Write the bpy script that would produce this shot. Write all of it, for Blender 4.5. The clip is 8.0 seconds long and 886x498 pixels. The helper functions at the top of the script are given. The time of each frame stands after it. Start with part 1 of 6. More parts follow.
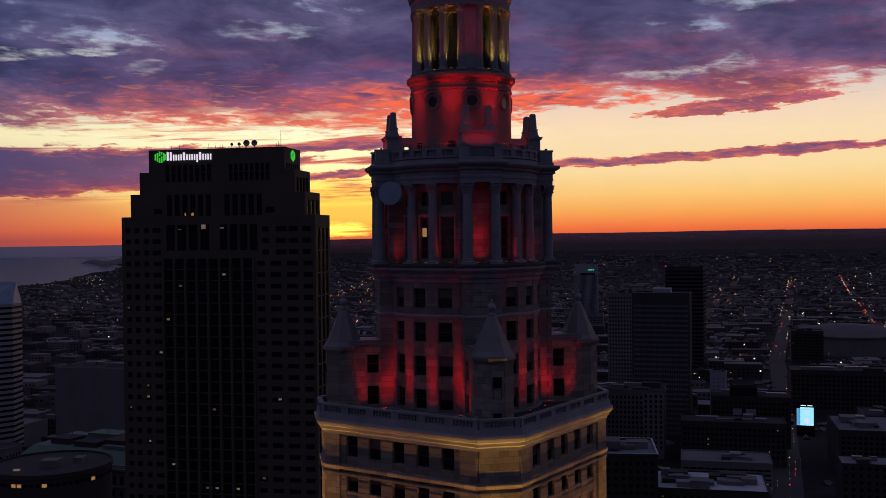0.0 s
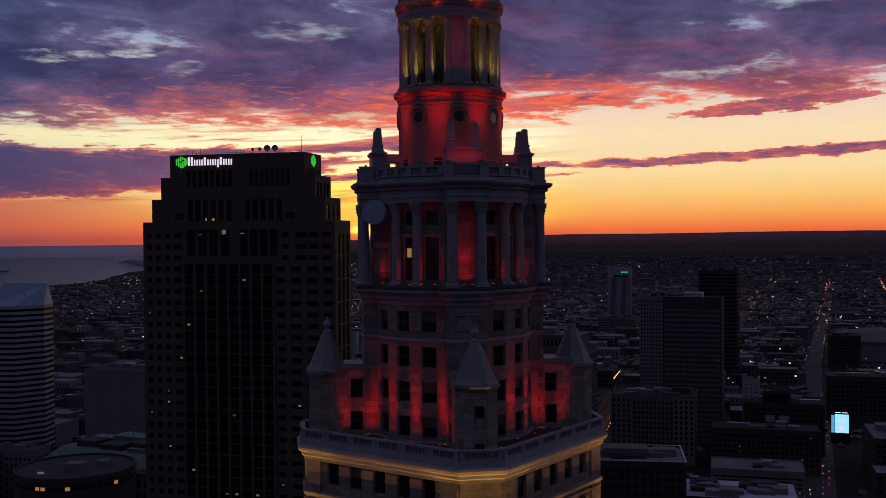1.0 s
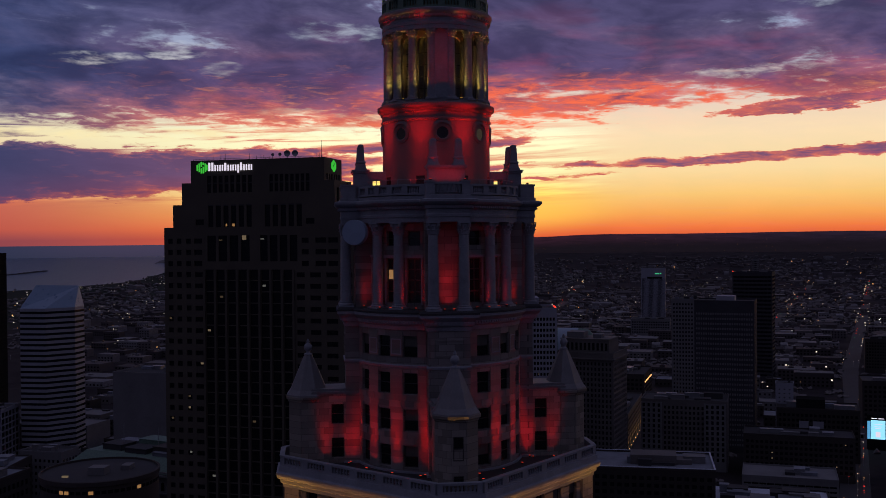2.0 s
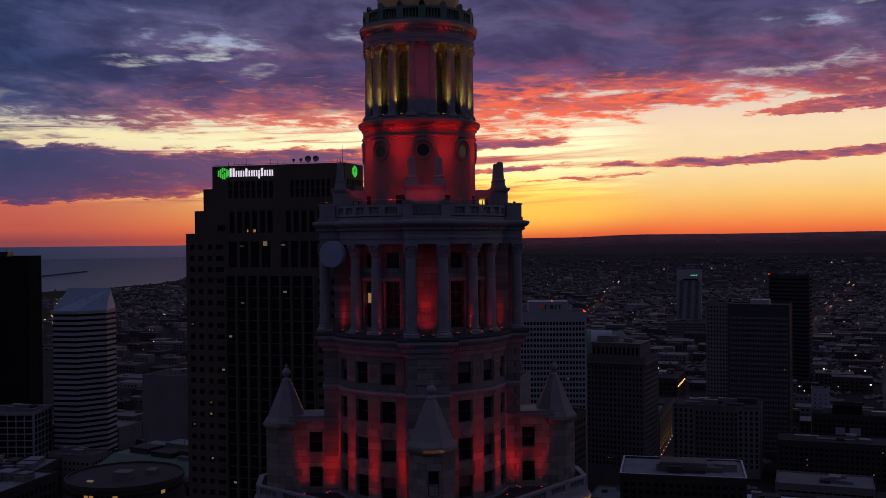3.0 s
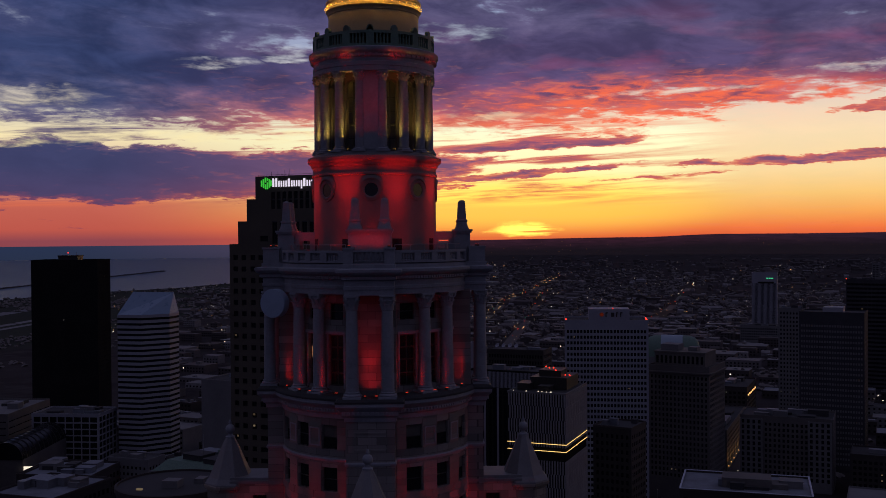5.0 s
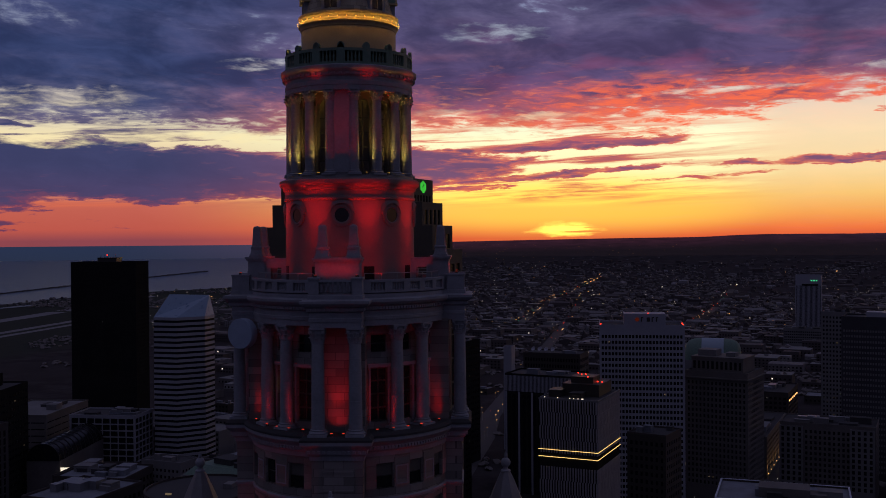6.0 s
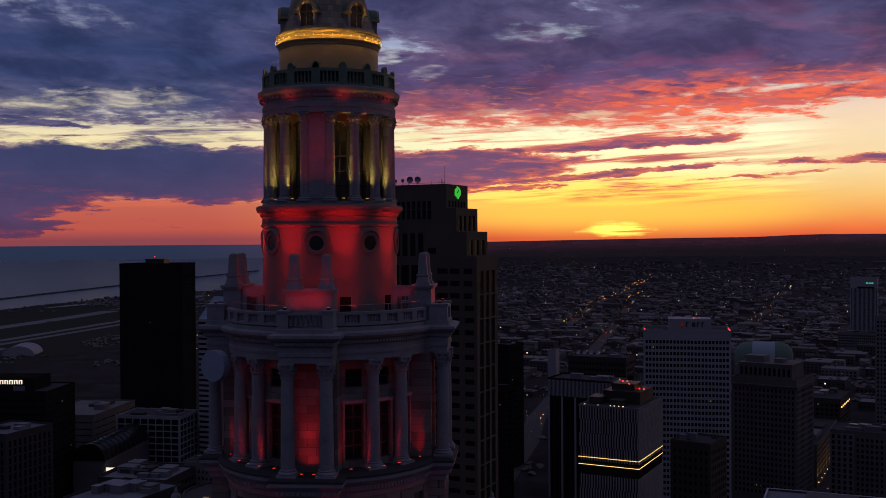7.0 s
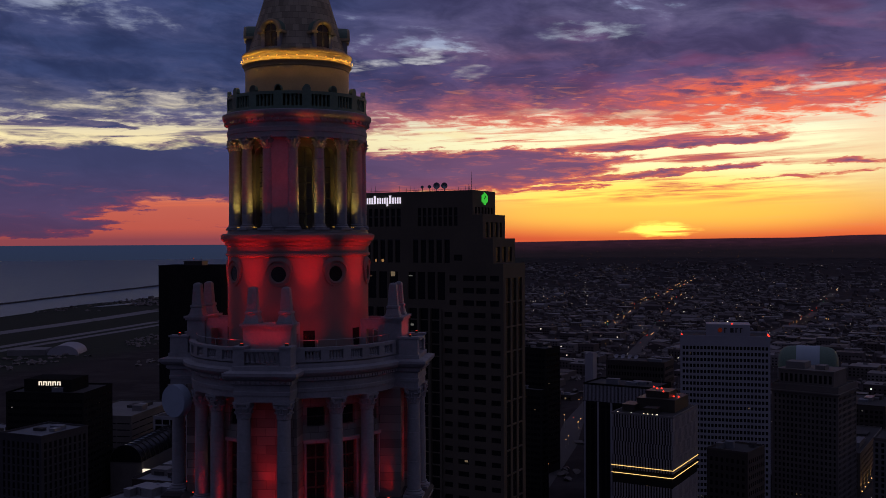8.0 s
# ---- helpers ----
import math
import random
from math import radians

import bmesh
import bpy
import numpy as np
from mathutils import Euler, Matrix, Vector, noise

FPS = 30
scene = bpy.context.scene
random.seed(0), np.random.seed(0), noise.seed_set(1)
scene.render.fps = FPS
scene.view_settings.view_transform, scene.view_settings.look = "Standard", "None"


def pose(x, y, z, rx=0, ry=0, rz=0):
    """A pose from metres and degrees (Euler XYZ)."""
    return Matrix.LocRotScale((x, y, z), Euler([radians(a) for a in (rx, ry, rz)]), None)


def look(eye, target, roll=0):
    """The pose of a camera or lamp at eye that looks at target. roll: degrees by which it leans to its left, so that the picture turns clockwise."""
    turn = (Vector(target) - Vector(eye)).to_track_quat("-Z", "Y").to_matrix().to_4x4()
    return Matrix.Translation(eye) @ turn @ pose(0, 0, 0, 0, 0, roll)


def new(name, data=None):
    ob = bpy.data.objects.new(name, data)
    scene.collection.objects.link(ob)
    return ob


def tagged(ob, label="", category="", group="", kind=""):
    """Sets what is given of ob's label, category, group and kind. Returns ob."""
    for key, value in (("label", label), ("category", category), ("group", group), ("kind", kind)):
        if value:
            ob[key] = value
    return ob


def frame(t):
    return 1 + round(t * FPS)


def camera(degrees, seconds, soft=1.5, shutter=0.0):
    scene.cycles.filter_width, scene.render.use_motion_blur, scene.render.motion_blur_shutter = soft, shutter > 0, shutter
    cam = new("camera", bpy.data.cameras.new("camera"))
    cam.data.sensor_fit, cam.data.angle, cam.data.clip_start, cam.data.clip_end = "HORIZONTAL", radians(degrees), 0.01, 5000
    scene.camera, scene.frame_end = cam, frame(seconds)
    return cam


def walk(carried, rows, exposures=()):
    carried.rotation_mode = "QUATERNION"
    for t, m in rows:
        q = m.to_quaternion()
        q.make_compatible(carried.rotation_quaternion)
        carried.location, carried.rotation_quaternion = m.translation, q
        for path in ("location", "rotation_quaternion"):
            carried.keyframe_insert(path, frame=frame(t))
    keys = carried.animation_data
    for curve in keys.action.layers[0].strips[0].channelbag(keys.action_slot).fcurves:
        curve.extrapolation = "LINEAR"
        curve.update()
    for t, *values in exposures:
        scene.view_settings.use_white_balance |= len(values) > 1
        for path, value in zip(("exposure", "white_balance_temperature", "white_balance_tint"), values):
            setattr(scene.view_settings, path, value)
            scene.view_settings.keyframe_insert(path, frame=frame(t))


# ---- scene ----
cam = camera(47.5, 8.0, soft=0.7)
METRES, EYE = 56.0, 164.0
ROWS = [
    (0.0, 0.0, 0.0, 0.0, -0.01, -0.71, 0.65),
    (0.5, 0.0447, 0.035, 0.0175, 0.99, -0.69, 0.53),
    (1.0, 0.0883, 0.0702, 0.0352, 1.98, -0.67, 0.49),
    (1.5, 0.1316, 0.1055, 0.053, 2.97, -0.67, 0.48),
    (3.0, 0.2609, 0.222, 0.1055, 6.03, -0.62, 0.5),
    (3.5, 0.3035, 0.2643, 0.1232, 7.12, -0.63, 0.51),
    (4.0, 0.3455, 0.3089, 0.1408, 8.2, -0.63, 0.49),
    (4.5, 0.3867, 0.3561, 0.1584, 9.25, -0.63, 0.47),
    (6.0, 0.5078, 0.4985, 0.2157, 12.63, -0.6, 0.42),
    (6.5, 0.5466, 0.5454, 0.2354, 14.15, -0.6, 0.4),
    (7.0, 0.5847, 0.5926, 0.2554, 15.49, -0.6, 0.34),
    (7.5, 0.6219, 0.6397, 0.2752, 16.66, -0.6, 0.29),
    (8.0, 0.6581, 0.6877, 0.2951, 17.92, -0.59, 0.26),
]
walk(cam, [(t, pose(METRES * x, METRES * y, EYE + METRES * z, 90 + pitch, roll, yaw)) for t, x, y, z, yaw, pitch, roll in ROWS])


# ---------- small node helpers ----------
class Nodes:
    """Short hand for building node trees."""

    def __init__(self, tree):
        self.tree = tree
        tree.nodes.clear()

    def node(self, kind, **values):
        n = self.tree.nodes.new(kind)
        for key, value in values.items():
            if key == "op":
                n.operation = value
            elif key == "clamp":
                n.use_clamp = value
        return n

    def put(self, socket, value):
        if isinstance(value, bpy.types.NodeSocket):
            self.tree.links.new(value, socket)
        elif isinstance(value, (tuple, list)) and len(value) == 3 and socket.type == "RGBA":
            socket.default_value = (*value, 1)
        else:
            socket.default_value = value

    def math(self, op, a, b=0.0, c=0.0, clamp=False):
        n = self.node("ShaderNodeMath", op=op, clamp=clamp)
        self.put(n.inputs[0], a), self.put(n.inputs[1], b), self.put(n.inputs[2], c)
        return n.outputs[0]

    def add(self, a, b): return self.math("ADD", a, b)
    def sub(self, a, b): return self.math("SUBTRACT", a, b)
    def mul(self, a, b): return self.math("MULTIPLY", a, b)

    def step(self, x, lo, hi, out_lo=0.0, out_hi=1.0):
        n = self.tree.nodes.new("ShaderNodeMapRange")
        n.interpolation_type = "SMOOTHSTEP"
        for i, v in enumerate((x, lo, hi, out_lo, out_hi)):
            self.put(n.inputs[i], v)
        return n.outputs[0]

    def xyz(self, x, y, z=0.0):
        n = self.tree.nodes.new("ShaderNodeCombineXYZ")
        for i, v in enumerate((x, y, z)):
            self.put(n.inputs[i], v)
        return n.outputs[0]

    def split(self, v):
        n = self.tree.nodes.new("ShaderNodeSeparateXYZ")
        self.put(n.inputs[0], v)
        return n.outputs

    def noise(self, v, scale, detail=4.0, rough=0.55, distortion=0.0):
        n = self.tree.nodes.new("ShaderNodeTexNoise")
        self.put(n.inputs["Vector"], v)
        n.inputs["Scale"].default_value, n.inputs["Detail"].default_value = scale, detail
        n.inputs["Roughness"].default_value, n.inputs["Distortion"].default_value = rough, distortion
        return n.outputs["Fac"]

    def mix(self, f, a, b, blend="MIX"):
        n = self.tree.nodes.new("ShaderNodeMix")
        n.data_type, n.blend_type = "RGBA", blend
        self.put(n.inputs[0], f), self.put(n.inputs[6], a), self.put(n.inputs[7], b)
        return n.outputs[2]

    def ramp(self, f, stops):
        n = self.tree.nodes.new("ShaderNodeValToRGB")
        e = n.color_ramp.elements
        while len(e) < len(stops):
            e.new(0.5)
        for el, (p, c) in zip(e, stops):
            el.position, el.color = p, (*c, 1)
        self.put(n.inputs[0], f)
        return n.outputs[0]


def lin(r, g, b):
    """Scene-linear colour from the usual 0..255 display values."""
    return tuple((c / 255 / 12.92) if c <= 10 else ((c / 255 + 0.055) / 1.055) ** 2.4 for c in (r, g, b))


# ---------- the dawn sky ----------
# long clouds: azimuth, elevation, half width, half height (degrees), rise per degree, strength
CLOUDS = [
    (13.5, 4.28, 12.5, 0.30, 0.034, 0.9),
    (17.0, 7.05, 6.0, 0.42, 0.055, 0.85),
    (6.0, 9.0, 4.2, 0.60, 0.0, 0.6),
    (-30.0, 3.75, 17.0, 1.6, -0.02, 1.3),
    (-44.0, 2.3, 9.5, 1.4, 0.0, 1.2),
    (-17.0, 3.9, 9.5, 1.15, 0.035, 1.1),
    (-5.0, 5.15, 6.2, 0.30, 0.05, 0.95),
    (-6.5, 3.55, 8.5, 0.20, 0.075, 0.8),
    (-12.0, 2.75, 4.0, 0.14, 0.05, 0.7),
    (2.0, 3.35, 4.0, 0.13, 0.06, 0.55),
    (8.0, 4.25, 4.0, 0.13, 0.03, 0.6),
    (-43.5, 0.9, 8.0, 0.8, 0.0, 1.1),
    (-38.0, 6.25, 3.6, 0.25, -0.02, 0.85),
]
CLOUDS_HIGH = [
    (-21.0, 9.4, 9.0, 0.9, 0.02, 0.55),
    (-10.0, 9.3, 8.0, 0.7, 0.0, 0.4),
    (8.0, 12.6, 8.0, 0.9, -0.03, 0.5),
    (-1.5, 8.25, 3.0, 0.25, 0.05, 0.5),
    (-34.0, 9.5, 8.0, 1.0, 0.0, 0.3),
]
# openings in the cloud
GAPS = [
    (-18.5, 10.2, 1.8, 0.45, 0.09, 1.0),
    (-22.8, 9.75, 2.0, 0.38, 0.03, 0.8),
    (-16.4, 9.3, 1.1, 0.40, 0.08, 0.36),
    (-9.4, 11.45, 2.6, 0.50, -0.02, 0.6),
    (-38.0, 12.6, 1.8, 0.25, 0.05, 0.7),
    (-34.5, 7.5, 5.5, 0.55, 0.05, 0.75),
    (18.0, 12.7, 3.5, 0.6, 0.0, 0.7),
    (12.0, 8.75, 5.0, 0.30, 0.03, 0.8),
    (2.0, 7.95, 5.0, 0.16, 0.02, 0.9),
    (-9.0, 7.0, 5.0, 0.25, -0.03, 0.6),
    (-20.0, 5.75, 11.0, 0.32, 0.0, 1.1),
    (-38.0, 5.35, 9.0, 0.35, 0.0, 1.2),
]
SUN_AZ = -5.9


def build_sky():
    world = bpy.data.worlds.new("dawn_sky")
    scene.world = world
    world.use_nodes = True
    n = Nodes(world.node_tree)
    coord = n.node("ShaderNodeTexCoord").outputs["Generated"]
    x, y, z = n.split(coord)
    el = n.mul(n.math("ARCSINE", z), 57.2958)
    az = n.mul(n.math("ARCTAN2", x, y), 57.2958)
    depth = n.add(n.math("MAXIMUM", z, 0.0), 0.075)
    plane = n.xyz(n.math("DIVIDE", x, depth), n.math("DIVIDE", y, depth), 0.0)
    big = n.noise(n.xyz(n.mul(az, 0.085), n.math("MULTIPLY_ADD", az, 0.03, n.mul(el, 0.36)), 11.0), 1.0, 8.0, 0.58, 0.4)
    fine = n.noise(n.xyz(n.mul(az, 0.55), n.mul(el, 1.5), 8.0), 1.0, 7.0, 0.6, 0.5)
    ripple = n.noise(n.xyz(n.mul(az, 0.55), n.mul(el, 3.2), 0.0), 1.1, 8.0, 0.62, 0.6)
    wob_a = n.mul(n.sub(n.noise(n.xyz(n.mul(az, 0.3), el, 3.0), 1.0, 5.0, 0.6), 0.5), 5.0)
    wob_e = n.mul(n.sub(n.noise(n.xyz(n.mul(az, 0.30), n.mul(el, 1.1), 9.0), 1.0, 7.0, 0.64), 0.5), 2.2)
    az_w, el_w = n.add(az, wob_a), n.add(el, wob_e)

    def field(rows, grow=1.0):
        total = None
        for a, e, ha, he, rise, strength in rows:
            da = n.mul(n.sub(az_w, a), 1 / ha)
            line = n.math("MULTIPLY_ADD", n.sub(az, a), rise, e)
            thin = n.mul(n.sub(el_w if he > 0.4 else n.math("MULTIPLY_ADD", wob_e, 0.45, el), line), 1 / (he * grow))
            r2 = n.math("MULTIPLY_ADD", da, da, n.mul(thin, thin))
            m = n.step(r2, 1.5, 0.25, 0.0, strength)
            total = m if total is None else n.math("MAXIMUM", total, m)
        return total

    banks = field(CLOUDS)
    highs = field(CLOUDS_HIGH)
    gaps = field(GAPS)
    # how far a direction lies from the place where the sun will rise
    off = n.math("ABSOLUTE", n.sub(az, SUN_AZ))
    right = n.step(az, -30.0, -10.0)
    front = n.step(off, 110.0, 45.0)

    clear = n.ramp(n.math("DIVIDE", el, 20.0, clamp=True), [
        (0.0, lin(214, 82, 52)), (0.025, lin(242, 122, 62)), (0.065, lin(251, 176, 86)), (0.115, lin(253, 214, 122)),
        (0.18, lin(253, 236, 168)), (0.28, lin(252, 240, 190)), (0.40, lin(226, 222, 206)), (0.52, lin(184, 192, 214)), (1.0, lin(120, 132, 176))])
    clear_left = n.ramp(n.math("DIVIDE", el, 20.0, clamp=True), [
        (0.0, lin(150, 74, 74)), (0.03, lin(214, 98, 68)), (0.10, lin(222, 112, 80)), (0.20, lin(220, 184, 160)),
        (0.28, lin(244, 226, 180)), (0.36, lin(206, 202, 190)), (0.55, lin(158, 166, 190)), (1.0, lin(96, 112, 158))])
    sky = n.mix(right, clear_left, n.mix(1.0, clear, (1.05, 1.16, 1.24), "MULTIPLY"))
    # the glow over the rising sun
    ga, ge = n.mul(n.sub(az, SUN_AZ), 0.11), n.mul(n.sub(el, 1.7), 0.62)
    glow = n.step(n.math("MULTIPLY_ADD", ga, ga, n.mul(ge, ge)), 2.2, 0.0)
    glow = n.mul(glow, n.step(el, -0.2, 1.3, 0.25, 1.0))
    sky = n.mix(n.mul(glow, 0.82), sky, (1.25, 0.90, 0.10))
    ga, ge = n.mul(n.sub(az_w, SUN_AZ), 0.50), n.mul(n.sub(n.math("MULTIPLY_ADD", wob_e, 0.35, el), 0.48), 2.6)
    core = n.mul(n.step(n.math("MULTIPLY_ADD", ga, ga, n.mul(ge, ge)), 1.6, 0.1), n.step(n.noise(n.xyz(n.mul(az, 0.35), n.mul(el, 5.0), 7.0), 1.0, 5.0, 0.6), 0.30, 0.52))
    sky = n.mix(core, sky, (2.6, 1.9, 0.25))

    # cover: closed above about seven degrees, broken below
    edge = n.step(az, 2.0, 12.0, 4.6, 5.6)
    cover = n.step(n.sub(el, edge), 0.0, 2.9, -0.46, 0.34)
    cover = n.add(cover, n.step(el, 8.0, 14.0, 0.0, 0.10))
    streak = n.noise(n.xyz(n.mul(az, 0.11), n.math("MULTIPLY_ADD", az, -0.09, n.mul(el, 2.3)), 5.0), 1.0, 7.0, 0.6, 0.4)
    where = n.mul(n.step(az, 7.0, -4.0), n.mul(n.step(el, 1.6, 3.0), n.step(el, 7.5, 5.5)))
    d = n.add(cover, n.mul(n.sub(big, 0.5), 2.0))
    d = n.add(d, n.mul(n.sub(fine, 0.5), 0.55))
    d = n.add(d, n.mul(n.sub(ripple, 0.5), n.step(el, 9.5, 6.5, 0.25, 1.1)))
    d = n.add(d, n.mul(highs, 0.55))
    d = n.math("MAXIMUM", d, n.mul(n.sub(streak, 0.53), n.mul(where, 2.6)))
    d = n.math("MAXIMUM", d, n.add(n.mul(banks, 0.86), n.math("MULTIPLY_ADD", n.sub(ripple, 0.5), 1.5, n.math("MULTIPLY_ADD", n.sub(big, 0.5), 0.9, -0.36))))
    wisps = n.noise(n.xyz(n.mul(az, 0.5), n.mul(el, 1.9), 2.0), 1.0, 8.0, 0.58, 0.4)
    alpha = n.step(d, -0.14, 0.22)
    thick = n.step(d, -0.04, 0.62)

    thin_colour = n.ramp(n.math("DIVIDE", el, 20.0, clamp=True), [
        (0.0, lin(236, 100, 52)), (0.12, lin(240, 118, 76)), (0.24, lin(236, 120, 92)), (0.33, lin(248, 126, 92)), (0.40, lin(214, 108, 108)),
        (0.46, lin(142, 98, 124)), (0.58, lin(110, 100, 132)), (0.75, lin(106, 104, 138)), (1.0, lin(98, 102, 138))])
    thin_left = n.ramp(n.math("DIVIDE", el, 20.0, clamp=True), [
        (0.0, lin(120, 58, 84)), (0.10, lin(128, 66, 92)), (0.20, lin(108, 78, 108)), (0.28, lin(116, 98, 122)), (0.36, lin(108, 106, 134)),
        (0.50, lin(80, 84, 122)), (1.0, lin(74, 84, 126))])
    thick_colour = n.ramp(n.math("DIVIDE", el, 20.0, clamp=True), [
        (0.0, lin(190, 78, 64)), (0.11, lin(172, 82, 94)), (0.18, lin(122, 84, 116)), (0.36, lin(118, 80, 114)),
        (0.45, lin(94, 77, 115)), (0.58, lin(84, 77, 112)), (1.0, lin(64, 68, 104))])
    thick_left = n.ramp(n.math("DIVIDE", el, 20.0, clamp=True), [
        (0.0, lin(88, 58, 88)), (0.08, lin(82, 66, 102)), (0.2, lin(64, 66, 104)), (0.45, lin(58, 69, 108)), (1.0, lin(48, 62, 98))])
    glow_side = n.step(az, -30.0, -12.0)
    thin_c = n.mix(glow_side, thin_left, thin_colour)
    thick_c = n.mix(glow_side, thick_left, thick_colour)
    cloud = n.mix(thick, thin_c, thick_c)
    cloud = n.mix(n.step(el, 6.5, 10.0, 0.0, 1.0), cloud, n.mix(1.0, cloud, (0.86, 0.88, 0.94), "MULTIPLY"))
    billow = n.noise(n.xyz(n.mul(az, 0.27), n.math("MULTIPLY_ADD", az, 0.05, n.mul(el, 0.72)), 1.0), 1.0, 9.0, 0.58, 0.5)
    cloud = n.mix(n.step(el, 5.5, 9.0, 0.25, 0.9), cloud, n.mix(n.step(billow, 0.32, 0.70), (0.62, 0.64, 0.70), (1.24, 1.22, 1.22)), "MULTIPLY")
    # patches of the high cloud catch pink light
    pink = n.mul(n.step(n.noise(plane, 2.3, 4.0, 0.5), 0.50, 0.68), n.mul(n.step(az, -20.0, 4.0), n.step(el, 15.0, 7.0)))
    cloud = n.mix(n.mul(pink, 0.22), cloud, lin(214, 84, 112))
    ripple_light = n.mul(n.step(ripple, 0.52, 0.74), n.mul(n.step(el, 10.5, 7.0), n.step(el, 5.0, 6.0)))
    cloud = n.mix(n.mul(ripple_light, n.mul(glow_side, 0.55)), cloud, lin(255, 150, 96))
    fa, fe = n.mul(n.sub(az_w, 2.0), 1 / 13), n.mul(n.sub(el, 7.2), 1 / 1.9)
    fire = n.step(n.math("MULTIPLY_ADD", fa, fa, n.mul(fe, fe)), 1.3, 0.1)
    fire = n.mul(fire, n.step(n.add(n.mul(ripple, 0.6), n.mul(fine, 0.4)), 0.40, 0.60))
    cloud = n.mix(n.mul(fire, 0.9), cloud, lin(255, 112, 76))
    sky = n.mix(alpha, sky, cloud)
    pale = n.ramp(n.math("DIVIDE", el, 20.0, clamp=True), [(0.0, lin(250, 220, 150)), (0.32, lin(252, 236, 186)), (0.42, lin(226, 214, 206)), (0.55, lin(186, 196, 212)), (1.0, lin(170, 182, 206))])
    sky = n.mix(n.mul(gaps, n.step(n.add(n.mul(wisps, 0.7), n.mul(ripple, 0.3)), 0.40, 0.68)), sky, pale)

    # the sky away from the sunrise: dusky blue under even cloud
    far = n.ramp(n.math("DIVIDE", el, 90.0, clamp=True), [
        (0.0, lin(52, 51, 72)), (0.3, lin(73, 72, 100)), (0.6, lin(98, 96, 124)), (1.0, lin(102, 100, 128))])
    far = n.mix(n.mul(n.sub(big, 0.35), 0.6), far, lin(44, 43, 62))
    sky = n.mix(front, far, sky)
    sky = n.mix(n.step(el, 15.0, 32.0), sky, far)
    # the far country and the open lake, too distant to shift: a low ridge line over hazy woods
    ridge = n.mul(n.sub(n.noise(n.xyz(n.mul(az, 0.8), 0.0, 4.0), 1.0, 4.0, 0.6), 0.5), n.step(az, -4.0, 6.0, 0.015, 0.07))
    line = n.add(n.add(n.step(az, -22.0, 3.0, -0.28, -0.02), n.step(az, 1.0, 5.2, 0.0, 0.13)), n.add(n.step(az, 9.0, 18.0, 0.0, 0.06), ridge))
    below = n.sub(line, el)
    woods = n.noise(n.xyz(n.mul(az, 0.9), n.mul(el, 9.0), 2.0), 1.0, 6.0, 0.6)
    # haze painted into the colour: palest at the ridge, redder below the sunrise
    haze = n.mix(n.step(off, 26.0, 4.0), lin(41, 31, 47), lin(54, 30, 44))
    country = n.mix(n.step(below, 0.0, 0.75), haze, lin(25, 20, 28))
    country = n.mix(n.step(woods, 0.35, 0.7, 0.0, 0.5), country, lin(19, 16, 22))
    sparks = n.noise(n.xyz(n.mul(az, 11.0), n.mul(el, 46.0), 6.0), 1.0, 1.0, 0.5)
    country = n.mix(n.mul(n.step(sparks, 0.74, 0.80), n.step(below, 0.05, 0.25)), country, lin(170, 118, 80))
    # sky reflection painted into the water: warmer towards the sunrise side
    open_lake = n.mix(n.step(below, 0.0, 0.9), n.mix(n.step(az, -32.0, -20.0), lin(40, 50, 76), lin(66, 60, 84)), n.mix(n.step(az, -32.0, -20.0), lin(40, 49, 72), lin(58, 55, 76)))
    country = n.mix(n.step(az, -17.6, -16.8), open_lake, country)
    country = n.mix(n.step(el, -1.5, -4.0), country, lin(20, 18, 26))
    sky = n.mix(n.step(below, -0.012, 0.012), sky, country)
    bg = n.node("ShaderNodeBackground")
    n.put(bg.inputs["Color"], sky)
    bg.inputs["Strength"].default_value = 1.0
    out = n.node("ShaderNodeOutputWorld")
    world.node_tree.links.new(bg.outputs[0], out.inputs[0])


build_sky()
sun = new("sun", bpy.data.lights.new("sun", "SUN"))
sun.data.energy, sun.data.angle, sun.data.color = 0.02, radians(6), (1.0, 0.5, 0.2)
sun.matrix_world = look((-370, 4000, 60), (0, 0, 0))


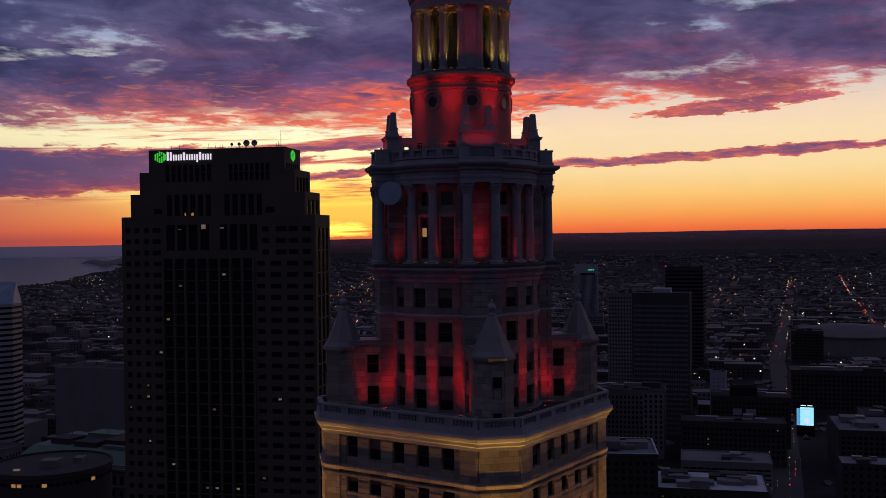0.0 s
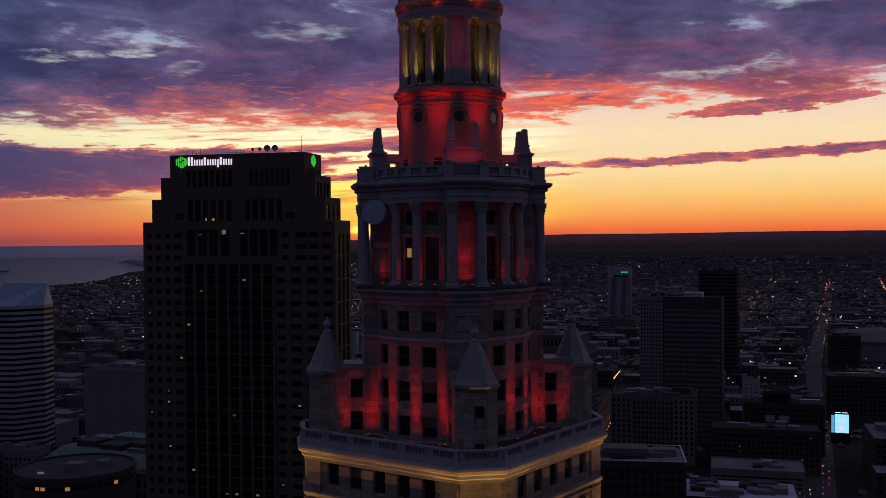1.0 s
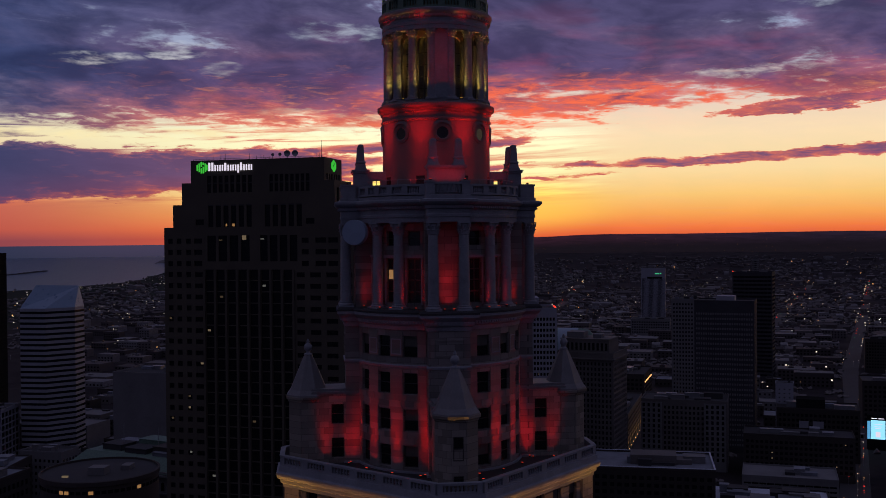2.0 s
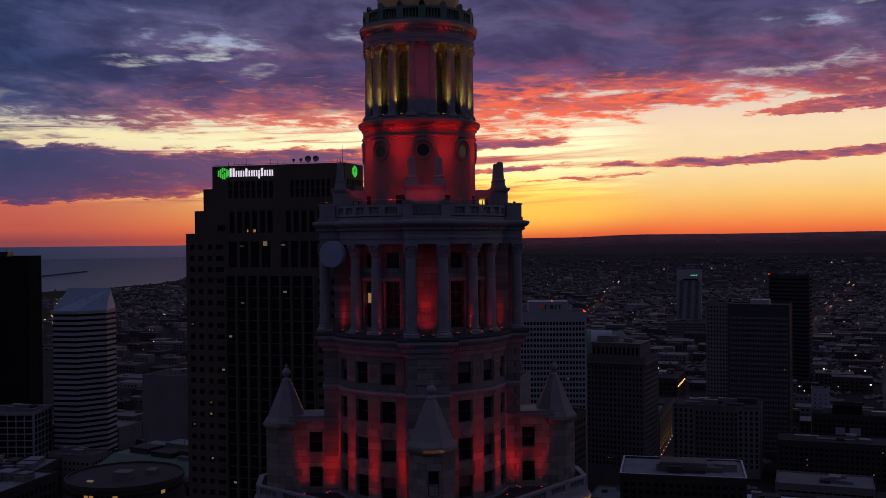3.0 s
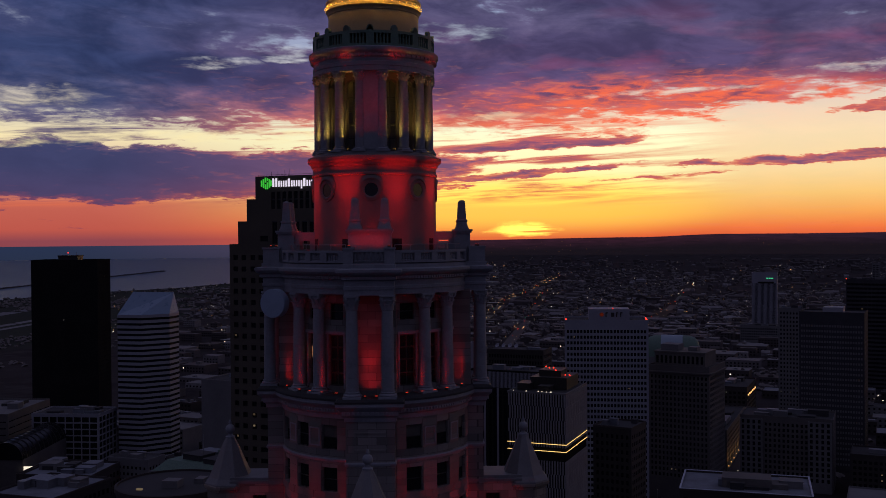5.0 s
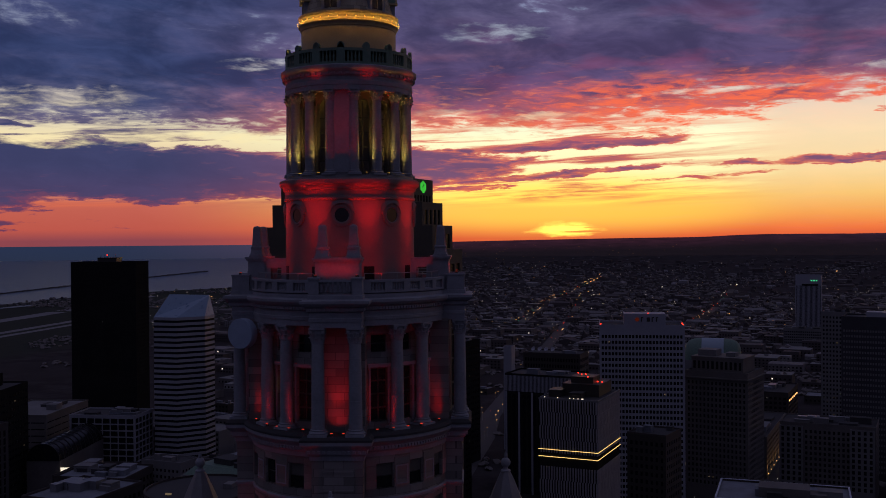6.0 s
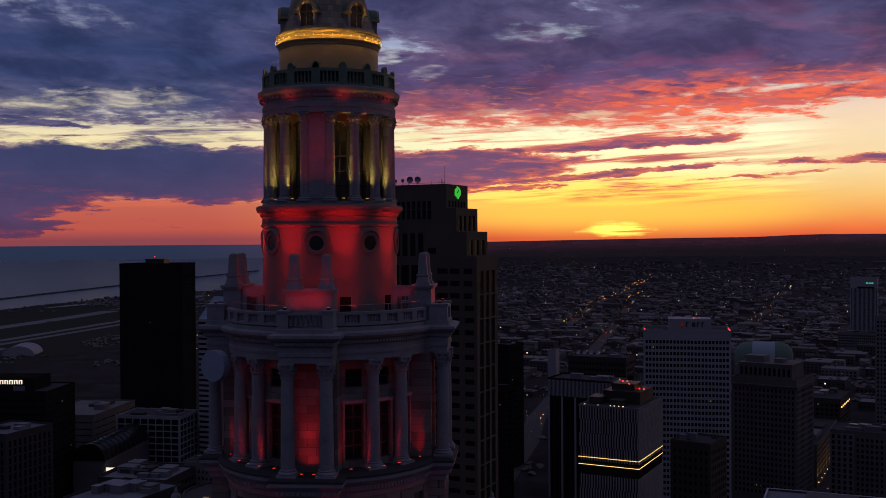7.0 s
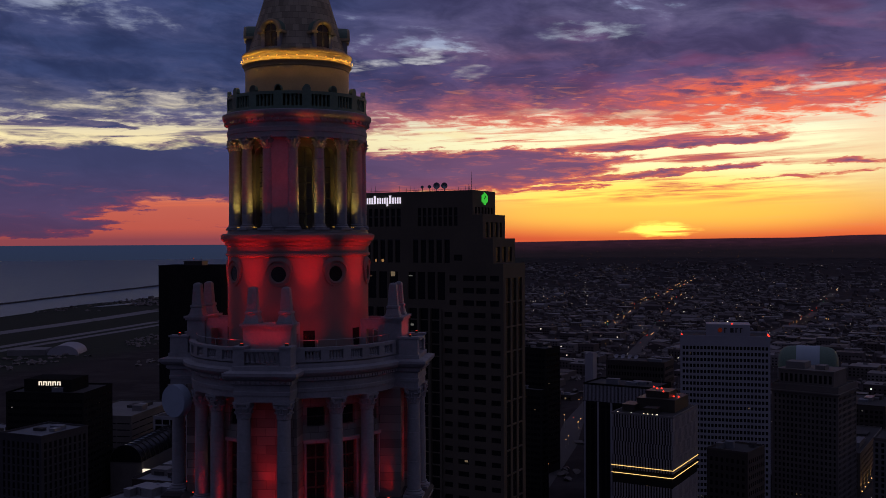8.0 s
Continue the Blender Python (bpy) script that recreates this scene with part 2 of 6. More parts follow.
# ---------- materials ----------
def material(name, colour, rough=0.8, metal=0.0, vary=0.25, scale=0.6, grain=6.0, bump=0.15, second=None, island=0.0, spec=0.5):
    m = bpy.data.materials.new(name)
    m.use_nodes = True
    n = Nodes(m.node_tree)
    at = n.node("ShaderNodeTexCoord").outputs["Object"]
    large, small = n.noise(at, scale, 4.0, 0.6), n.noise(at, grain, 3.0, 0.6)
    f = n.math("MULTIPLY_ADD", n.sub(large, 0.5), 1.3, n.math("MULTIPLY_ADD", n.sub(small, 0.5), 0.7, 0.5), clamp=True)
    dark = tuple(c * (1 - vary) for c in colour)
    light = tuple(min(1.0, c * (1 + vary)) for c in (second or colour))
    c = n.mix(f, dark, light)
    if island:
        info = n.node("ShaderNodeObjectInfo").outputs["Random"]
        c = n.mix(n.mul(info, island), c, tuple(v * 0.45 for v in colour))
    b = n.node("ShaderNodeBsdfPrincipled")
    n.put(b.inputs["Base Color"], c)
    n.put(b.inputs["Roughness"], n.math("MULTIPLY_ADD", n.sub(small, 0.5), 0.2, rough, clamp=True))
    b.inputs["Metallic"].default_value = metal
    b.inputs["Specular IOR Level"].default_value = spec
    if bump:
        u = n.node("ShaderNodeBump")
        u.inputs["Strength"].default_value, u.inputs["Distance"].default_value = bump, 0.05
        n.put(u.inputs["Height"], small)
        n.put(b.inputs["Normal"], u.outputs[0])
    out = n.node("ShaderNodeOutputMaterial")
    m.node_tree.links.new(b.outputs[0], out.inputs[0])
    return m


def stone(name, colour, course=0.62, block=1.3, centre=None):
    """Ashlar: coursed blocks with thin joints, each block of its own tone, rain streaks and soot."""
    m = bpy.data.materials.new(name)
    m.use_nodes = True
    n = Nodes(m.node_tree)
    x, y, z = n.split(n.node("ShaderNodeTexCoord").outputs["Object"])
    around = n.mul(n.math("ARCTAN2", y, x), 8.0) if centre else n.add(x, y)
    brick = n.node("ShaderNodeTexBrick")
    n.put(brick.inputs["Vector"], n.xyz(around, z, 0.0))
    brick.inputs["Scale"].default_value = 1.0
    brick.inputs["Brick Width"].default_value, brick.inputs["Row Height"].default_value = block, course
    brick.inputs["Mortar Size"].default_value, brick.inputs["Mortar Smooth"].default_value = 0.018, 0.3
    brick.inputs["Color1"].default_value = (0.62, 0.62, 0.62, 1)
    brick.inputs["Color2"].default_value = (1.25, 1.25, 1.25, 1)
    brick.inputs["Mortar"].default_value = (0.38, 0.38, 0.38, 1)
    at = n.xyz(x, y, z)
    large, small = n.noise(at, 0.35, 5.0, 0.6), n.noise(at, 5.0, 4.0, 0.65)
    streak = n.noise(n.xyz(n.mul(around, 2.2), n.mul(z, 0.12), 0.0), 1.0, 4.0, 0.6)
    c = n.mix(large, tuple(v * 0.72 for v in colour), tuple(min(1, v * 1.2) for v in colour))
    c = n.mix(1.0, c, brick.outputs["Color"], "MULTIPLY")
    c = n.mix(n.step(streak, 0.55, 0.8, 0.0, 0.45), c, tuple(v * 0.45 for v in colour))
    c = n.mix(n.mul(small, 0.25), c, tuple(v * 0.6 for v in colour))
    b = n.node("ShaderNodeBsdfPrincipled")
    n.put(b.inputs["Base Color"], c)
    b.inputs["Roughness"].default_value = 0.82
    u = n.node("ShaderNodeBump")
    u.inputs["Strength"].default_value, u.inputs["Distance"].default_value = 0.35, 0.03
    n.put(u.inputs["Height"], n.math("MULTIPLY_ADD", small, 0.4, n.mul(brick.outputs["Fac"], -0.8)))
    n.put(b.inputs["Normal"], u.outputs[0])
    out = n.node("ShaderNodeOutputMaterial")
    m.node_tree.links.new(b.outputs[0], out.inputs[0])
    return m


def glow(name, colour, strength):
    m = bpy.data.materials.new(name)
    m.use_nodes = True
    n = Nodes(m.node_tree)
    e = n.node("ShaderNodeEmission")
    e.inputs["Color"].default_value, e.inputs["Strength"].default_value = (*colour, 1), strength
    out = n.node("ShaderNodeOutputMaterial")
    m.node_tree.links.new(e.outputs[0], out.inputs[0])
    m.cycles.emission_sampling = "NONE"
    return m


def block_stone(name, colour, loose):
    """Single dressed blocks, each of its own tone."""
    m = bpy.data.materials.new(name)
    m.use_nodes = True
    n = Nodes(m.node_tree)
    luck = n.node("ShaderNodeObjectInfo").outputs["Random"] if loose else n.node("ShaderNodeNewGeometry").outputs["Random Per Island"]
    x, y, z = n.split(n.node("ShaderNodeNewGeometry").outputs["Position"])
    at = n.xyz(x, y, z)
    large, small = n.noise(at, 0.3, 5.0, 0.6), n.noise(at, 4.0, 5.0, 0.65)
    streak = n.noise(n.xyz(n.mul(n.add(x, y), 1.8), n.mul(z, 0.12), 0.0), 1.0, 4.0, 0.6)
    c = n.mix(luck, tuple(v * 0.70 for v in colour), tuple(v * 1.35 for v in colour))
    c = n.mix(n.step(large, 0.35, 0.7, 0.0, 0.45), c, tuple(v * 0.6 for v in colour))
    c = n.mix(n.step(streak, 0.52, 0.78, 0.0, 0.5), c, tuple(v * 0.42 for v in colour))
    c = n.mix(n.mul(small, 0.3), c, tuple(v * 0.6 for v in colour))
    b = n.node("ShaderNodeBsdfPrincipled")
    n.put(b.inputs["Base Color"], c)
    b.inputs["Roughness"].default_value = 0.85
    u = n.node("ShaderNodeBump")
    u.inputs["Strength"].default_value, u.inputs["Distance"].default_value = 0.4, 0.02
    n.put(u.inputs["Height"], small)
    n.put(b.inputs["Normal"], u.outputs[0])
    out = n.node("ShaderNodeOutputMaterial")
    m.node_tree.links.new(b.outputs[0], out.inputs[0])
    return m


BLOCK = block_stone("limestone_block", (0.245, 0.218, 0.188), True)
BLOCKS = block_stone("limestone_courses", (0.215, 0.198, 0.188), False)
STONE = stone("grey_limestone", (0.215, 0.20, 0.195), centre=True)
STONE_FLAT = stone("grey_limestone_shaft", (0.26, 0.235, 0.205))
STONE_TRIM = material("limestone_trim", (0.235, 0.25, 0.285), 0.8, vary=0.3, scale=0.5, grain=5.0, bump=0.25)
STONE_SMOOTH = material("rendered_drum", (0.19, 0.148, 0.145), 0.8, vary=0.15, scale=0.4, grain=9.0, bump=0.1)
SLATE = material("lead_roof", (0.17, 0.17, 0.18), 0.55, vary=0.25, scale=0.8, grain=7.0)
COPPER = material("green_copper", (0.10, 0.17, 0.13), 0.6, vary=0.35, scale=0.8, grain=6.0)
GILT = material("buff_terracotta", (0.34, 0.28, 0.17), 0.6, vary=0.2, scale=0.6, grain=8.0)
CONE = stone("buff_cone_blocks", (0.34, 0.30, 0.22), 0.5, 1.1, centre=True)
GLASS = material("dark_glass", (0.012, 0.013, 0.016), 0.08, vary=0.3, scale=0.3, grain=1.0, bump=0.0)
GLASS_FAR = material("tinted_glass", (0.010, 0.011, 0.014), 0.25, vary=0.3, scale=0.2, grain=0.6, bump=0.0, spec=0.2)
SASH = material("bronze_sash", (0.03, 0.028, 0.026), 0.5, vary=0.3)
BLIND = material("drawn_blind", (0.10, 0.095, 0.085), 0.9, vary=0.3)
GRANITE = material("dark_red_granite", (0.082, 0.070, 0.052), 0.8, vary=0.3, scale=0.08, grain=1.5, bump=0.05)
SLAB = material("dark_bronze_cladding", (0.055, 0.055, 0.062), 0.7, vary=0.3, scale=0.05, grain=0.5, bump=0.0, spec=0.1)
BLACK = material("black_curtain_wall", (0.022, 0.022, 0.022), 0.7, vary=0.3, scale=0.05, grain=0.5, bump=0.0, spec=0.0)
PALE = material("pale_aluminium_cladding", (0.29, 0.30, 0.345), 0.6, vary=0.15, scale=0.05, grain=0.8, bump=0.05)
FINS = material("pale_fins", (0.30, 0.30, 0.32), 0.6, vary=0.25, scale=0.1, grain=0.8, bump=0.05)
CONCRETE = material("grey_concrete", (0.16, 0.16, 0.165), 0.85, vary=0.3, scale=0.06, grain=0.8)
# soot on the city blocks; in the lantern its darkness stands for shade
DARK_STONE = material("sooty_and_shade_stone", (0.12, 0.112, 0.108), 0.85, vary=0.35, scale=0.06, grain=0.8)
BRICK = material("brown_brick", (0.056, 0.047, 0.044), 0.9, vary=0.35, scale=0.05, grain=0.9, island=0.7)
TAR = material("tar_roof", (0.05, 0.05, 0.055), 0.9, vary=0.4, scale=0.05, grain=0.4, island=0.6)
MEMBRANE = material("white_roof_membrane", (0.17, 0.19, 0.225), 0.75, vary=0.5, scale=0.1, grain=0.7, island=0.5)
BRIGHT_ROOF = material("bright_blue_white_roof", (0.44, 0.48, 0.56), 0.7, vary=0.3, scale=0.12, grain=0.8)
STEEL_BLUE = material("blue_grey_radome", (0.28, 0.36, 0.47), 0.6, vary=0.15, scale=0.8, grain=5.0, bump=0.05)
STEEL = material("galvanised_steel", (0.25, 0.26, 0.28), 0.45, metal=0.6, vary=0.2)
LEAF = material("dark_foliage", (0.14, 0.128, 0.125), 0.9, vary=0.5, scale=0.05, grain=0.6, bump=0.0)
ASPHALT = material("asphalt", (0.055, 0.054, 0.058), 0.9, vary=0.25, scale=0.02, grain=0.4, bump=0.0)
RUNWAY = material("runway_concrete", (0.16, 0.16, 0.175), 0.85, vary=0.2, scale=0.01, grain=0.1, bump=0.0)
LIT = glow("lit_room", (1.0, 0.74, 0.46), 0.13)
LIT_DIM = glow("dim_lit_room", (1.0, 0.70, 0.42), 0.05)
LIT_COOL = glow("cool_lit_room", (0.95, 0.95, 0.85), 0.10)
LIT_WARM = glow("lit_room_amber", (1.0, 0.52, 0.2), 0.28)
LAMP_WARM = glow("sodium_lamp", (1.0, 0.48, 0.16), 1.6)
LAMP_WHITE = glow("white_street_lamp", (1.0, 0.86, 0.68), 1.05)
LAMP_RED = glow("red_beacon", (1.0, 0.04, 0.02), 2.5)
LAMP_GREEN = glow("green_signal", (0.1, 1.0, 0.45), 0.5)
RED_UNIT = glow("red_floodlight_lens", (1.0, 0.06, 0.03), 0.9)
GOLD_UNIT = glow("amber_lamp_lens", (1.0, 0.58, 0.10), 1.3)


def ground_material():
    """Land: streets, yards and tree cover as a dark patchwork."""
    m = bpy.data.materials.new("city_ground")
    m.use_nodes = True
    n = Nodes(m.node_tree)
    at = n.node("ShaderNodeTexCoord").outputs["Object"]
    woods, lots = n.noise(at, 0.004, 5.0, 0.6), n.noise(at, 0.02, 5.0, 0.65)
    c = n.mix(n.step(lots, 0.4, 0.62), (0.022, 0.019, 0.021), (0.048, 0.042, 0.045))
    c = n.mix(n.step(woods, 0.42, 0.6), c, (0.036, 0.031, 0.033))
    # mown grass of the lakefront airfield
    blades = n.noise(at, 0.05, 5.0, 0.65)
    c = n.mix(n.step(n.split(at)[0], -900.0, -1000.0), c, n.mix(blades, (0.020, 0.026, 0.020), (0.040, 0.046, 0.036)))
    b = n.node("ShaderNodeBsdfPrincipled")
    n.put(b.inputs["Base Color"], c)
    b.inputs["Roughness"].default_value, b.inputs["Specular IOR Level"].default_value = 0.95, 0.08
    out = n.node("ShaderNodeOutputMaterial")
    m.node_tree.links.new(b.outputs[0], out.inputs[0])
    return m


def water_material():
    m = bpy.data.materials.new("lake_water")
    m.use_nodes = True
    n = Nodes(m.node_tree)
    at = n.node("ShaderNodeTexCoord").outputs["Object"]
    b = n.node("ShaderNodeBsdfPrincipled")
    patches = n.noise(at, 0.003, 4.0, 0.6)
    n.put(b.inputs["Base Color"], n.mix(patches, (0.035, 0.055, 0.085), (0.06, 0.08, 0.115)))
    b.inputs["Roughness"].default_value = 0.3
    b.inputs["IOR"].default_value = 1.33
    u = n.node("ShaderNodeBump")
    u.inputs["Strength"].default_value, u.inputs["Distance"].default_value = 0.4, 2.0
    n.put(u.inputs["Height"], n.noise(at, 0.05, 5.0, 0.6))
    n.put(b.inputs["Normal"], u.outputs[0])
    out = n.node("ShaderNodeOutputMaterial")
    m.node_tree.links.new(b.outputs[0], out.inputs[0])
    return m


def house_material():
    """Brick, board and shingle houses, each of its own tone."""
    m = bpy.data.materials.new("house_fronts")
    m.use_nodes = True
    n = Nodes(m.node_tree)
    at = n.node("ShaderNodeTexCoord").outputs["Object"]
    own = n.node("ShaderNodeNewGeometry").outputs["Random Per Island"]
    c = n.ramp(own, [(0.0, (0.06, 0.05, 0.052)), (0.5, (0.12, 0.10, 0.10)), (0.8, (0.22, 0.20, 0.20)), (1.0, (0.42, 0.42, 0.44))])
    c = n.mix(n.noise(at, 0.3, 4.0, 0.6), c, (0.08, 0.072, 0.072))
    b = n.node("ShaderNodeBsdfPrincipled")
    n.put(b.inputs["Base Color"], c)
    b.inputs["Roughness"].default_value, b.inputs["Specular IOR Level"].default_value = 0.9, 0.2
    out = n.node("ShaderNodeOutputMaterial")
    m.node_tree.links.new(b.outputs[0], out.inputs[0])
    return m


HOUSES = house_material()
GROUND, WATER = ground_material(), water_material()


# ---------- building blocks ----------
class Form:
    """Collects faces of one mesh."""

    def __init__(self):
        self.v, self.f = [], []

    def face(self, *points):
        k = len(self.v)
        self.v.extend(tuple(p) for p in points)
        self.f.append(tuple(range(k, k + len(points))))

    def box(self, x0, x1, y0, y1, z0, z1, m=None):
        k = len(self.v)
        pts = [(x, y, z) for z in (z0, z1) for x, y in ((x0, y0), (x1, y0), (x1, y1), (x0, y1))]
        self.v += [tuple(m @ Vector(p)) for p in pts] if m else pts
        self.f += [tuple(k + i for i in q) for q in ((3, 2, 1, 0), (4, 5, 6, 7), (0, 1, 5, 4), (1, 2, 6, 5), (2, 3, 7, 6), (3, 0, 4, 7))]
        return self

    def loft(self, rings, cap_low=True, cap_top=True, closed=True):
        """Skin over rings of equal length."""
        k, n = len(self.v), len(rings[0])
        for r in rings:
            self.v += [tuple(p) for p in r]
        for i in range(len(rings) - 1):
            for j in range(n if closed else n - 1):
                a, b = k + i * n + j, k + i * n + (j + 1) % n
                self.f.append((a, b, b + n, a + n))
        if cap_low:
            self.f.append(tuple(k + j for j in reversed(range(n))))
        if cap_top:
            self.f.append(tuple(k + (len(rings) - 1) * n + j for j in range(n)))
        return self

    def lathe(self, profile, n=32, x=0.0, y=0.0, start=0.0, caps=True):
        ring = [(math.cos(2 * math.pi * j / n + start), math.sin(2 * math.pi * j / n + start)) for j in range(n)]
        return self.loft([[(x + r * c, y + r * s, z) for c, s in ring] for r, z in profile], caps, caps)

    def rim(self, x0, x1, y0, y1, t, z0, z1):
        """A rectangular upstand of thickness t."""
        a, b = ((x0, y0), (x1, y0), (x1, y1), (x0, y1)), ((x0 + t, y0 + t), (x1 - t, y0 + t), (x1 - t, y1 - t), (x0 + t, y1 - t))
        return self.loft([[(x, y, z) for x, y in r] for r, z in ((a, z0), (a, z1), (b, z1), (b, z0), (a, z0))], False, False)

    def prism(self, outline, z0, z1):
        return self.loft([[(x, y, z) for x, y in outline] for z in (z0, z1)])

    def sheet(self, to, u0, u1, v0, v1, openings=(), depth=0.3, step=0):
        """A wall given by to(u, v, depth), with openings (ua, ub, va, vb) whose reveals go in by depth."""
        us, vs = {u0, u1}, {v0, v1}
        if step:
            us |= {u0 + (u1 - u0) * i / step for i in range(step)}
        for a, b, c, d in openings:
            us |= {a, b}
            vs |= {c, d}
        us, vs = sorted(us), sorted(vs)
        holes = [(a, b, c, d) for a, b, c, d in openings]
        grid = set()
        for a, b, c, d in holes:
            for i, u in enumerate(us[:-1]):
                if a - 1e-6 <= u < b - 1e-6:
                    for j, v in enumerate(vs[:-1]):
                        if c - 1e-6 <= v < d - 1e-6:
                            grid.add((i, j))
        base, nv = len(self.v), len(vs)
        self.v += [tuple(to(u, v, 0.0)) for u in us for v in vs]
        for i in range(len(us) - 1):
            for j in range(nv - 1):
                if (i, j) not in grid:
                    p = base + i * nv + j
                    self.f.append((p, p + nv, p + nv + 1, p + 1))
        for a, b, c, d in holes:
            q = [(a, c), (b, c), (b, d), (a, d)]
            for i in range(4):
                (p, s), (w, t) = q[i], q[(i + 1) % 4]
                self.face(to(p, s, 0.0), to(p, s, depth), to(w, t, depth), to(w, t, 0.0))
        return self

    def mesh(self, name, *mats, smooth=False):
        me = bpy.data.meshes.new(name)
        if len(self.v) < 60000:
            seen, place, points = {}, [], []
            for p in self.v:
                key = (round(p[0], 4), round(p[1], 4), round(p[2], 4))
                if key not in seen:
                    seen[key] = len(points)
                    points.append(p)
                place.append(seen[key])
            faces = []
            for q in self.f:
                loop = [place[i] for i in q]
                loop = [i for k, i in enumerate(loop) if i != loop[k - 1]]
                if len(set(loop)) == len(loop) > 2:
                    faces.append(loop)
            me.from_pydata(points, [], faces)
        else:
            me.from_pydata(self.v, [], self.f)
        for m in mats:
            me.materials.append(m)
        if smooth:
            me.shade_smooth()
            me.set_sharp_from_angle(angle=radians(38))
        me.update()
        return me


def part(name, form, mat, parent=None, label="", at=None, smooth=False, kind=""):
    """One mesh object under a thing or a part."""
    me = form if isinstance(form, bpy.types.Mesh) else form.mesh(name, mat, smooth=smooth)
    ob = new(name, me)
    if parent is not None:
        ob.parent = parent
    if at is not None:
        ob.matrix_basis = at
    return tagged(ob, label, kind=kind)


def thing(name, label, category, at=None, group="", kind=""):
    ob = new(name)
    if at is not None:
        ob.matrix_basis = at
    return tagged(ob, label, category, group, kind)


def spin(a, r=0.0, t=0.0, z=0.0):
    """A pose at angle a (degrees), r out and t sideways, whose -y looks outwards."""
    return pose(0, 0, z, 0, 0, a) @ pose(r, t, 0, 0, 0, 90)


# ---------- ground, lake, distance ----------
def land(r):
    """Height of the land at r from the start of the flight: flat downtown, rising towards the woods."""
    return 0.0 if r < 2200 else 138.0 * ((r - 2200) / 2700) ** 2


def polar(az, r, lift=0.0):
    a = radians(az)
    return (r * math.sin(a), r * math.cos(a), land(r) + lift)


RADII = [0, 60, 300, 700, 1200, 1700, 2200, 2500, 2800, 3100, 3400, 3700, 4000, 4200, 4350, 4450]
f = Form()
azimuths = [-180 + 1.5 * i for i in range(240)]
f.loft([[polar(a, max(r, 0.5)) for a in azimuths] for r in RADII], cap_low=True, cap_top=False)
f.f = [tuple(reversed(q)) for q in f.f]
tagged(part("ground", f, GROUND), "dark city land rising gently to the wooded skyline", "ground", kind="structure")

# shore of the lake: azimuth of the water's edge by distance
SHORE = [(1500, -100), (1700, -82), (1900, -60), (2200, -47), (2560, -40.5), (2840, -36.5), (3060, -32.8), (3200, -28.0), (3300, -23.8),
         (3450, -21.5), (3570, -20.5), (3860, -18.3), (4100, -18.0), (4900, -17.0)]


def shore(r):
    for (r0, a0), (r1, a1) in zip(SHORE, SHORE[1:]):
        if r0 <= r <= r1:
            return a0 + (a1 - a0) * (r - r0) / (r1 - r0)
    return SHORE[-1][1]


f = Form()
rows = []
for i in range(60):
    r = 1500 + 50 * i
    edge = shore(r) + 0.35 * math.sin(r * 0.013) + 0.2 * math.sin(r * 0.041)
    rows.append([polar(edge - (edge + 175) * (k / 40) ** 1.3, r, 1.2) for k in range(41)])
f.loft(rows, cap_low=False, cap_top=False, closed=False)
tagged(part("lake", f, WATER, smooth=True), "calm grey-blue lake under the dawn sky", "lake", kind="structure")


# ---------- the stone tower with the colonnaded top ----------
TOWER = pose(2.15, 109.35, 0, 0, 0, -34.1)
tower = thing("landmark_tower", "grey limestone tower with colonnaded drums and cone, floodlit red", "skyscraper", TOWER)
CORNERS = (45, 135, 225, 315)
FACES = (0, 90, 180, 270)


def plan(R, out, half, n=14):
    """Outline of a round drum with a square projection at each corner."""
    pts = []
    a = math.degrees(math.asin(half / R))
    for c in CORNERS:
        m = pose(0, 0, 0, 0, 0, c)
        start, end = c - 90 + a, c - a
        pts += [(R * math.cos(radians(start + (end - start) * i / n)), R * math.sin(radians(start + (end - start) * i / n))) for i in range(n + 1)]
        pts += [tuple((m @ Vector(p))[:2]) for p in ((out, -half, 0), (out, half, 0))]
    return pts


def drum_ring(name, R, out, half, profile, mat=None, label=""):
    """A moulded band: profile rows are (offset outwards, z)."""
    g = Form()
    g.loft([[(x, y, z) for x, y in plan(R + o, out + o, half + o)] for o, z in profile])
    return part(name, g, mat or STONE, tower, label)


def square_plan(s, c):
    return [(s - c, -s), (s, -s + c), (s, s - c), (s - c, s), (-s + c, s), (-s, s - c), (-s, -s + c), (-s + c, -s)]


def square_ring(name, s, c, profile, mat=None):
    g = Form()
    g.loft([[(x, y, z) for x, y in square_plan(s + o, c + o * 0.59)] for o, z in profile])
    return part(name, g, mat or STONE_FLAT, tower)


# sash windows: frame with meeting rail, two panes
def sash_meshes(w, h):
    g = Form()
    t = 0.07
    g.box(-w / 2, -w / 2 + t, -0.05, 0.05, 0, h), g.box(w / 2 - t, w / 2, -0.05, 0.05, 0, h)
    g.box(-w / 2 + t, w / 2 - t, -0.05, 0.05, 0, t), g.box(-w / 2 + t, w / 2 - t, -0.05, 0.05, h - t, h)
    g.box(-w / 2 + t, w / 2 - t, -0.06, 0.04, h * 0.5 - 0.04, h * 0.5 + 0.04)
    p = Form().box(-w / 2 + t, w / 2 - t, -0.01, 0.01, t, h / 2 - 0.04)
    q = Form().box(-w / 2 + t, w / 2 - t, -0.025, -0.005, h / 2 + 0.04, h - t)
    return g.mesh("window", SASH), p.mesh("pane", GLASS), q.mesh("pane", GLASS), p.mesh("pane", LIT_WARM), q.mesh("pane", BLIND)


SASHES = {}
sash_luck = random.Random(4)


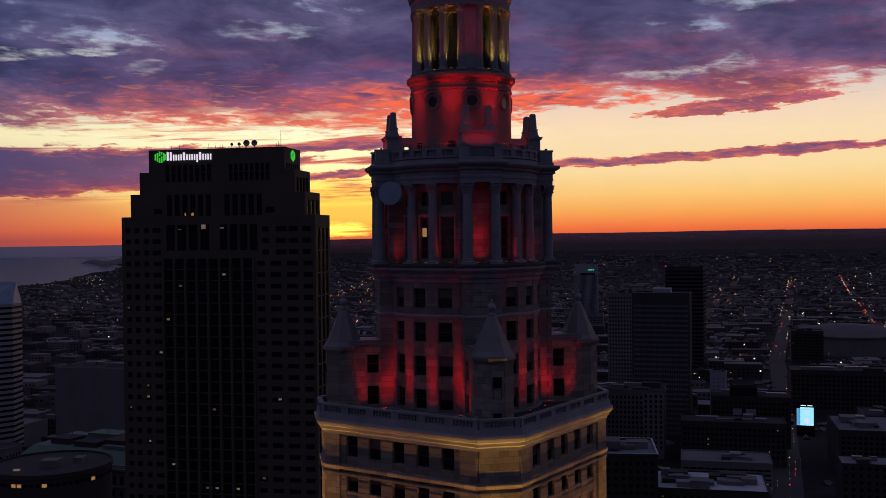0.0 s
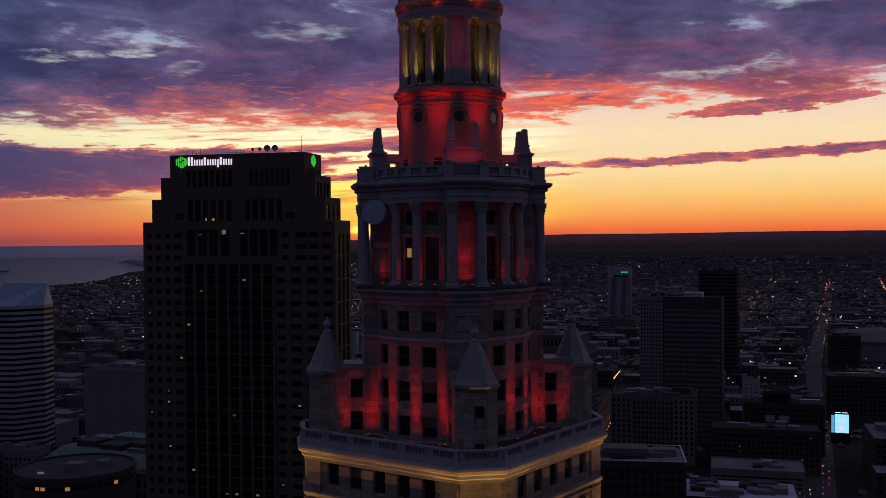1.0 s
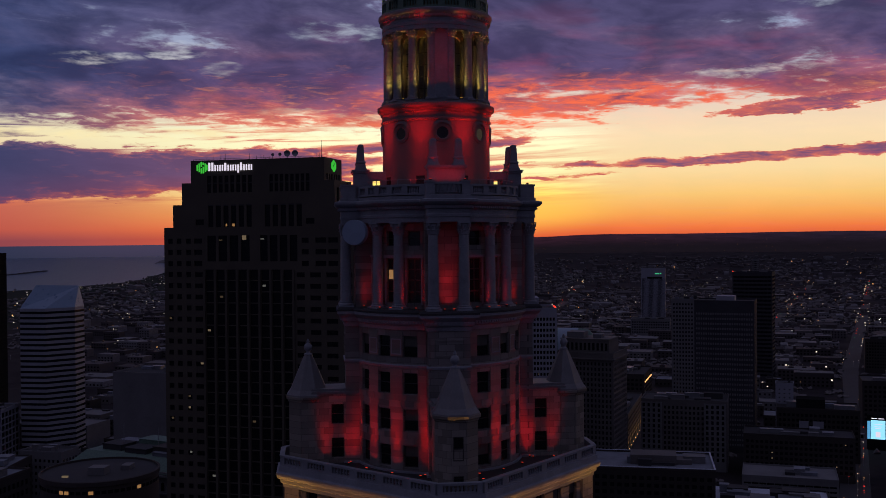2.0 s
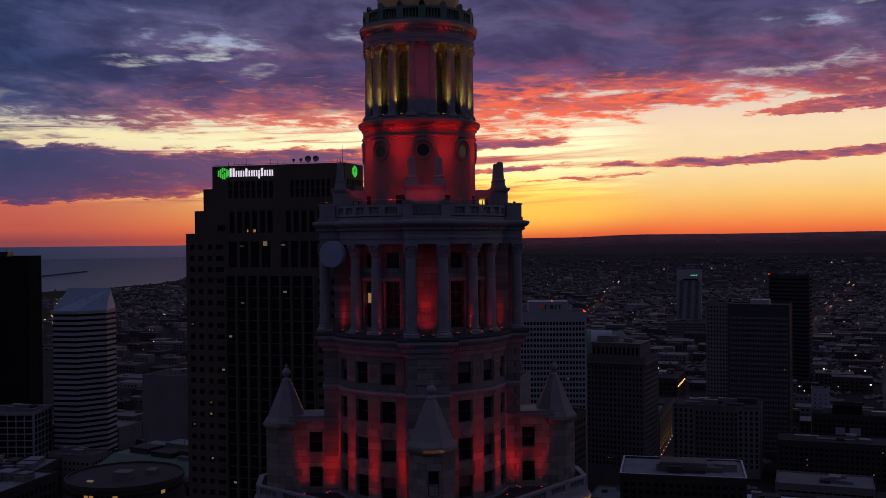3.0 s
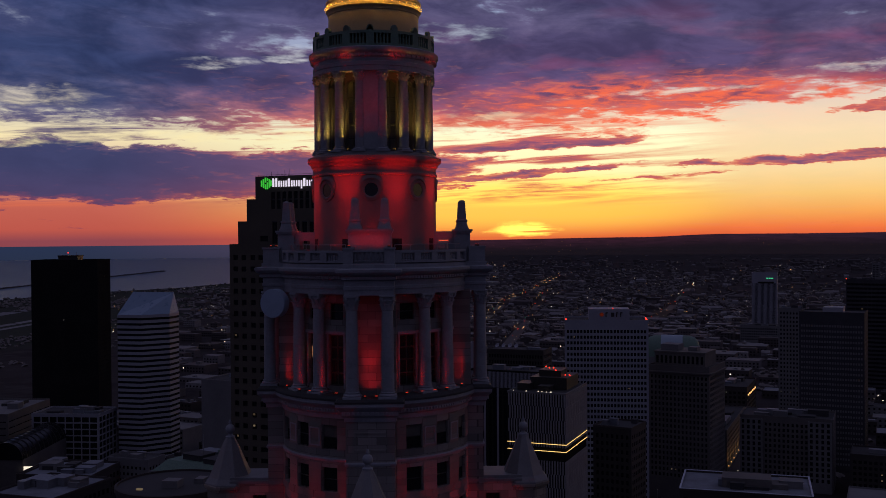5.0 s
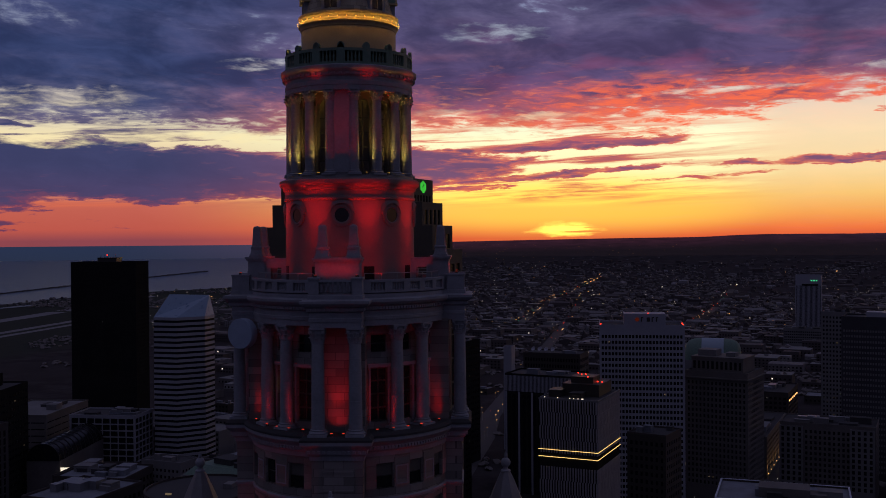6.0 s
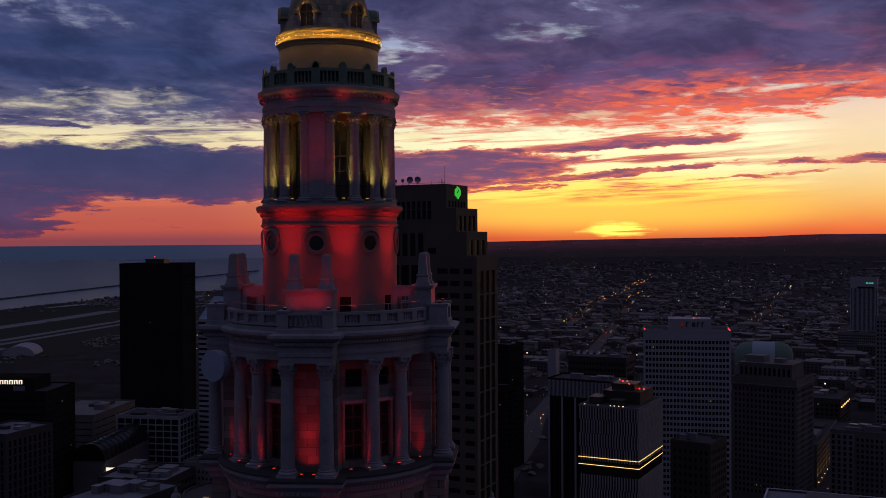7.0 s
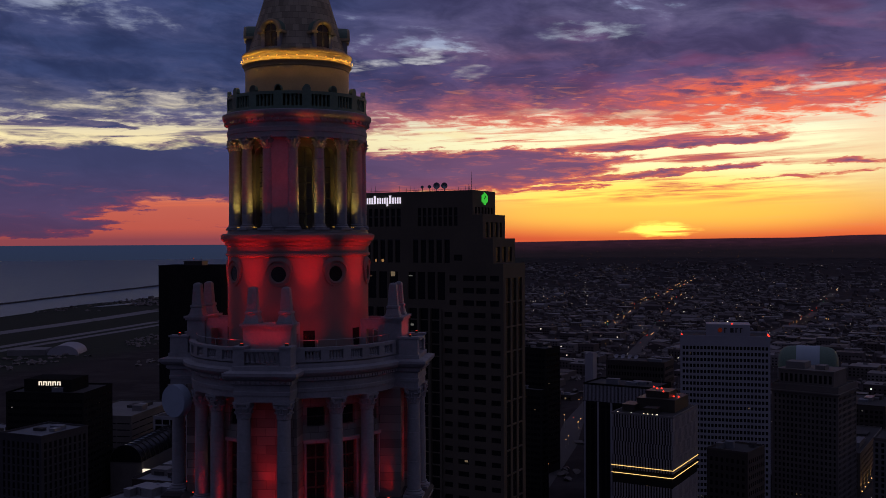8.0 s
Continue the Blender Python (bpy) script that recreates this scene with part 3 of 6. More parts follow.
def sash(m, w, h, lit=False, parent=None):
    key = (w, h)
    if key not in SASHES:
        SASHES[key] = sash_meshes(w, h)
    frame_mesh, low, high, glowing, blind = SASHES[key]
    ob = part("window", frame_mesh, None, parent or tower, at=m)
    part("pane", glowing if lit else low, None, ob, "pane lit amber from within" if lit else "")
    drawn = sash_luck.random() < 0.3
    part("pane", blind if drawn else high, None, ob, "pane with a drawn blind" if drawn else "")
    return ob


# square shaft
S, C = 12.1, 2.75
ROWS_SHAFT = [141.55, 137.95, 134.35, 130.75, 127.15, 123.55]
for a in FACES:
    g = Form()
    m = pose(0, 0, 0, 0, 0, a)
    holes = [(u - 0.72, u + 0.72, z, z + 2.15) for z in ROWS_SHAFT for u in (-5.9, -2.95, 0, 2.95, 5.9)]
    g.sheet(lambda u, v, d, m=m: m @ Vector((S - d, u, v)), -7.4, 7.4, 118, 144.2, holes, 0.45)
    for sgn in (-1, 1):
        lo, hi = sorted((sgn * 7.4, sgn * (S - C + 0.02)))
        g.box(S - 1.0, S + 0.28, lo, hi, 118, 144.2, m)
    g.box(-1.6, 1.3, -C * 0.71, C * 0.71, 118, 144.2, pose(0, 0, 0, 0, 0, a + 45) @ pose((S - C / 2) * 1.41421 - 1.1, 0, 0))
    part("shaft_wall", g, STONE_FLAT, tower)
    for u0, u1, z0, z1 in holes:
        sash(m @ pose(S - 0.36, (u0 + u1) / 2, z0, 0, 0, 90), 1.44, 2.15)
g = Form()
g.loft([[(x, y, z) for x, y in square_plan(S + 2.2, C)] for z in (0, 117.6)])
g.loft([[(x, y, z) for x, y in square_plan(S + 2.6, C)] for z in (117.6, 118.4)])
part("lower_shaft", g, STONE_FLAT, tower)
square_ring("string_course", S + 0.02, C, [(0, 140.15), (0.36, 140.25), (0.42, 140.6), (0.32, 140.75), (0, 140.8)])
square_ring("string_course", S + 0.02, C, [(0, 139.6), (0.30, 139.65), (0.30, 139.85), (0, 139.95)])
square_ring("main_cornice", S + 0.02, C, [(0, 143.8), (0.32, 143.85), (0.35, 144.15), (0.55, 144.3), (0.6, 144.6), (0.85, 144.75), (0.95, 145.05), (0.95, 145.25), (0.7, 145.35), (0.62, 145.9), (0.0, 145.9)], STONE_TRIM)


# balusters of the terraces: a vase-shaped post, shared
def baluster_mesh(h, r):
    return Form().lathe([(r, 0), (r, h * 0.08), (r * 0.55, h * 0.16), (r * 0.95, h * 0.36), (r * 0.5, h * 0.72), (r * 0.5, h * 0.84), (r * 0.9, h * 0.9), (r * 0.9, h)], 6).mesh("baluster", STONE_TRIM, smooth=True)


BALUSTER = baluster_mesh(0.62, 0.145)


def straight_balustrade(m, length, z, h, posts):
    """A balustrade along local y from -length/2 to length/2, facing +x."""
    g = Form()
    g.box(-0.22, 0.22, -length / 2, length / 2, z, z + 0.18, m)
    g.box(-0.24, 0.26, -length / 2, length / 2, z + h - 0.2, z + h, m)
    w = 0.9
    at = [-length / 2 + (length) * i / posts for i in range(posts + 1)]
    for y in at:
        g.box(-0.2, 0.22, max(y - w / 2, -length / 2), min(y + w / 2, length / 2), z + 0.18, z + h - 0.2, m)
    rail = part("balustrade", g, STONE_TRIM, tower)
    for y0, y1 in zip(at, at[1:]):
        span = y1 - y0 - w
        k = max(1, int(span / 0.36))
        for i in range(k):
            part("baluster", BALUSTER, None, rail, at=m @ pose(0, y0 + w / 2 + span * (i + 0.5) / k, z + 0.18))


BS = S + 0.28
for a in FACES:
    straight_balustrade(pose(0, 0, 0, 0, 0, a) @ pose(BS, 0, 0), 2 * (BS - C) - 0.1, 145.9, 1.0, 6)
for a in CORNERS:
    straight_balustrade(pose(0, 0, 0, 0, 0, a) @ pose((BS - C / 2) * 1.41421, 0, 0), C * 1.41421, 145.9, 1.0, 1)
part("terrace", Form().prism(square_plan(S - 0.1, C), 145.0, 145.93), TAR, tower)

# lower drum with four storeys
R1 = 8.2
WROWS = [146.45, 149.85, 153.3, 156.75]
for a in FACES:
    holes, marks = [], []
    half = math.degrees(0.7 / R1)
    for z in WROWS:
        for d in (-20, 0, 20):
            holes.append((a + d - half, a + d + half, z, z + 2.0))
            marks.append((a + d, z))
    g = Form()
    g.sheet(lambda u, v, d: ((R1 - d) * math.cos(radians(u)), (R1 - d) * math.sin(radians(u)), v), a - 33, a + 33, 145.8, 160.0, holes, 0.4, 20)
    part("drum_wall", g, STONE, tower)
    for u, z in marks:
        sash(spin(u, R1 - 0.3, 0, z), 1.4, 2.0, lit=False)
    for d in (-10, 10):
        g = Form()
        m = spin(a + d, R1 + 0.02, 0, 157.0)
        for lo, hi, z0, z1 in ((-0.55, 0.55, 0, 0.1), (-0.55, 0.55, 1.4, 1.5), (-0.55, -0.45, 0.1, 1.4), (0.45, 0.55, 0.1, 1.4)):
            g.box(lo, hi, -0.07, 0.1, z0, z1, m)
        part("wall_panel", g, STONE_TRIM, tower)
for c in CORNERS:
    g = Form()
    m = pose(0, 0, 0, 0, 0, c)
    g.box(6.5, 9.35, -1.95, 1.95, 145.8, 160.0, m)
    for lo, hi, z0, z1 in ((-1.3, 1.3, 157.0, 157.12), (-1.3, 1.3, 158.4, 158.52), (-1.3, -1.18, 157.12, 158.4), (1.18, 1.3, 157.12, 158.4)):
        g.box(9.3, 9.43, lo, hi, z0, z1, m)
    part("corner_pier", g, STONE, tower)
drum_ring("string_course", R1, 9.36, 1.96, [(-0.2, 155.75), (0.08, 155.8), (0.12, 155.98), (0.06, 156.08), (-0.2, 156.12)], STONE_TRIM)
drum_ring("string_course", R1, 9.36, 1.96, [(-0.2, 145.8), (0.2, 145.85), (0.2, 146.1), (-0.2, 146.15)], STONE_TRIM)
drum_ring("cornice", R1, 9.36, 1.96, [(-0.2, 159.3), (0.10, 159.35), (0.14, 159.7), (0.32, 159.85), (0.36, 160.2), (0.62, 160.45), (0.75, 160.6), (0.75, 160.85), (0.55, 161.0), (0.5, 161.2), (-0.5, 161.2)], STONE_TRIM)

drum_ring("ledge_flashing", R1, 9.36, 1.96, [(-0.6, 160.9), (0.79, 160.87), (0.79, 161.02), (0.55, 161.22), (-0.6, 161.24)], TAR, "soot-black ledge at the foot of the columns")


def dentils(z, count, R, out, half, size=0.2):
    """Rows of small blocks below a cornice, in one part."""
    g = Form()
    for k, c in enumerate(CORNERS):
        a = math.degrees(math.asin(half / R))
        lo, hi = c - 90 + a, c - a
        for i in range(count):
            g.box(-size / 2, size / 2, -0.12, 0.1, z, z + size * 1.1, spin(lo + (hi - lo) * (i + 0.5) / count, R, 0, 0))
        kk = int(2 * half / (size * 2))
        for i in range(kk):
            g.box(-0.12 + out, out + 0.12, -half + 2 * half * (i + 0.3) / kk, -half + 2 * half * (i + 0.8) / kk, z, z + size * 1.1, pose(0, 0, 0, 0, 0, c))
    return tagged(part("dentil_course", g, STONE_TRIM, tower), kind="stuff")


dentils(159.95, 30, R1 + 0.36, 9.36 + 0.36, 2.3, 0.18)

# corner wings and turrets
TUR = 13.0
for c in CORNERS:
    g = Form()
    m = pose(0, 0, 0, 0, 0, c)
    for sgn in (-1, 1):
        holes = [(u - 0.62, u + 0.62, z, z + 1.95) for z in (146.45, 149.75) for u in (10.15,)]
        g.sheet(lambda u, v, d, s=sgn, m=m: m @ Vector((u, s * (1.85 - d), v)), 8.0, 12.6, 145.8, 152.7, holes, 0.35)
        for z in (146.45, 149.75):
            sash(m @ pose(10.15, sgn * (1.85 - 0.26), z, 0, 0, 0 if sgn < 0 else 180), 1.24, 1.95)
    wing = part("wing_wall", g, STONE_FLAT, tower)
    g = Form().box(8.0, 12.7, -2.0, 2.0, 152.7, 152.95, m)
    g.box(8.0, 12.7, -1.8, 1.8, 152.95, 153.2, m)
    part("wing_roof", g, SLATE, tower)
    tm = m @ pose(TUR, 0, 0)
    g = Form()
    k = math.pi / 8
    g.lathe([(2.05, 145.8), (2.05, 151.9), (2.12, 151.95), (2.16, 152.1), (2.3, 152.2), (2.34, 152.45), (1.9, 152.5)], 8, start=k)
    tur = part("turret", g, STONE_FLAT, tower, "octagonal corner turret with lead spire", at=tm)
    g = Form()
    g.lathe([(2.28, 152.45), (2.26, 152.6), (1.9, 153.05), (1.35, 154.3), (0.72, 155.75), (0.42, 156.35), (0.3, 156.45)], 8, start=k)
    part("spire_roof", g, SLATE, tur)
    g = Form().lathe([(0.42, 156.4), (0.42, 156.5), (0.22, 156.6), (0.2, 156.75), (0.38, 156.95), (0.42, 157.2), (0.3, 157.45), (0.12, 157.55), (0.16, 157.7), (0.08, 157.95)], 12)
    part("finial", g, STONE_TRIM, tur, smooth=True)
    for z, h in ((148.6, 2.1), (145.98, 1.3)):
        sash(pose(2.05 * math.cos(k) - 0.02, 0, z, 0, 0, 90), 0.9, h, parent=tur)

# colonnade
R2, RC, RP, Z2, Z3 = 6.95, 7.62, 9.2, 161.2, 169.4


def column_meshes(h, r, joints):
    base = Form().box(-r * 1.4, r * 1.4, -r * 1.4, r * 1.4, 0, r * 0.35)
    base.lathe([(r * 1.32, r * 0.35), (r * 1.4, r * 0.5), (r * 1.3, r * 0.68), (r * 1.1, r * 0.75), (r * 1.18, r * 0.95), (r * 1.02, r * 1.05)], 20)
    cap = r * 2.3
    z0, z1 = r * 1.05, h - cap
    prof = []
    for i in range(joints):
        a, b = z0 + (z1 - z0) * i / joints, z0 + (z1 - z0) * (i + 1) / joints
        ra = r * (1 - 0.13 * (i / joints) ** 1.6)
        rb = r * (1 - 0.13 * ((i + 1) / joints) ** 1.6)
        prof += [(ra - 0.025, a), (ra, a + 0.025), (rb, b - 0.025), (rb - 0.025, b)]
    shaft = Form().lathe(prof, 20)
    q = Form()
    rt = r * 0.87
    q.lathe([(rt, z1), (rt * 1.12, z1 + 0.03), (rt * 1.12, z1 + 0.1), (rt * 0.95, z1 + 0.14), (rt * 1.0, z1 + cap * 0.5), (rt * 1.25, z1 + cap * 0.85)], 16)
    for tier, (k, low, high, off) in enumerate(((8, 0.06, 0.42, 0), (8, 0.10, 0.68, 22.5))):
        for i in range(k):
            m = pose(0, 0, z1, 0, 0, 360 / k * i + off)
            w, lo, hi = rt * 0.34, cap * low, cap * high
            x0 = rt * (1.02 + 0.04 * tier)
            q.loft([[m @ Vector(p) for p in ((x0 - 0.05, -w, z), (x0 + dx, -w * 0.9, z), (x0 + dx, w * 0.9, z), (x0 - 0.05, w, z))]
                    for z, dx in ((lo, 0.03), ((lo + hi) / 2, 0.06), (hi - 0.05, 0.14), (hi, 0.2), (hi - 0.06, 0.22))])
    for i in range(4):
        m = pose(0, 0, z1, 0, 0, 90 * i + 45)
        q.lathe([(0.13 * r / 0.5, cap * 0.66), (0.17 * r / 0.5, cap * 0.76), (0.13 * r / 0.5, cap * 0.86)], 8, *(m @ Vector((rt * 1.42, 0, 0)))[:2])
    for j in range(len(q.v)):
        x, y, z = q.v[j]
        if z < z1 - 0.01:
            q.v[j] = (x, y, z + z1)
    q.box(-rt * 1.35, rt * 1.35, -rt * 1.35, rt * 1.35, h - cap * 0.12, h)
    return shaft.mesh("column", STONE_TRIM, smooth=True), base.mesh("column_base", STONE_TRIM, smooth=True), q.mesh("capital", STONE_TRIM, smooth=True)


BIG = column_meshes(Z3 - Z2, 0.52, 6)


def column(meshes, m, name="column"):
    shaft = part(name, meshes[0], None, tower, at=m)
    part("column_base", meshes[1], None, shaft)
    part("capital", meshes[2], None, shaft)


def tall_window(m, w, h, parent, lit=False):
    g = Form()
    g.box(-w / 2, -w / 2 + 0.1, -0.06, 0.06, 0, h), g.box(w / 2 - 0.1, w / 2, -0.06, 0.06, 0, h)
    g.box(-0.05, 0.05, -0.05, 0.05, 0, h)
    for z in (0, h * 0.24, h * 0.5, h * 0.74, h - 0.12):
        g.box(-w / 2 + 0.1, w / 2 - 0.1, -0.055, 0.055, z, z + 0.12)
    ob = part("tall_window", g, SASH, parent, at=m)
    for k, (z0, z1) in enumerate(((0.12, h * 0.24), (h * 0.24 + 0.12, h * 0.5), (h * 0.5 + 0.12, h * 0.74), (h * 0.74 + 0.12, h - 0.12))):
        for s in (-1, 1):
            x0, x1 = sorted((s * 0.05, s * (w / 2 - 0.1)))
            part("pane", Form().box(x0, x1, -0.015, 0.015, z0, z1), LIT_WARM if lit and k == 2 and s < 0 else GLASS, ob)
    return ob


for a in FACES:
    half = math.degrees(0.72 / R2)
    holes = [(a + d - half, a + d + half, 161.75, 166.0) for d in (-20, 0, 20)] + [(a + d - half * 0.9, a + d + half * 0.9, 167.2, 168.6) for d in (-20, 0, 20)]
    g = Form()
    g.sheet(lambda u, v, d: ((R2 - d) * math.cos(radians(u)), (R2 - d) * math.sin(radians(u)), v), a - 32, a + 32, 161.0, 169.6, holes, 0.4, 20)
    part("colonnade_wall", g, STONE, tower)
    for d in (-20, 0, 20):
        tall_window(spin(a + d, R2 - 0.3, 0, 161.75), 1.44, 4.25, tower, lit=(a == 270 and d == 0))
        sash(spin(a + d, R2 - 0.3, 0, 167.2), 1.3, 1.4)
        g = Form()
        m = spin(a + d, R2 + 0.02, 0, 0)
        g.box(-0.95, 0.95, -0.16, 0.1, 166.05, 166.3, m), g.box(-0.85, -0.73, -0.08, 0.1, 161.6, 166.05, m), g.box(0.73, 0.85, -0.08, 0.1, 161.6, 166.05, m)
        part("window_surround", g, STONE_TRIM, tower)
    for d in (-10, 10):
        column(BIG, spin(a + d, RC, 0, Z2))
for c in CORNERS:
    g = Form()
    m = pose(0, 0, 0, 0, 0, c)
    outline = ((5.5, -2.06), (8.3, -2.06), (8.3, -1.28), (8.04, -1.28), (8.04, 1.28), (8.3, 1.28), (8.3, 2.06), (5.5, 2.06))
    g.prism([tuple((m @ Vector((x, y, 0)))[:2]) for x, y in outline], 161.1, 169.5)
    part("pavilion_wall", g, STONE, tower)
    for t in (-1.42, 1.42):
        column(BIG, spin(c, RP, t, Z2))
drum_ring("entablature", 8.05, 9.62, 1.95, [(-0.9, 169.38), (0.0, 169.4), (0.0, 169.85), (0.07, 169.87), (0.07, 170.1), (0.03, 170.15), (0.03, 170.55), (0.2, 170.65), (0.22, 170.9), (0.5, 171.05), (0.66, 171.25), (0.66, 171.45), (0.3, 171.55), (-0.6, 171.6)], STONE_TRIM)
dentils(170.68, 34, 8.05 + 0.2, 9.62 + 0.2, 2.1, 0.17)
# parapet: solid piers with balusters between
drum_ring("parapet_base", 8.0, 9.55, 1.9, [(-0.5, 171.5), (0.18, 171.52), (0.18, 171.85), (-0.25, 171.95), (-0.5, 171.95)], STONE_TRIM)
for c in CORNERS:
    m = pose(0, 0, 0, 0, 0, c)
    g = Form()
    for sgn in (-1, 1):
        lo, hi = sorted((sgn * 1.25, sgn * 2.02))
        g.box(8.2, 9.62, lo, hi, 171.86, 173.05, m)
    g.box(9.1, 9.66, -1.25, 1.25, 172.85, 173.02, m)
    g.box(8.1, 9.7, -2.08, -1.2, 173.05, 173.2, m), g.box(8.1, 9.7, 1.2, 2.08, 173.05, 173.2, m)
    pier = part("parapet_pier", g, STONE_TRIM, tower)
    for i in range(7):
        part("baluster", BALUSTER, None, pier, at=m @ pose(9.36, -1.08 + 0.36 * i, 172.1) @ Matrix.Diagonal((1, 1, 1.2, 1)))
for a in FACES:
    g = Form()
    arc = [a - 31 + 62 * i / 24 for i in range(25)]
    for r0, r1, z0, z1 in ((7.78, 8.22, 171.95, 172.1), (7.76, 8.24, 172.75, 172.95)):
        g.loft([[(r * math.cos(radians(u)), r * math.sin(radians(u)), z) for r, z in ((r0, z0), (r1, z0), (r1, z1), (r0, z1))] for u in arc])
    for d in (-29, -17, -5.5, 5.5, 17, 29):
        g.box(-0.3, 0.3, -0.22, 0.22, 172.1, 172.75, spin(a + d, 8.0))
    rail = part("balustrade", g, STONE_TRIM, tower)
    for lo in (-29, -17, -5.5, 5.5, 17):
        hi = lo + (12 if abs(lo) > 6 and lo != 5.5 else (11 if lo == -5.5 else 11.5))
        a0, a1 = lo + 3.4, hi - 3.4
        for i in range(4):
            part("baluster", BALUSTER, None, rail, at=spin(a + a0 + (a1 - a0) * i / 3, 8.0, 0, 172.1))
part("terrace", Form().lathe([(7.9, 171.3), (7.9, 171.75)], 48), TAR, tower)

# upper drum with round windows, pedestals and obelisks
R3 = 5.4
g = Form()
g.lathe([(R3, 171.5), (R3, 173.2), (R3 - 0.03, 179.2), (R3 + 0.12, 179.3), (R3 + 0.12, 179.45), (R3 + 0.02, 179.55), (R3 + 0.02, 180.0), (R3 + 0.16, 180.1), (R3 + 0.2, 180.3), (R3 + 0.42, 180.45), (R3 + 0.48, 180.62), (R3 + 0.48, 180.85), (R3 + 0.3, 180.95), (R3 - 0.4, 180.98)], 64)
part("upper_drum", g, STONE_SMOOTH, tower, smooth=True)
g = Form().lathe([(5.42, 180.9), (5.42, 181.05), (5.36, 181.1), (5.36, 181.22), (4.0, 181.25)], 64)
part("lantern_base", g, SLATE, tower, smooth=True)
ring, hole, hood = Form(), Form(), Form()
turn = pose(0, 0, 0, 90, 0, 0)
ring.lathe([(0.56, -0.05), (0.56, 0.08), (0.62, 0.12), (0.72, 0.13), (0.76, 0.09), (0.9, 0.09), (0.92, 0.05), (0.92, -0.05)], 28, caps=False)
ring.v = [tuple(turn @ Vector(p)) for p in ring.v]
hole.lathe([(0.57, -0.02), (0.57, 0.03)], 24)
hole.v = [tuple(turn @ Vector(p)) for p in hole.v]
# hood swells and slopes back so its crescent stands for the shadow over the window
arc = [radians(8 + 164 * i / 20) for i in range(21)]
hood.loft([[(r * math.cos(u), y, r * math.sin(u)) for r, y in ((0.93, 0.1), (0.93, -0.05 - 0.17 * math.sin(u)), (0.99, -0.05 - 0.17 * math.sin(u)), (1.0 + 0.3 * math.sin(u), 0.0), (1.0 + 0.3 * math.sin(u), 0.1))] for u in arc])
RING, HOLE, HOOD = ring.mesh("round_window", STONE_SMOOTH, smooth=True), hole.mesh("pane", GLASS), hood.mesh("hood_mould", STONE_SMOOTH)
for i in range(8):
    w = part("round_window", RING, None, tower, at=spin(45 * i, R3 - 0.02, 0, 178.0))
    part("pane", HOLE, None, w)
    part("hood_mould", HOOD, None, w)
for a in FACES:
    for d in (-22, 22):
        g = Form()
        m = spin(a + d, R3 - 0.02, 0, 172.0)
        g.box(-0.42, 0.42, -0.03, 0.05, 0.0, 1.9, m)
        part("doorway", g, GLASS, tower)
OB = Form()
OB.box(-0.58, 0.58, -0.58, 0.58, 0, 0.14)
OB.loft([[(s * x, s * y, z) for x, y in ((-1, -1), (1, -1), (1, 1), (-1, 1))] for s, z in ((0.52, 0.14), (0.42, 0.62), (0.47, 0.68), (0.47, 0.82), (0.37, 0.86), (0.37, 0.9), (0.28, 2.4), (0.22, 2.5), (0.05, 2.56))])
OBM = OB.mesh("obelisk", STONE_TRIM)
for c in CORNERS:
    m = pose(0, 0, 0, 0, 0, c)
    g = Form()
    g.box(6.95, 8.35, -1.72, 1.72, 171.6, 174.35, m)
    g.box(6.85, 8.47, -1.84, 1.84, 174.35, 174.5, m)
    g.box(6.8, 8.55, -1.92, 1.92, 174.5, 174.66, m)
    ped = part("pedestal", g, STONE_TRIM, tower)
    for t in (-1.2, 1.2):
        part("obelisk", OBM, None, ped, at=spin(c, 7.65, t, 174.66))
    for sgn in (-1, 1):
        g = Form()
        lo, hi = sorted((sgn * 1.5, sgn * 1.2))
        g.box(4.9, 7.0, lo, hi, 173.75, 174.5, m), g.box(4.9, 5.6, lo, hi, 171.6, 173.75, m), g.box(6.5, 7.0, lo, hi, 171.6, 173.75, m)
        part("link_wall", g, STONE_TRIM, tower)

# thin pipe rail behind the parapet
for a in FACES:
    g = Form()
    turns = [a - 30 + 60 * i / 20 for i in range(21)]
    g.loft([[((7.7 + r) * math.cos(radians(u)), (7.7 + r) * math.sin(radians(u)), 173.42 + z) for r, z in ((-0.025, 0), (0, -0.025), (0.025, 0), (0, 0.025))] for u in turns])
    rail = part("pipe_rail", g, STEEL, tower)
    for i in range(7):
        part("rail_post", Form().box(-0.025, 0.025, -0.025, 0.025, 171.7, 173.42, spin(a - 30 + 10 * i, 7.7)), STEEL, rail)

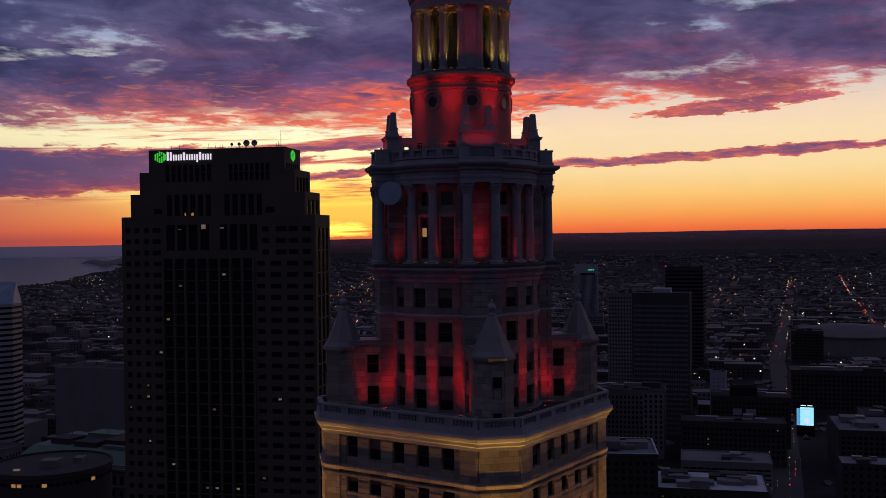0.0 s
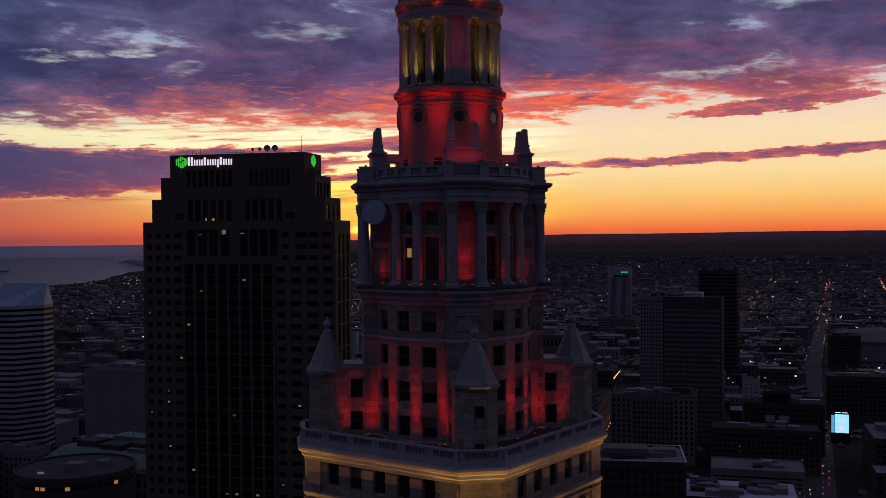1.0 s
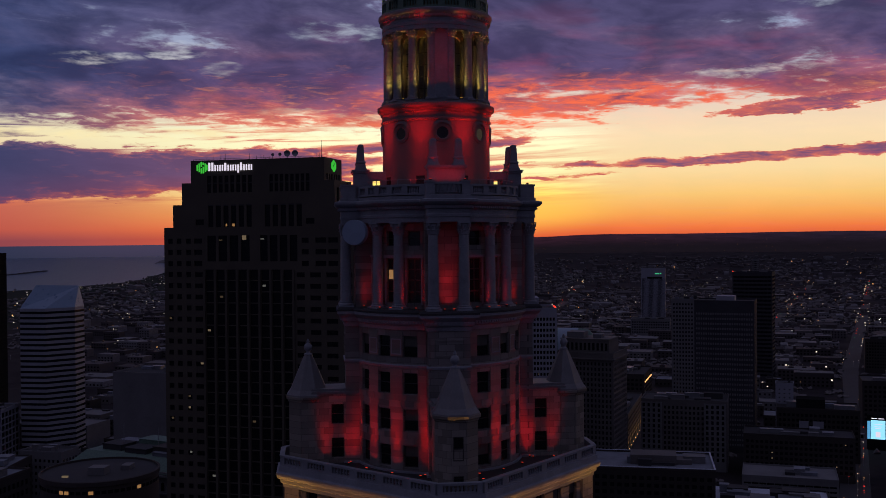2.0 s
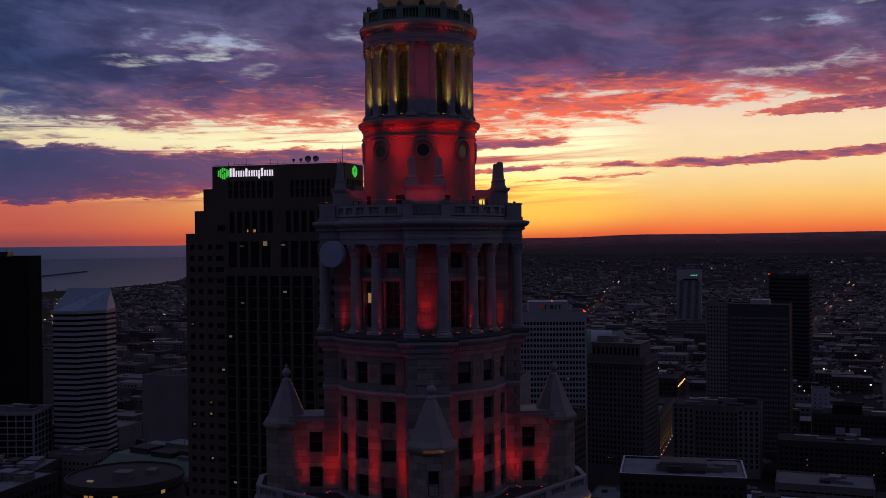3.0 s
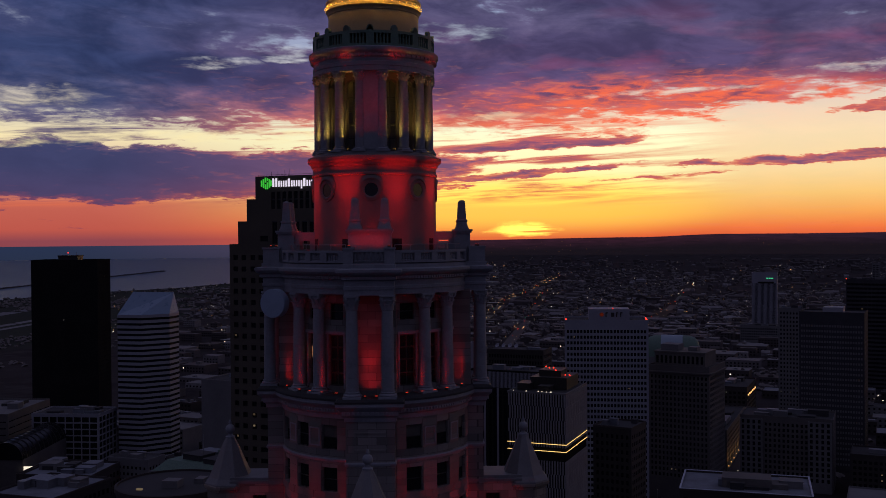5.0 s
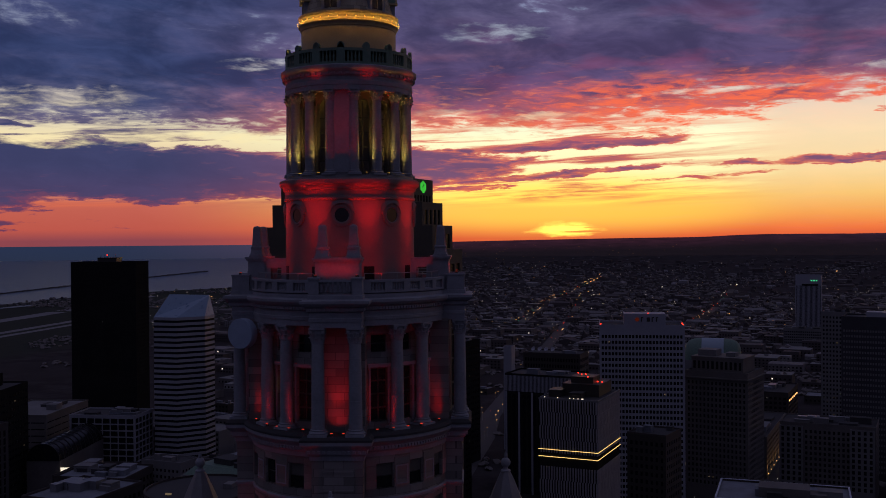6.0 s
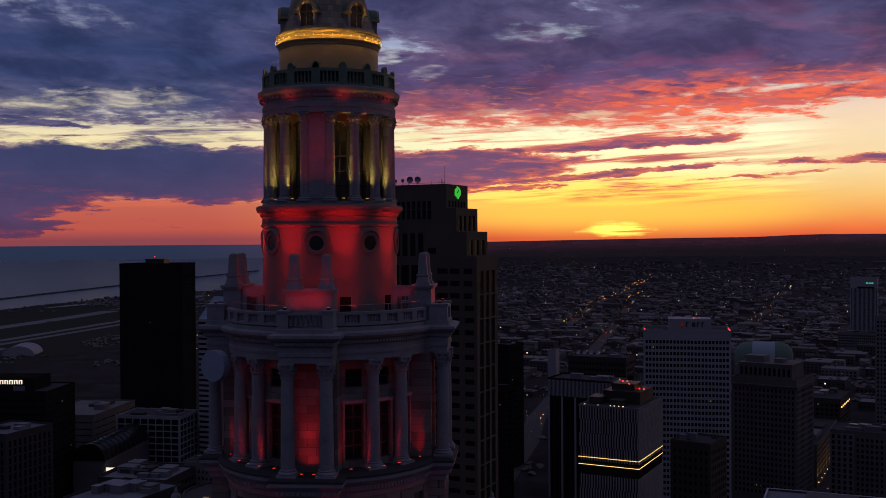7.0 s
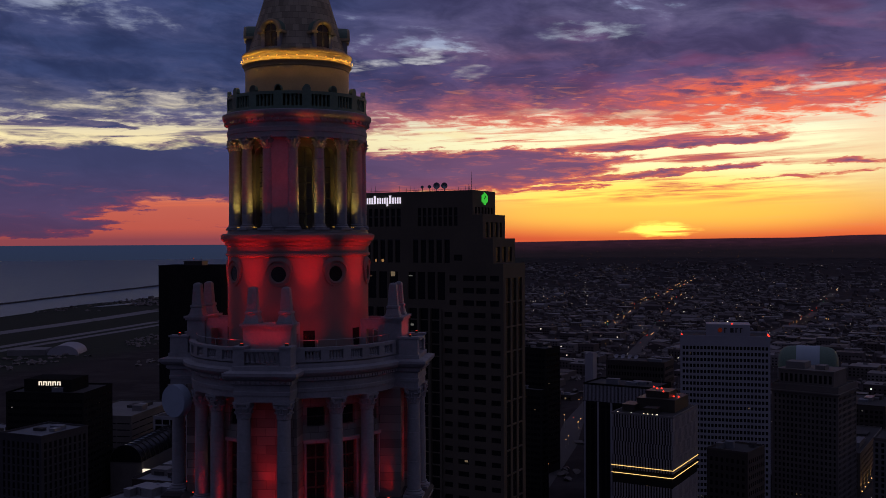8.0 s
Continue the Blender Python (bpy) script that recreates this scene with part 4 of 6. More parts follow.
# lantern
R4, RL, Z4, Z5 = 4.25, 4.9, 181.22, 188.1
SMALL = column_meshes(Z5 - Z4, 0.40, 7)
for i in range(16):
    column(SMALL, spin(45 + 11.25 + 22.5 * i, RL, 0, Z4))
for c in CORNERS:
    g = Form()
    m = pose(0, 0, 0, 0, 0, c)
    g.box(3.6, 4.95, -0.72, 0.72, Z4, Z5, m)
    g.box(4.9, 5.03, -0.62, 0.62, Z4 + 0.2, Z4 + 1.0, m)
    part("lantern_pier", g, STONE_TRIM, tower)
    for d in (22.5, 45, 67.5):
        g = Form()
        m = spin(c + d, R4, 0, Z4)
        g.box(-0.84, -0.56, -0.1, 0.4, 0, 5.6, m), g.box(0.56, 0.84, -0.1, 0.4, 0, 5.6, m)
        arcs = [radians(180 - 180 * k / 10) for k in range(11)]
        g.loft([[m @ Vector((0.56 * math.cos(u), y, 5.6 + 0.56 * math.sin(u))) for y in (-0.1, 0.4)] + [m @ Vector((0.84 * (1 if math.cos(u) > 0.2 else -1 if math.cos(u) < -0.2 else 0), y, 6.88)) for y in (0.4, -0.1)] for u in arcs])
        # darker than the columns: shade of the opening put into the arch colour
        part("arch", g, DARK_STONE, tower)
        g = Form()
        for k in range(5):
            g.box(-0.5, 0.5, 0.28, 0.36, 1.15 * k, 1.15 * k + 0.1, m)
        g.box(-0.05, 0.05, 0.28, 0.36, 0, 6.0, m)
        part("glazing_bar", g, SASH, tower)
# core in the same dark stone, which keeps the openings black
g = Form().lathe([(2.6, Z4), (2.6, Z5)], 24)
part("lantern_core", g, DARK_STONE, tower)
g = Form().lathe([(3.4, 187.95), (5.32, 187.95), (5.32, 188.35), (5.36, 188.4), (5.36, 188.7), (5.28, 188.75), (5.28, 189.05), (5.4, 189.15), (5.42, 189.35), (5.62, 189.5), (5.7, 189.7), (5.7, 189.88), (5.5, 189.98), (3.0, 190.0)], 64)
part("lantern_entablature", g, STONE_TRIM, tower, smooth=True)
g = Form()
for i in range(64):
    g.box(-0.09, 0.09, -0.1, 0.1, 189.18, 189.36, spin(360 / 64 * i, 5.46))
tagged(part("dentil_course", g, STONE_TRIM, tower), kind="stuff")
g = Form()
for r0, r1, z0, z1 in ((5.0, 5.36, 189.95, 190.2), (5.0, 5.34, 191.05, 191.28)):
    g.loft([[(r * math.cos(2 * math.pi * i / 64), r * math.sin(2 * math.pi * i / 64), z) for i in range(64)] for r, z in ((r0, z0), (r1, z0), (r1, z1), (r0, z1))])
for i in range(16):
    g.box(-0.34, 0.34, -0.17, 0.2, 190.2, 191.05, spin(22.5 * i, 5.16))
crown_rail = part("balustrade", g, COPPER, tower, "dark green-grey balustrade")
shell = Form()
fan = [radians(180 * k / 10) for k in range(11)]
shell.loft([[(0.30 * math.cos(u), y, 0.1 + 0.40 * math.sin(u)) for u in fan] + [(0.30, y, 0), (-0.30, y, 0)][::1] for y in (-0.14, 0.14)])
SHELL = shell.mesh("antefix", COPPER)
GB = Form().lathe([(0.11, 0), (0.06, 0.14), (0.11, 0.32), (0.06, 0.62), (0.1, 0.8), (0.1, 0.85)], 6).mesh("baluster", COPPER, smooth=True)
for i in range(16):
    part("antefix", SHELL, None, crown_rail, at=spin(22.5 * i, 5.16, 0, 191.28))
    for k in range(4):
        part("baluster", GB, None, crown_rail, at=spin(22.5 * i + 6.3 + 3.3 * k, 5.16, 0, 190.2))

# amber drum and cone
g = Form().lathe([(3.96, 189.9), (3.96, 193.35), (4.02, 193.4), (4.05, 193.6), (4.2, 193.75), (4.2, 193.95), (4.12, 194.05), (4.12, 194.3), (4.2, 194.4), (4.2, 194.55), (3.7, 194.6)], 64)
part("amber_drum", g, GILT, tower, "buff drum washed by amber lamps", smooth=True)
g = Form().lathe([(3.9, 194.55), (3.9, 194.72), (3.72, 194.9), (3.35, 196.2), (2.95, 197.5), (2.55, 198.8), (2.1, 200.4), (1.5, 203), (1.05, 206), (0.7, 209), (0.45, 211.2), (0.25, 211.4), (0.22, 215)], 48)
part("cone_roof", g, CONE, tower, "tapering buff cone roof", smooth=True)
for i in range(6):
    m = spin(60 * i, 3.42, 0, 194.75)
    g = Form()
    arcs = [radians(180 * k / 12) for k in range(13)]
    g.loft([[m @ Vector((0.54 * math.cos(u), y, 1.2 + 0.54 * math.sin(u))) for u in arcs] + [m @ Vector((-0.54, y, 0)), m @ Vector((0.54, y, 0))] for y in (-0.36, 0.9)])
    dorm = part("dormer_window", g, GLASS, tower, "arched dormer with gilded hood")
    g = Form()
    g.box(-0.04, 0.04, -0.41, -0.37, 0, 1.7, m), g.box(-0.5, -0.04, -0.41, -0.37, 1.15, 1.22, m), g.box(0.04, 0.5, -0.41, -0.37, 1.15, 1.22, m)
    part("glazing_bar", g, SASH, dorm)
    g = Form()
    g.loft([[m @ Vector((r * math.cos(u), y, 1.2 + r * math.sin(u))) for r, y in ((0.56, 0.6), (0.56, -0.48), (0.7, -0.62), (0.84, -0.6), (0.9, -0.5), (0.9, 0.6))] for u in arcs])
    g.box(-1.06, -0.56, -0.6, 0.6, 1.02, 1.2, m), g.box(0.56, 1.06, -0.6, 0.6, 1.02, 1.2, m)
    part("hood_mould", g, GILT, dorm)
    for x0, x1 in ((-0.8, -0.55), (0.55, 0.8)):
        part("dormer_cheek", Form().box(x0, x1, -0.42, 0.6, 0, 1.02, m), STONE_TRIM, dorm)
    g = Form()
    g.loft([[m @ Vector((r * math.cos(u), y, 1.22 + r * math.sin(u))) for u in arcs] for r, y in ((0.92, -0.4), (0.95, 1.5))], cap_low=False, cap_top=False)
    part("dormer_roof", g, COPPER, dorm, "green copper dormer roof")

# microwave dish on the colonnade
g = Form().lathe([(0.0, 0.0), (1.2, 0.02), (1.22, 0.06), (1.22, 0.75), (1.15, 0.8), (0.5, 1.1), (0.3, 1.3)], 36)
dish_pose = TOWER.inverted() @ look((-5.4, 103.55, 168.5), (1.5, 130, 168.2)) @ pose(0, 0, 0, 180, 0, 0)
dish = part("microwave_dish", g, STEEL_BLUE, tower, "blue-grey drum-shaped microwave dish", at=dish_pose, smooth=True)
part("mount", Form().box(-0.12, 0.12, -0.12, 0.12, 1.0, 2.6), STEEL, dish)


# ---------- floodlights of the tower ----------
def lamp_at(name, kind, local, energy, colour, aim=None, size=60, soft=0.15):
    data = bpy.data.lights.new(name, kind)
    data.energy, data.color, data.shadow_soft_size = energy, colour, soft
    ob = new(name, data)
    p = TOWER @ Vector(local)
    if kind == "SPOT":
        data.spot_size, data.spot_blend = radians(size), 1.0
        ob.matrix_world = look(p, TOWER @ Vector(aim))
    else:
        ob.location = p
    return ob


RINGLAMP = Form().lathe([(0.03, 0), (0.055, 0.03), (0.04, 0.08)], 8).mesh("ring_lamp", GOLD_UNIT)
UNIT = Form().box(-0.13, 0.13, -0.1, 0.1, 0, 0.16).mesh("floodlight", SASH)
LENS = Form().box(-0.10, 0.10, -0.06, 0.06, 0.16, 0.18)
LENS_RED, LENS_GOLD = LENS.mesh("lens", RED_UNIT), LENS.mesh("lens", GOLD_UNIT)


def unit(a, r, t, z, lens=LENS_RED):
    ob = part("floodlight", UNIT, None, tower, at=spin(a, r, t, z))
    part("lens", lens, None, ob)


def cyl(a, r, t, z):
    return tuple(spin(a, r, t, z).translation)


RED = (1.0, 0.012, 0.010)
AMBER = (1.0, 0.52, 0.10)
# terrace of the shaft, washing the lower drum
for a in FACES:
    for d in (-30.5, -10, 10, 30.5):
        unit(a + d, 9.2, 0, 145.95)
        for watts, high, wide in ((1900, 151.6, 18), (760, 149.6, 30), (64, 147.9, 66)):
            lamp_at("red_floodlight", "SPOT", cyl(a + d, 9.2, 0, 146.15), watts, RED, cyl(a + d, R1 + 0.05, 0, high), wide)
for c in CORNERS:
    for s in (-1, 1):
        for x in (9.15, 11.25):
            unit(c, x, s * 2.75, 145.95)
            for watts, high, wide in ((520, 149.9, 36), (60, 147.8, 66)):
                lamp_at("red_floodlight", "SPOT", cyl(c, x, s * 2.75, 146.15), watts, RED, cyl(c, x, s * 1.88, high), wide)
# between the columns
for a in FACES:
    for d in (-28, -15, -4.6, 4.6, 15, 28):
        lamp_at("red_floodlight", "SPOT", cyl(a + d, 8.15, 0, 161.4), 250, RED, cyl(a + d * 0.98, 7.2, 0, 165.6), 36)
        lamp_at("red_floodlight", "SPOT", cyl(a + d, 8.15, 0, 161.4), 45, RED, cyl(a + d * 0.98, 7.0, 0, 163.2), 70)
    for d in (-24, -14, -5, 5, 14, 24):
        unit(a + d, 8.05, 0, 161.22)
for c in CORNERS:
    lamp_at("red_floodlight", "SPOT", cyl(c, 9.45, 0, 161.4), 520, RED, cyl(c, 8.05, 0, 165.2), 38)
    lamp_at("red_floodlight", "SPOT", cyl(c, 9.45, 0, 161.4), 90, RED, cyl(c, 8.05, 0, 163.0), 80)
    for t in (-0.4, 0.5):
        unit(c, 9.3, t, 161.22)
# upper drum: lamps on the parapet throw past its cornice on to the lantern
for c in CORNERS:
    for sgn in (-1, 1):
        for watts, high, wide in ((3000, 179.6, 31), (430, 177.0, 42), (130, 174.9, 84)):
            lamp_at("red_floodlight", "SPOT", cyl(c + sgn * 22.5, 8.15, 0, 173.15), watts, RED, cyl(c + sgn * 22.5, 5.45, 0, high), wide)
    lamp_at("red_floodlight", "SPOT", cyl(c, 9.3, 0, 173.35), 1500, RED, cyl(c, 5.0, 0, 184.3), 15)
    for t in (-0.8, 0.8):
        lamp_at("red_floodlight", "SPOT", cyl(c, 9.4, t, 173.3), 34, RED, cyl(c, 8.4, t * 0.8, 174.4), 130)
        lamp_at("red_floodlight", "SPOT", cyl(c, 8.5, t * 1.5, 174.75), 14, RED, cyl(c, 7.85, t * 1.5, 176.2), 60)
    lamp_at("red_floodlight", "POINT", cyl(c, 6.4, 0, 174.9), 10, RED)
    for t in (-1.6, 1.6):
        unit(c, 9.0, t, 173.2)
# lantern: amber between the columns
for c in CORNERS:
    for d in (22.5, 45, 67.5):
        lamp_at("amber_floodlight", "SPOT", cyl(c + d, 5.02, 0, 181.4), 1150, (1.0, 0.60, 0.10), cyl(c + d, 4.98, 0, 187), 66)
        unit(c + d, 5.1, 0, 181.25, LENS_GOLD)
# red spots without fixtures, hung clear of the frieze, added to redden the cornice
for i in range(8):
    lamp_at("red_floodlight", "SPOT", cyl(22.5 + 45 * i, 6.0, 0, 188.75), 16, RED, cyl(22.5 + 45 * i, 5.6, 0, 189.7), 140)
# ring of amber lamps round the drum below the cone
for i in range(36):
    ob = part("ring_lamp", RINGLAMP, None, tower, at=spin(10 * i, 4.26, 0, 194.0))
    lamp_at("amber_ring_lamp", "POINT", cyl(10 * i, 4.33, 0, 194.02), 10, (1.0, 0.48, 0.045), soft=0.05)
# unseen amber spots, one per dormer, added to brighten hoods and cone foot
for i in range(6):
    lamp_at("amber_floodlight", "SPOT", cyl(60 * i, 4.35, 0, 194.75), 34, AMBER, cyl(60 * i, 3.4, 0, 196.5), 100)
# amber floodlights on the setback below the shaft
for a in FACES:
    for u in (-5.5, 5.5):
        lamp_at("amber_floodlight", "SPOT", cyl(a, 16.5, u, 119), 13000, (1.0, 0.40, 0.13), cyl(a, 12.2, u, 141), 46)
for c in CORNERS:
    lamp_at("amber_floodlight", "SPOT", cyl(c, 20.0, 0, 119), 30000, (1.0, 0.48, 0.07), cyl(c, 15.2, 0, 141), 34)


# ---------- office buildings ----------
PANES = {}
FOOT = []
city_luck = random.Random(11)


def pane_mesh(w, h, mat):
    key = (round(w, 3), round(h, 3), mat.name)
    if key not in PANES:
        g = Form().box(-w / 2, w / 2, 0.0, 0.06, 0, h)
        PANES[key] = g.mesh("window", mat)
    return PANES[key]


def place_windows(parent, marks, w, h, glass, lit, most=300, lit_mat=None):
    """One window object per opening; those past the most, further down, joined."""
    marks = sorted(marks, key=lambda m: -m.translation.z)
    rest = Form()
    for k, m in enumerate(marks):
        if city_luck.random() < lit:
            lit_one = part("window", pane_mesh(w, h, glass), None, parent, "office window with a lit room", at=m)
            part("lit_pane", pane_mesh(min(w * 0.45, 1.2), min(h * 0.4, 0.7), lit_mat or city_luck.choice((LIT, LIT_DIM, LIT_COOL))), None, lit_one, at=pose(w * city_luck.choice((-0.2, 0, 0.2)), -0.03, h * 0.45))
        elif k < most:
            part("window", pane_mesh(w, h, glass), None, parent, at=m)
        else:
            rest.face(*[m @ Vector(p) for p in ((-w / 2, 0, 0), (w / 2, 0, 0), (w / 2, 0, h), (-w / 2, 0, h))])
    if rest.f:
        part("window_rows", rest, glass, parent, kind="stuff")


def roof_units(parent, w, d, h, seed, count=5, mat=None):
    """Parapet and plant on a flat roof."""
    luck = random.Random(seed)
    g = Form()
    t, p = 0.4, 1.0
    g.rim(-0.1, w + 0.1, -0.1, d + 0.1, t, h, h + p)
    part("parapet", g, mat or CONCRETE, parent)
    for i in range(count):
        uw, ud, uh = luck.uniform(0.08, 0.25) * w, luck.uniform(0.1, 0.25) * d, luck.uniform(1.2, 4.0)
        x, y = luck.uniform(0.05, 0.95) * (w - uw - 2) + 1, luck.uniform(0.1, 0.9) * (d - ud - 2) + 1
        g = Form()
        g.box(x, x + uw, y, y + ud, h + 0.02, h + uh)
        g.box(x - 0.15, x + uw + 0.15, y - 0.15, y + ud + 0.15, h + uh, h + uh + 0.25)
        part("roof_unit", g, luck.choice((CONCRETE, MEMBRANE, STEEL, TAR)), parent)


def facade(g, to, length, low, high, bays, floors, fw, fh, inset, margin=1.0):
    """Punches a regular grid of openings in a wall; returns their middles."""
    pitch, rise = (length - 2 * margin) / bays, (high - low) / floors
    ww, wh = pitch * fw, rise * fh
    holes = [(margin + pitch * (i + 0.5) - ww / 2, margin + pitch * (i + 0.5) + ww / 2, low + rise * (j + 0.5) - wh / 2, low + rise * (j + 0.5) + wh / 2)
             for i in range(bays) for j in range(floors)]
    return holes, ww, wh


def office(label, at, angle, w, d, h, floors, bays, wall, glass=None, fw=0.6, fh=0.55, low=5.0, top=2.5, inset=0.35, sides="fr", lit=0.006,
           category="office building", group="", units=5, most=42, roof=None, name="office_building", lit_mat=None):
    glass = glass or GLASS_FAR
    b = thing(name, label, category, pose(at[0], at[1], 0, 0, 0, angle), group)
    side_bays = max(2, round(bays * d / w))
    mid = b.matrix_basis @ Vector((w / 2, d / 2, 0))
    FOOT.append((mid.x, mid.y, math.hypot(w, d) * 0.46))
    faces = {
        "f": (w, bays, lambda u, v, e: (u, e, v), lambda u, v, e: pose(u, e, v)),
        "r": (d, side_bays, lambda u, v, e: (w - e, u, v), lambda u, v, e: pose(w - e, u, v, 0, 0, 90)),
        "l": (d, side_bays, lambda u, v, e: (e, d - u, v), lambda u, v, e: pose(e, d - u, v, 0, 0, -90)),
        "b": (w, bays, lambda u, v, e: (w - u, d - e, v), lambda u, v, e: pose(w - u, d - e, v, 0, 0, 180)),
    }
    for key, (length, n, to, put) in faces.items():
        g = Form()
        holes, ww, wh = facade(g, to, length, low, h - top, n, floors, fw, fh, inset)
        if key in sides:
            g.sheet(to, 0, length, 0, h, holes, inset)
        else:
            g.sheet(to, 0, length, 0, h)
            holes = []
        wall_ob = part("facade", g, wall, b)
        if holes:
            place_windows(wall_ob, [put((a + c) / 2, z0, inset - 0.08) for a, c, z0, z1 in holes], ww, wh, glass, lit, most if key == "f" else most // 3, lit_mat)
    part("roof", Form().box(0.2, w - 0.2, 0.2, d - 0.2, h - 0.6, h), roof or TAR, b)
    roof_units(b, w, d, h, int(w * 7 + h * 13 + d), units, wall)
    return b


# ---------- the granite skyscraper with the stepped top ----------
stepped_tower = thing("office_skyscraper", "dark granite office skyscraper with stepped top and lit signs", "skyscraper", pose(-81.2, 361.6, 0, 0, 0, -11))
TIERS = [(0.0, 172.3, 74.0), (172.3, 180.5, 66.6), (180.5, 188.4, 59.2), (188.4, 196.5, 51.8)]
DEPTH_H = 17.0


def even(a, b, n, fill):
    """n spans of equal width between a and b."""
    p = (b - a) / n
    return [(a + p * i + p * (1 - fill) / 2, a + p * (i + 1) - p * (1 - fill) / 2) for i in range(n)]


tall = []
for a, b in even(-19.8, -1.4, 8, 0.66) + even(4.7, 20.6, 8, 0.66):
    tall += [(a, b, 188.4, 190.9), (a, b, 184.8, 188.4)]
for a, b in even(-19.6, -1.5, 6, 0.66) + even(2.6, 17.8, 5, 0.66):
    tall += [(a, b, 172.4, 180.4)]
for a, b in even(-20.1, -2.4, 4, 0.76) + even(0.7, 15.9, 4, 0.76):
    tall += [(a, b, 160.0, 169.3)]
strips = even(-20.9, 13.9, 8, 0.74)
FLOOR_H = 4.06
small = []
for k in range(38):
    z = 157.2 - FLOOR_H * (k + 1)
    for a, b in strips:
        small.append((a, b, z + 0.2, z + 3.9))
    for c in (-34.5, -31.0, -27.2):
        small.append((c - 0.95, c + 0.95, z + 1.2, z + 3.0))
    for c, hw in ((-23.0, 1.6), (16.6, 1.5), (22.2, 2.0), (28.4, 2.1), (34.2, 1.7)):
        small.append((c - hw, c + hw, z + 1.2, z + 2.9))
for z in (158.3, 162.4, 166.5):
    for c, hw in ((-34.5, 0.95), (-31.0, 0.95), (-27.2, 0.95), (-23.3, 1.6), (18.4, 1.3), (24.3, 2.0), (28.9, 1.8), (33.8, 1.6)):
        small.append((c - hw, c + hw, z, z + 1.8))
for c in (-22.5, 20.4):
    small.append((c - 1.6, c + 1.6, 173.2, 175.2))
for lo, hi, w in TIERS:
    g = Form()
    inside = [q for q in tall + small if lo <= q[2] and q[3] <= hi]
    g.sheet(lambda u, v, d: (u, d, v), -w / 2, w / 2, lo, hi, inside, 0.5)
    wall = part("granite_front", g, GRANITE, stepped_tower)
    by_size = {}
    for q in inside:
        by_size.setdefault((round(q[1] - q[0], 2), round(q[3] - q[2], 2)), []).append(pose((q[0] + q[1]) / 2, 0.42, q[2]))
    share = 0
    for (ww, wh), marks in by_size.items():
        place_windows(wall, marks, ww, wh, GLASS_FAR, 0.0 if wh > 5 else 0.04, max(0, 300 - share) if wh < 5 else 60)
        share += len(marks)
    g = Form()
    side_holes = []
    if lo > 0:
        side_holes = [(a, b, lo + 0.4, lo + (2.6 if hi > 190 else 5.4)) for a, b in even(1.5, DEPTH_H - 1.5, 6 if hi > 190 else 4 if hi > 185 else 3, 0.6)]
    else:
        side_holes = [(a, b, z, z + FLOOR_H * 2 - 0.5) for a, b in even(1.5, DEPTH_H - 1.5, 3, 0.66) for z in [168.0 - FLOOR_H * 2 * (j + 1) for j in range(20)]]
    g.sheet(lambda u, v, d: (w / 2 - d, u, v), 0, DEPTH_H, lo, hi, side_holes, 0.5)
    wall = part("granite_side", g, GRANITE, stepped_tower)
    by_size = {}
    for q in side_holes:
        by_size.setdefault((round(q[1] - q[0], 2), round(q[3] - q[2], 2)), []).append(pose(w / 2 - 0.42, (q[0] + q[1]) / 2, q[2], 0, 0, 90))
    for (ww, wh), marks in by_size.items():
        place_windows(wall, marks, ww, wh, GLASS_FAR, 0.0)
    g = Form()
    g.sheet(lambda u, v, d: (-w / 2, DEPTH_H - u, v), 0, DEPTH_H, lo, hi)
    g.sheet(lambda u, v, d: (-u, DEPTH_H, v), -w / 2, w / 2, lo, hi)
    part("granite_back", g, GRANITE, stepped_tower)
    g = Form().box(-w / 2 + 0.05, w / 2 - 0.05, 0.05, DEPTH_H - 0.05, hi - 0.5, hi - 0.02)
    part("roof", g, TAR, stepped_tower)
# piers between the window strips
for k in range(9):
    x = -20.9 + 34.8 / 8 * k
    part("pier", Form().box(x - 0.42, x + 0.42, -0.55, 0.0, 0, 157.0), GRANITE, stepped_tower)
# rooms still lit under the stepped top
for x, z, w, h, mat in ((-12.1, 172.6, 0.5, 1.0, LIT_WARM), (-9.3, 172.6, 0.9, 1.0, LIT_WARM), (-5.2, 167.7, 1.6, 1.7, LIT), (-29.0, 167.2, 1.0, 1.0, LIT),
                        (1.9, 167.8, 1.4, 0.35, LIT_COOL), (-14.6, 167.5, 1.6, 0.35, LIT_DIM)):
    part("lit_pane", Form().box(x - w / 2, x + w / 2, 0.3, 0.4, z, z + h), mat, stepped_tower, "small lit room behind the glass")
# roof signs: a green six-sided emblem and white letter-like bars
SIGN_WHITE = glow("white_sign", (0.92, 0.84, 1.0), 0.85)
SIGN_GREEN = glow("green_sign", (0.08, 0.85, 0.08), 0.55)
for m in (pose(-21.5, -0.25, 193.9), pose(25.9 + 0.25, 8.5, 193.9, 0, 0, 90)):
    for k, (x0, lo, hi) in enumerate(((-1.7, -0.95, 0.95), (-1.0, -1.35, 1.35), (-0.3, -1.8, -0.2), (-0.3, 0.3, 1.8), (0.4, -1.8, 0.3), (0.4, 0.8, 1.6), (1.1, -1.3, 1.3), (1.62, -0.9, 0.9))):
        part("sign_bar", Form().box(x0 * 1.15, x0 * 1.15 + 0.52, 0, 0.2, lo * 1.15, hi * 1.15), SIGN_GREEN, stepped_tower, "glowing green emblem bar", at=m)
x = -18.7
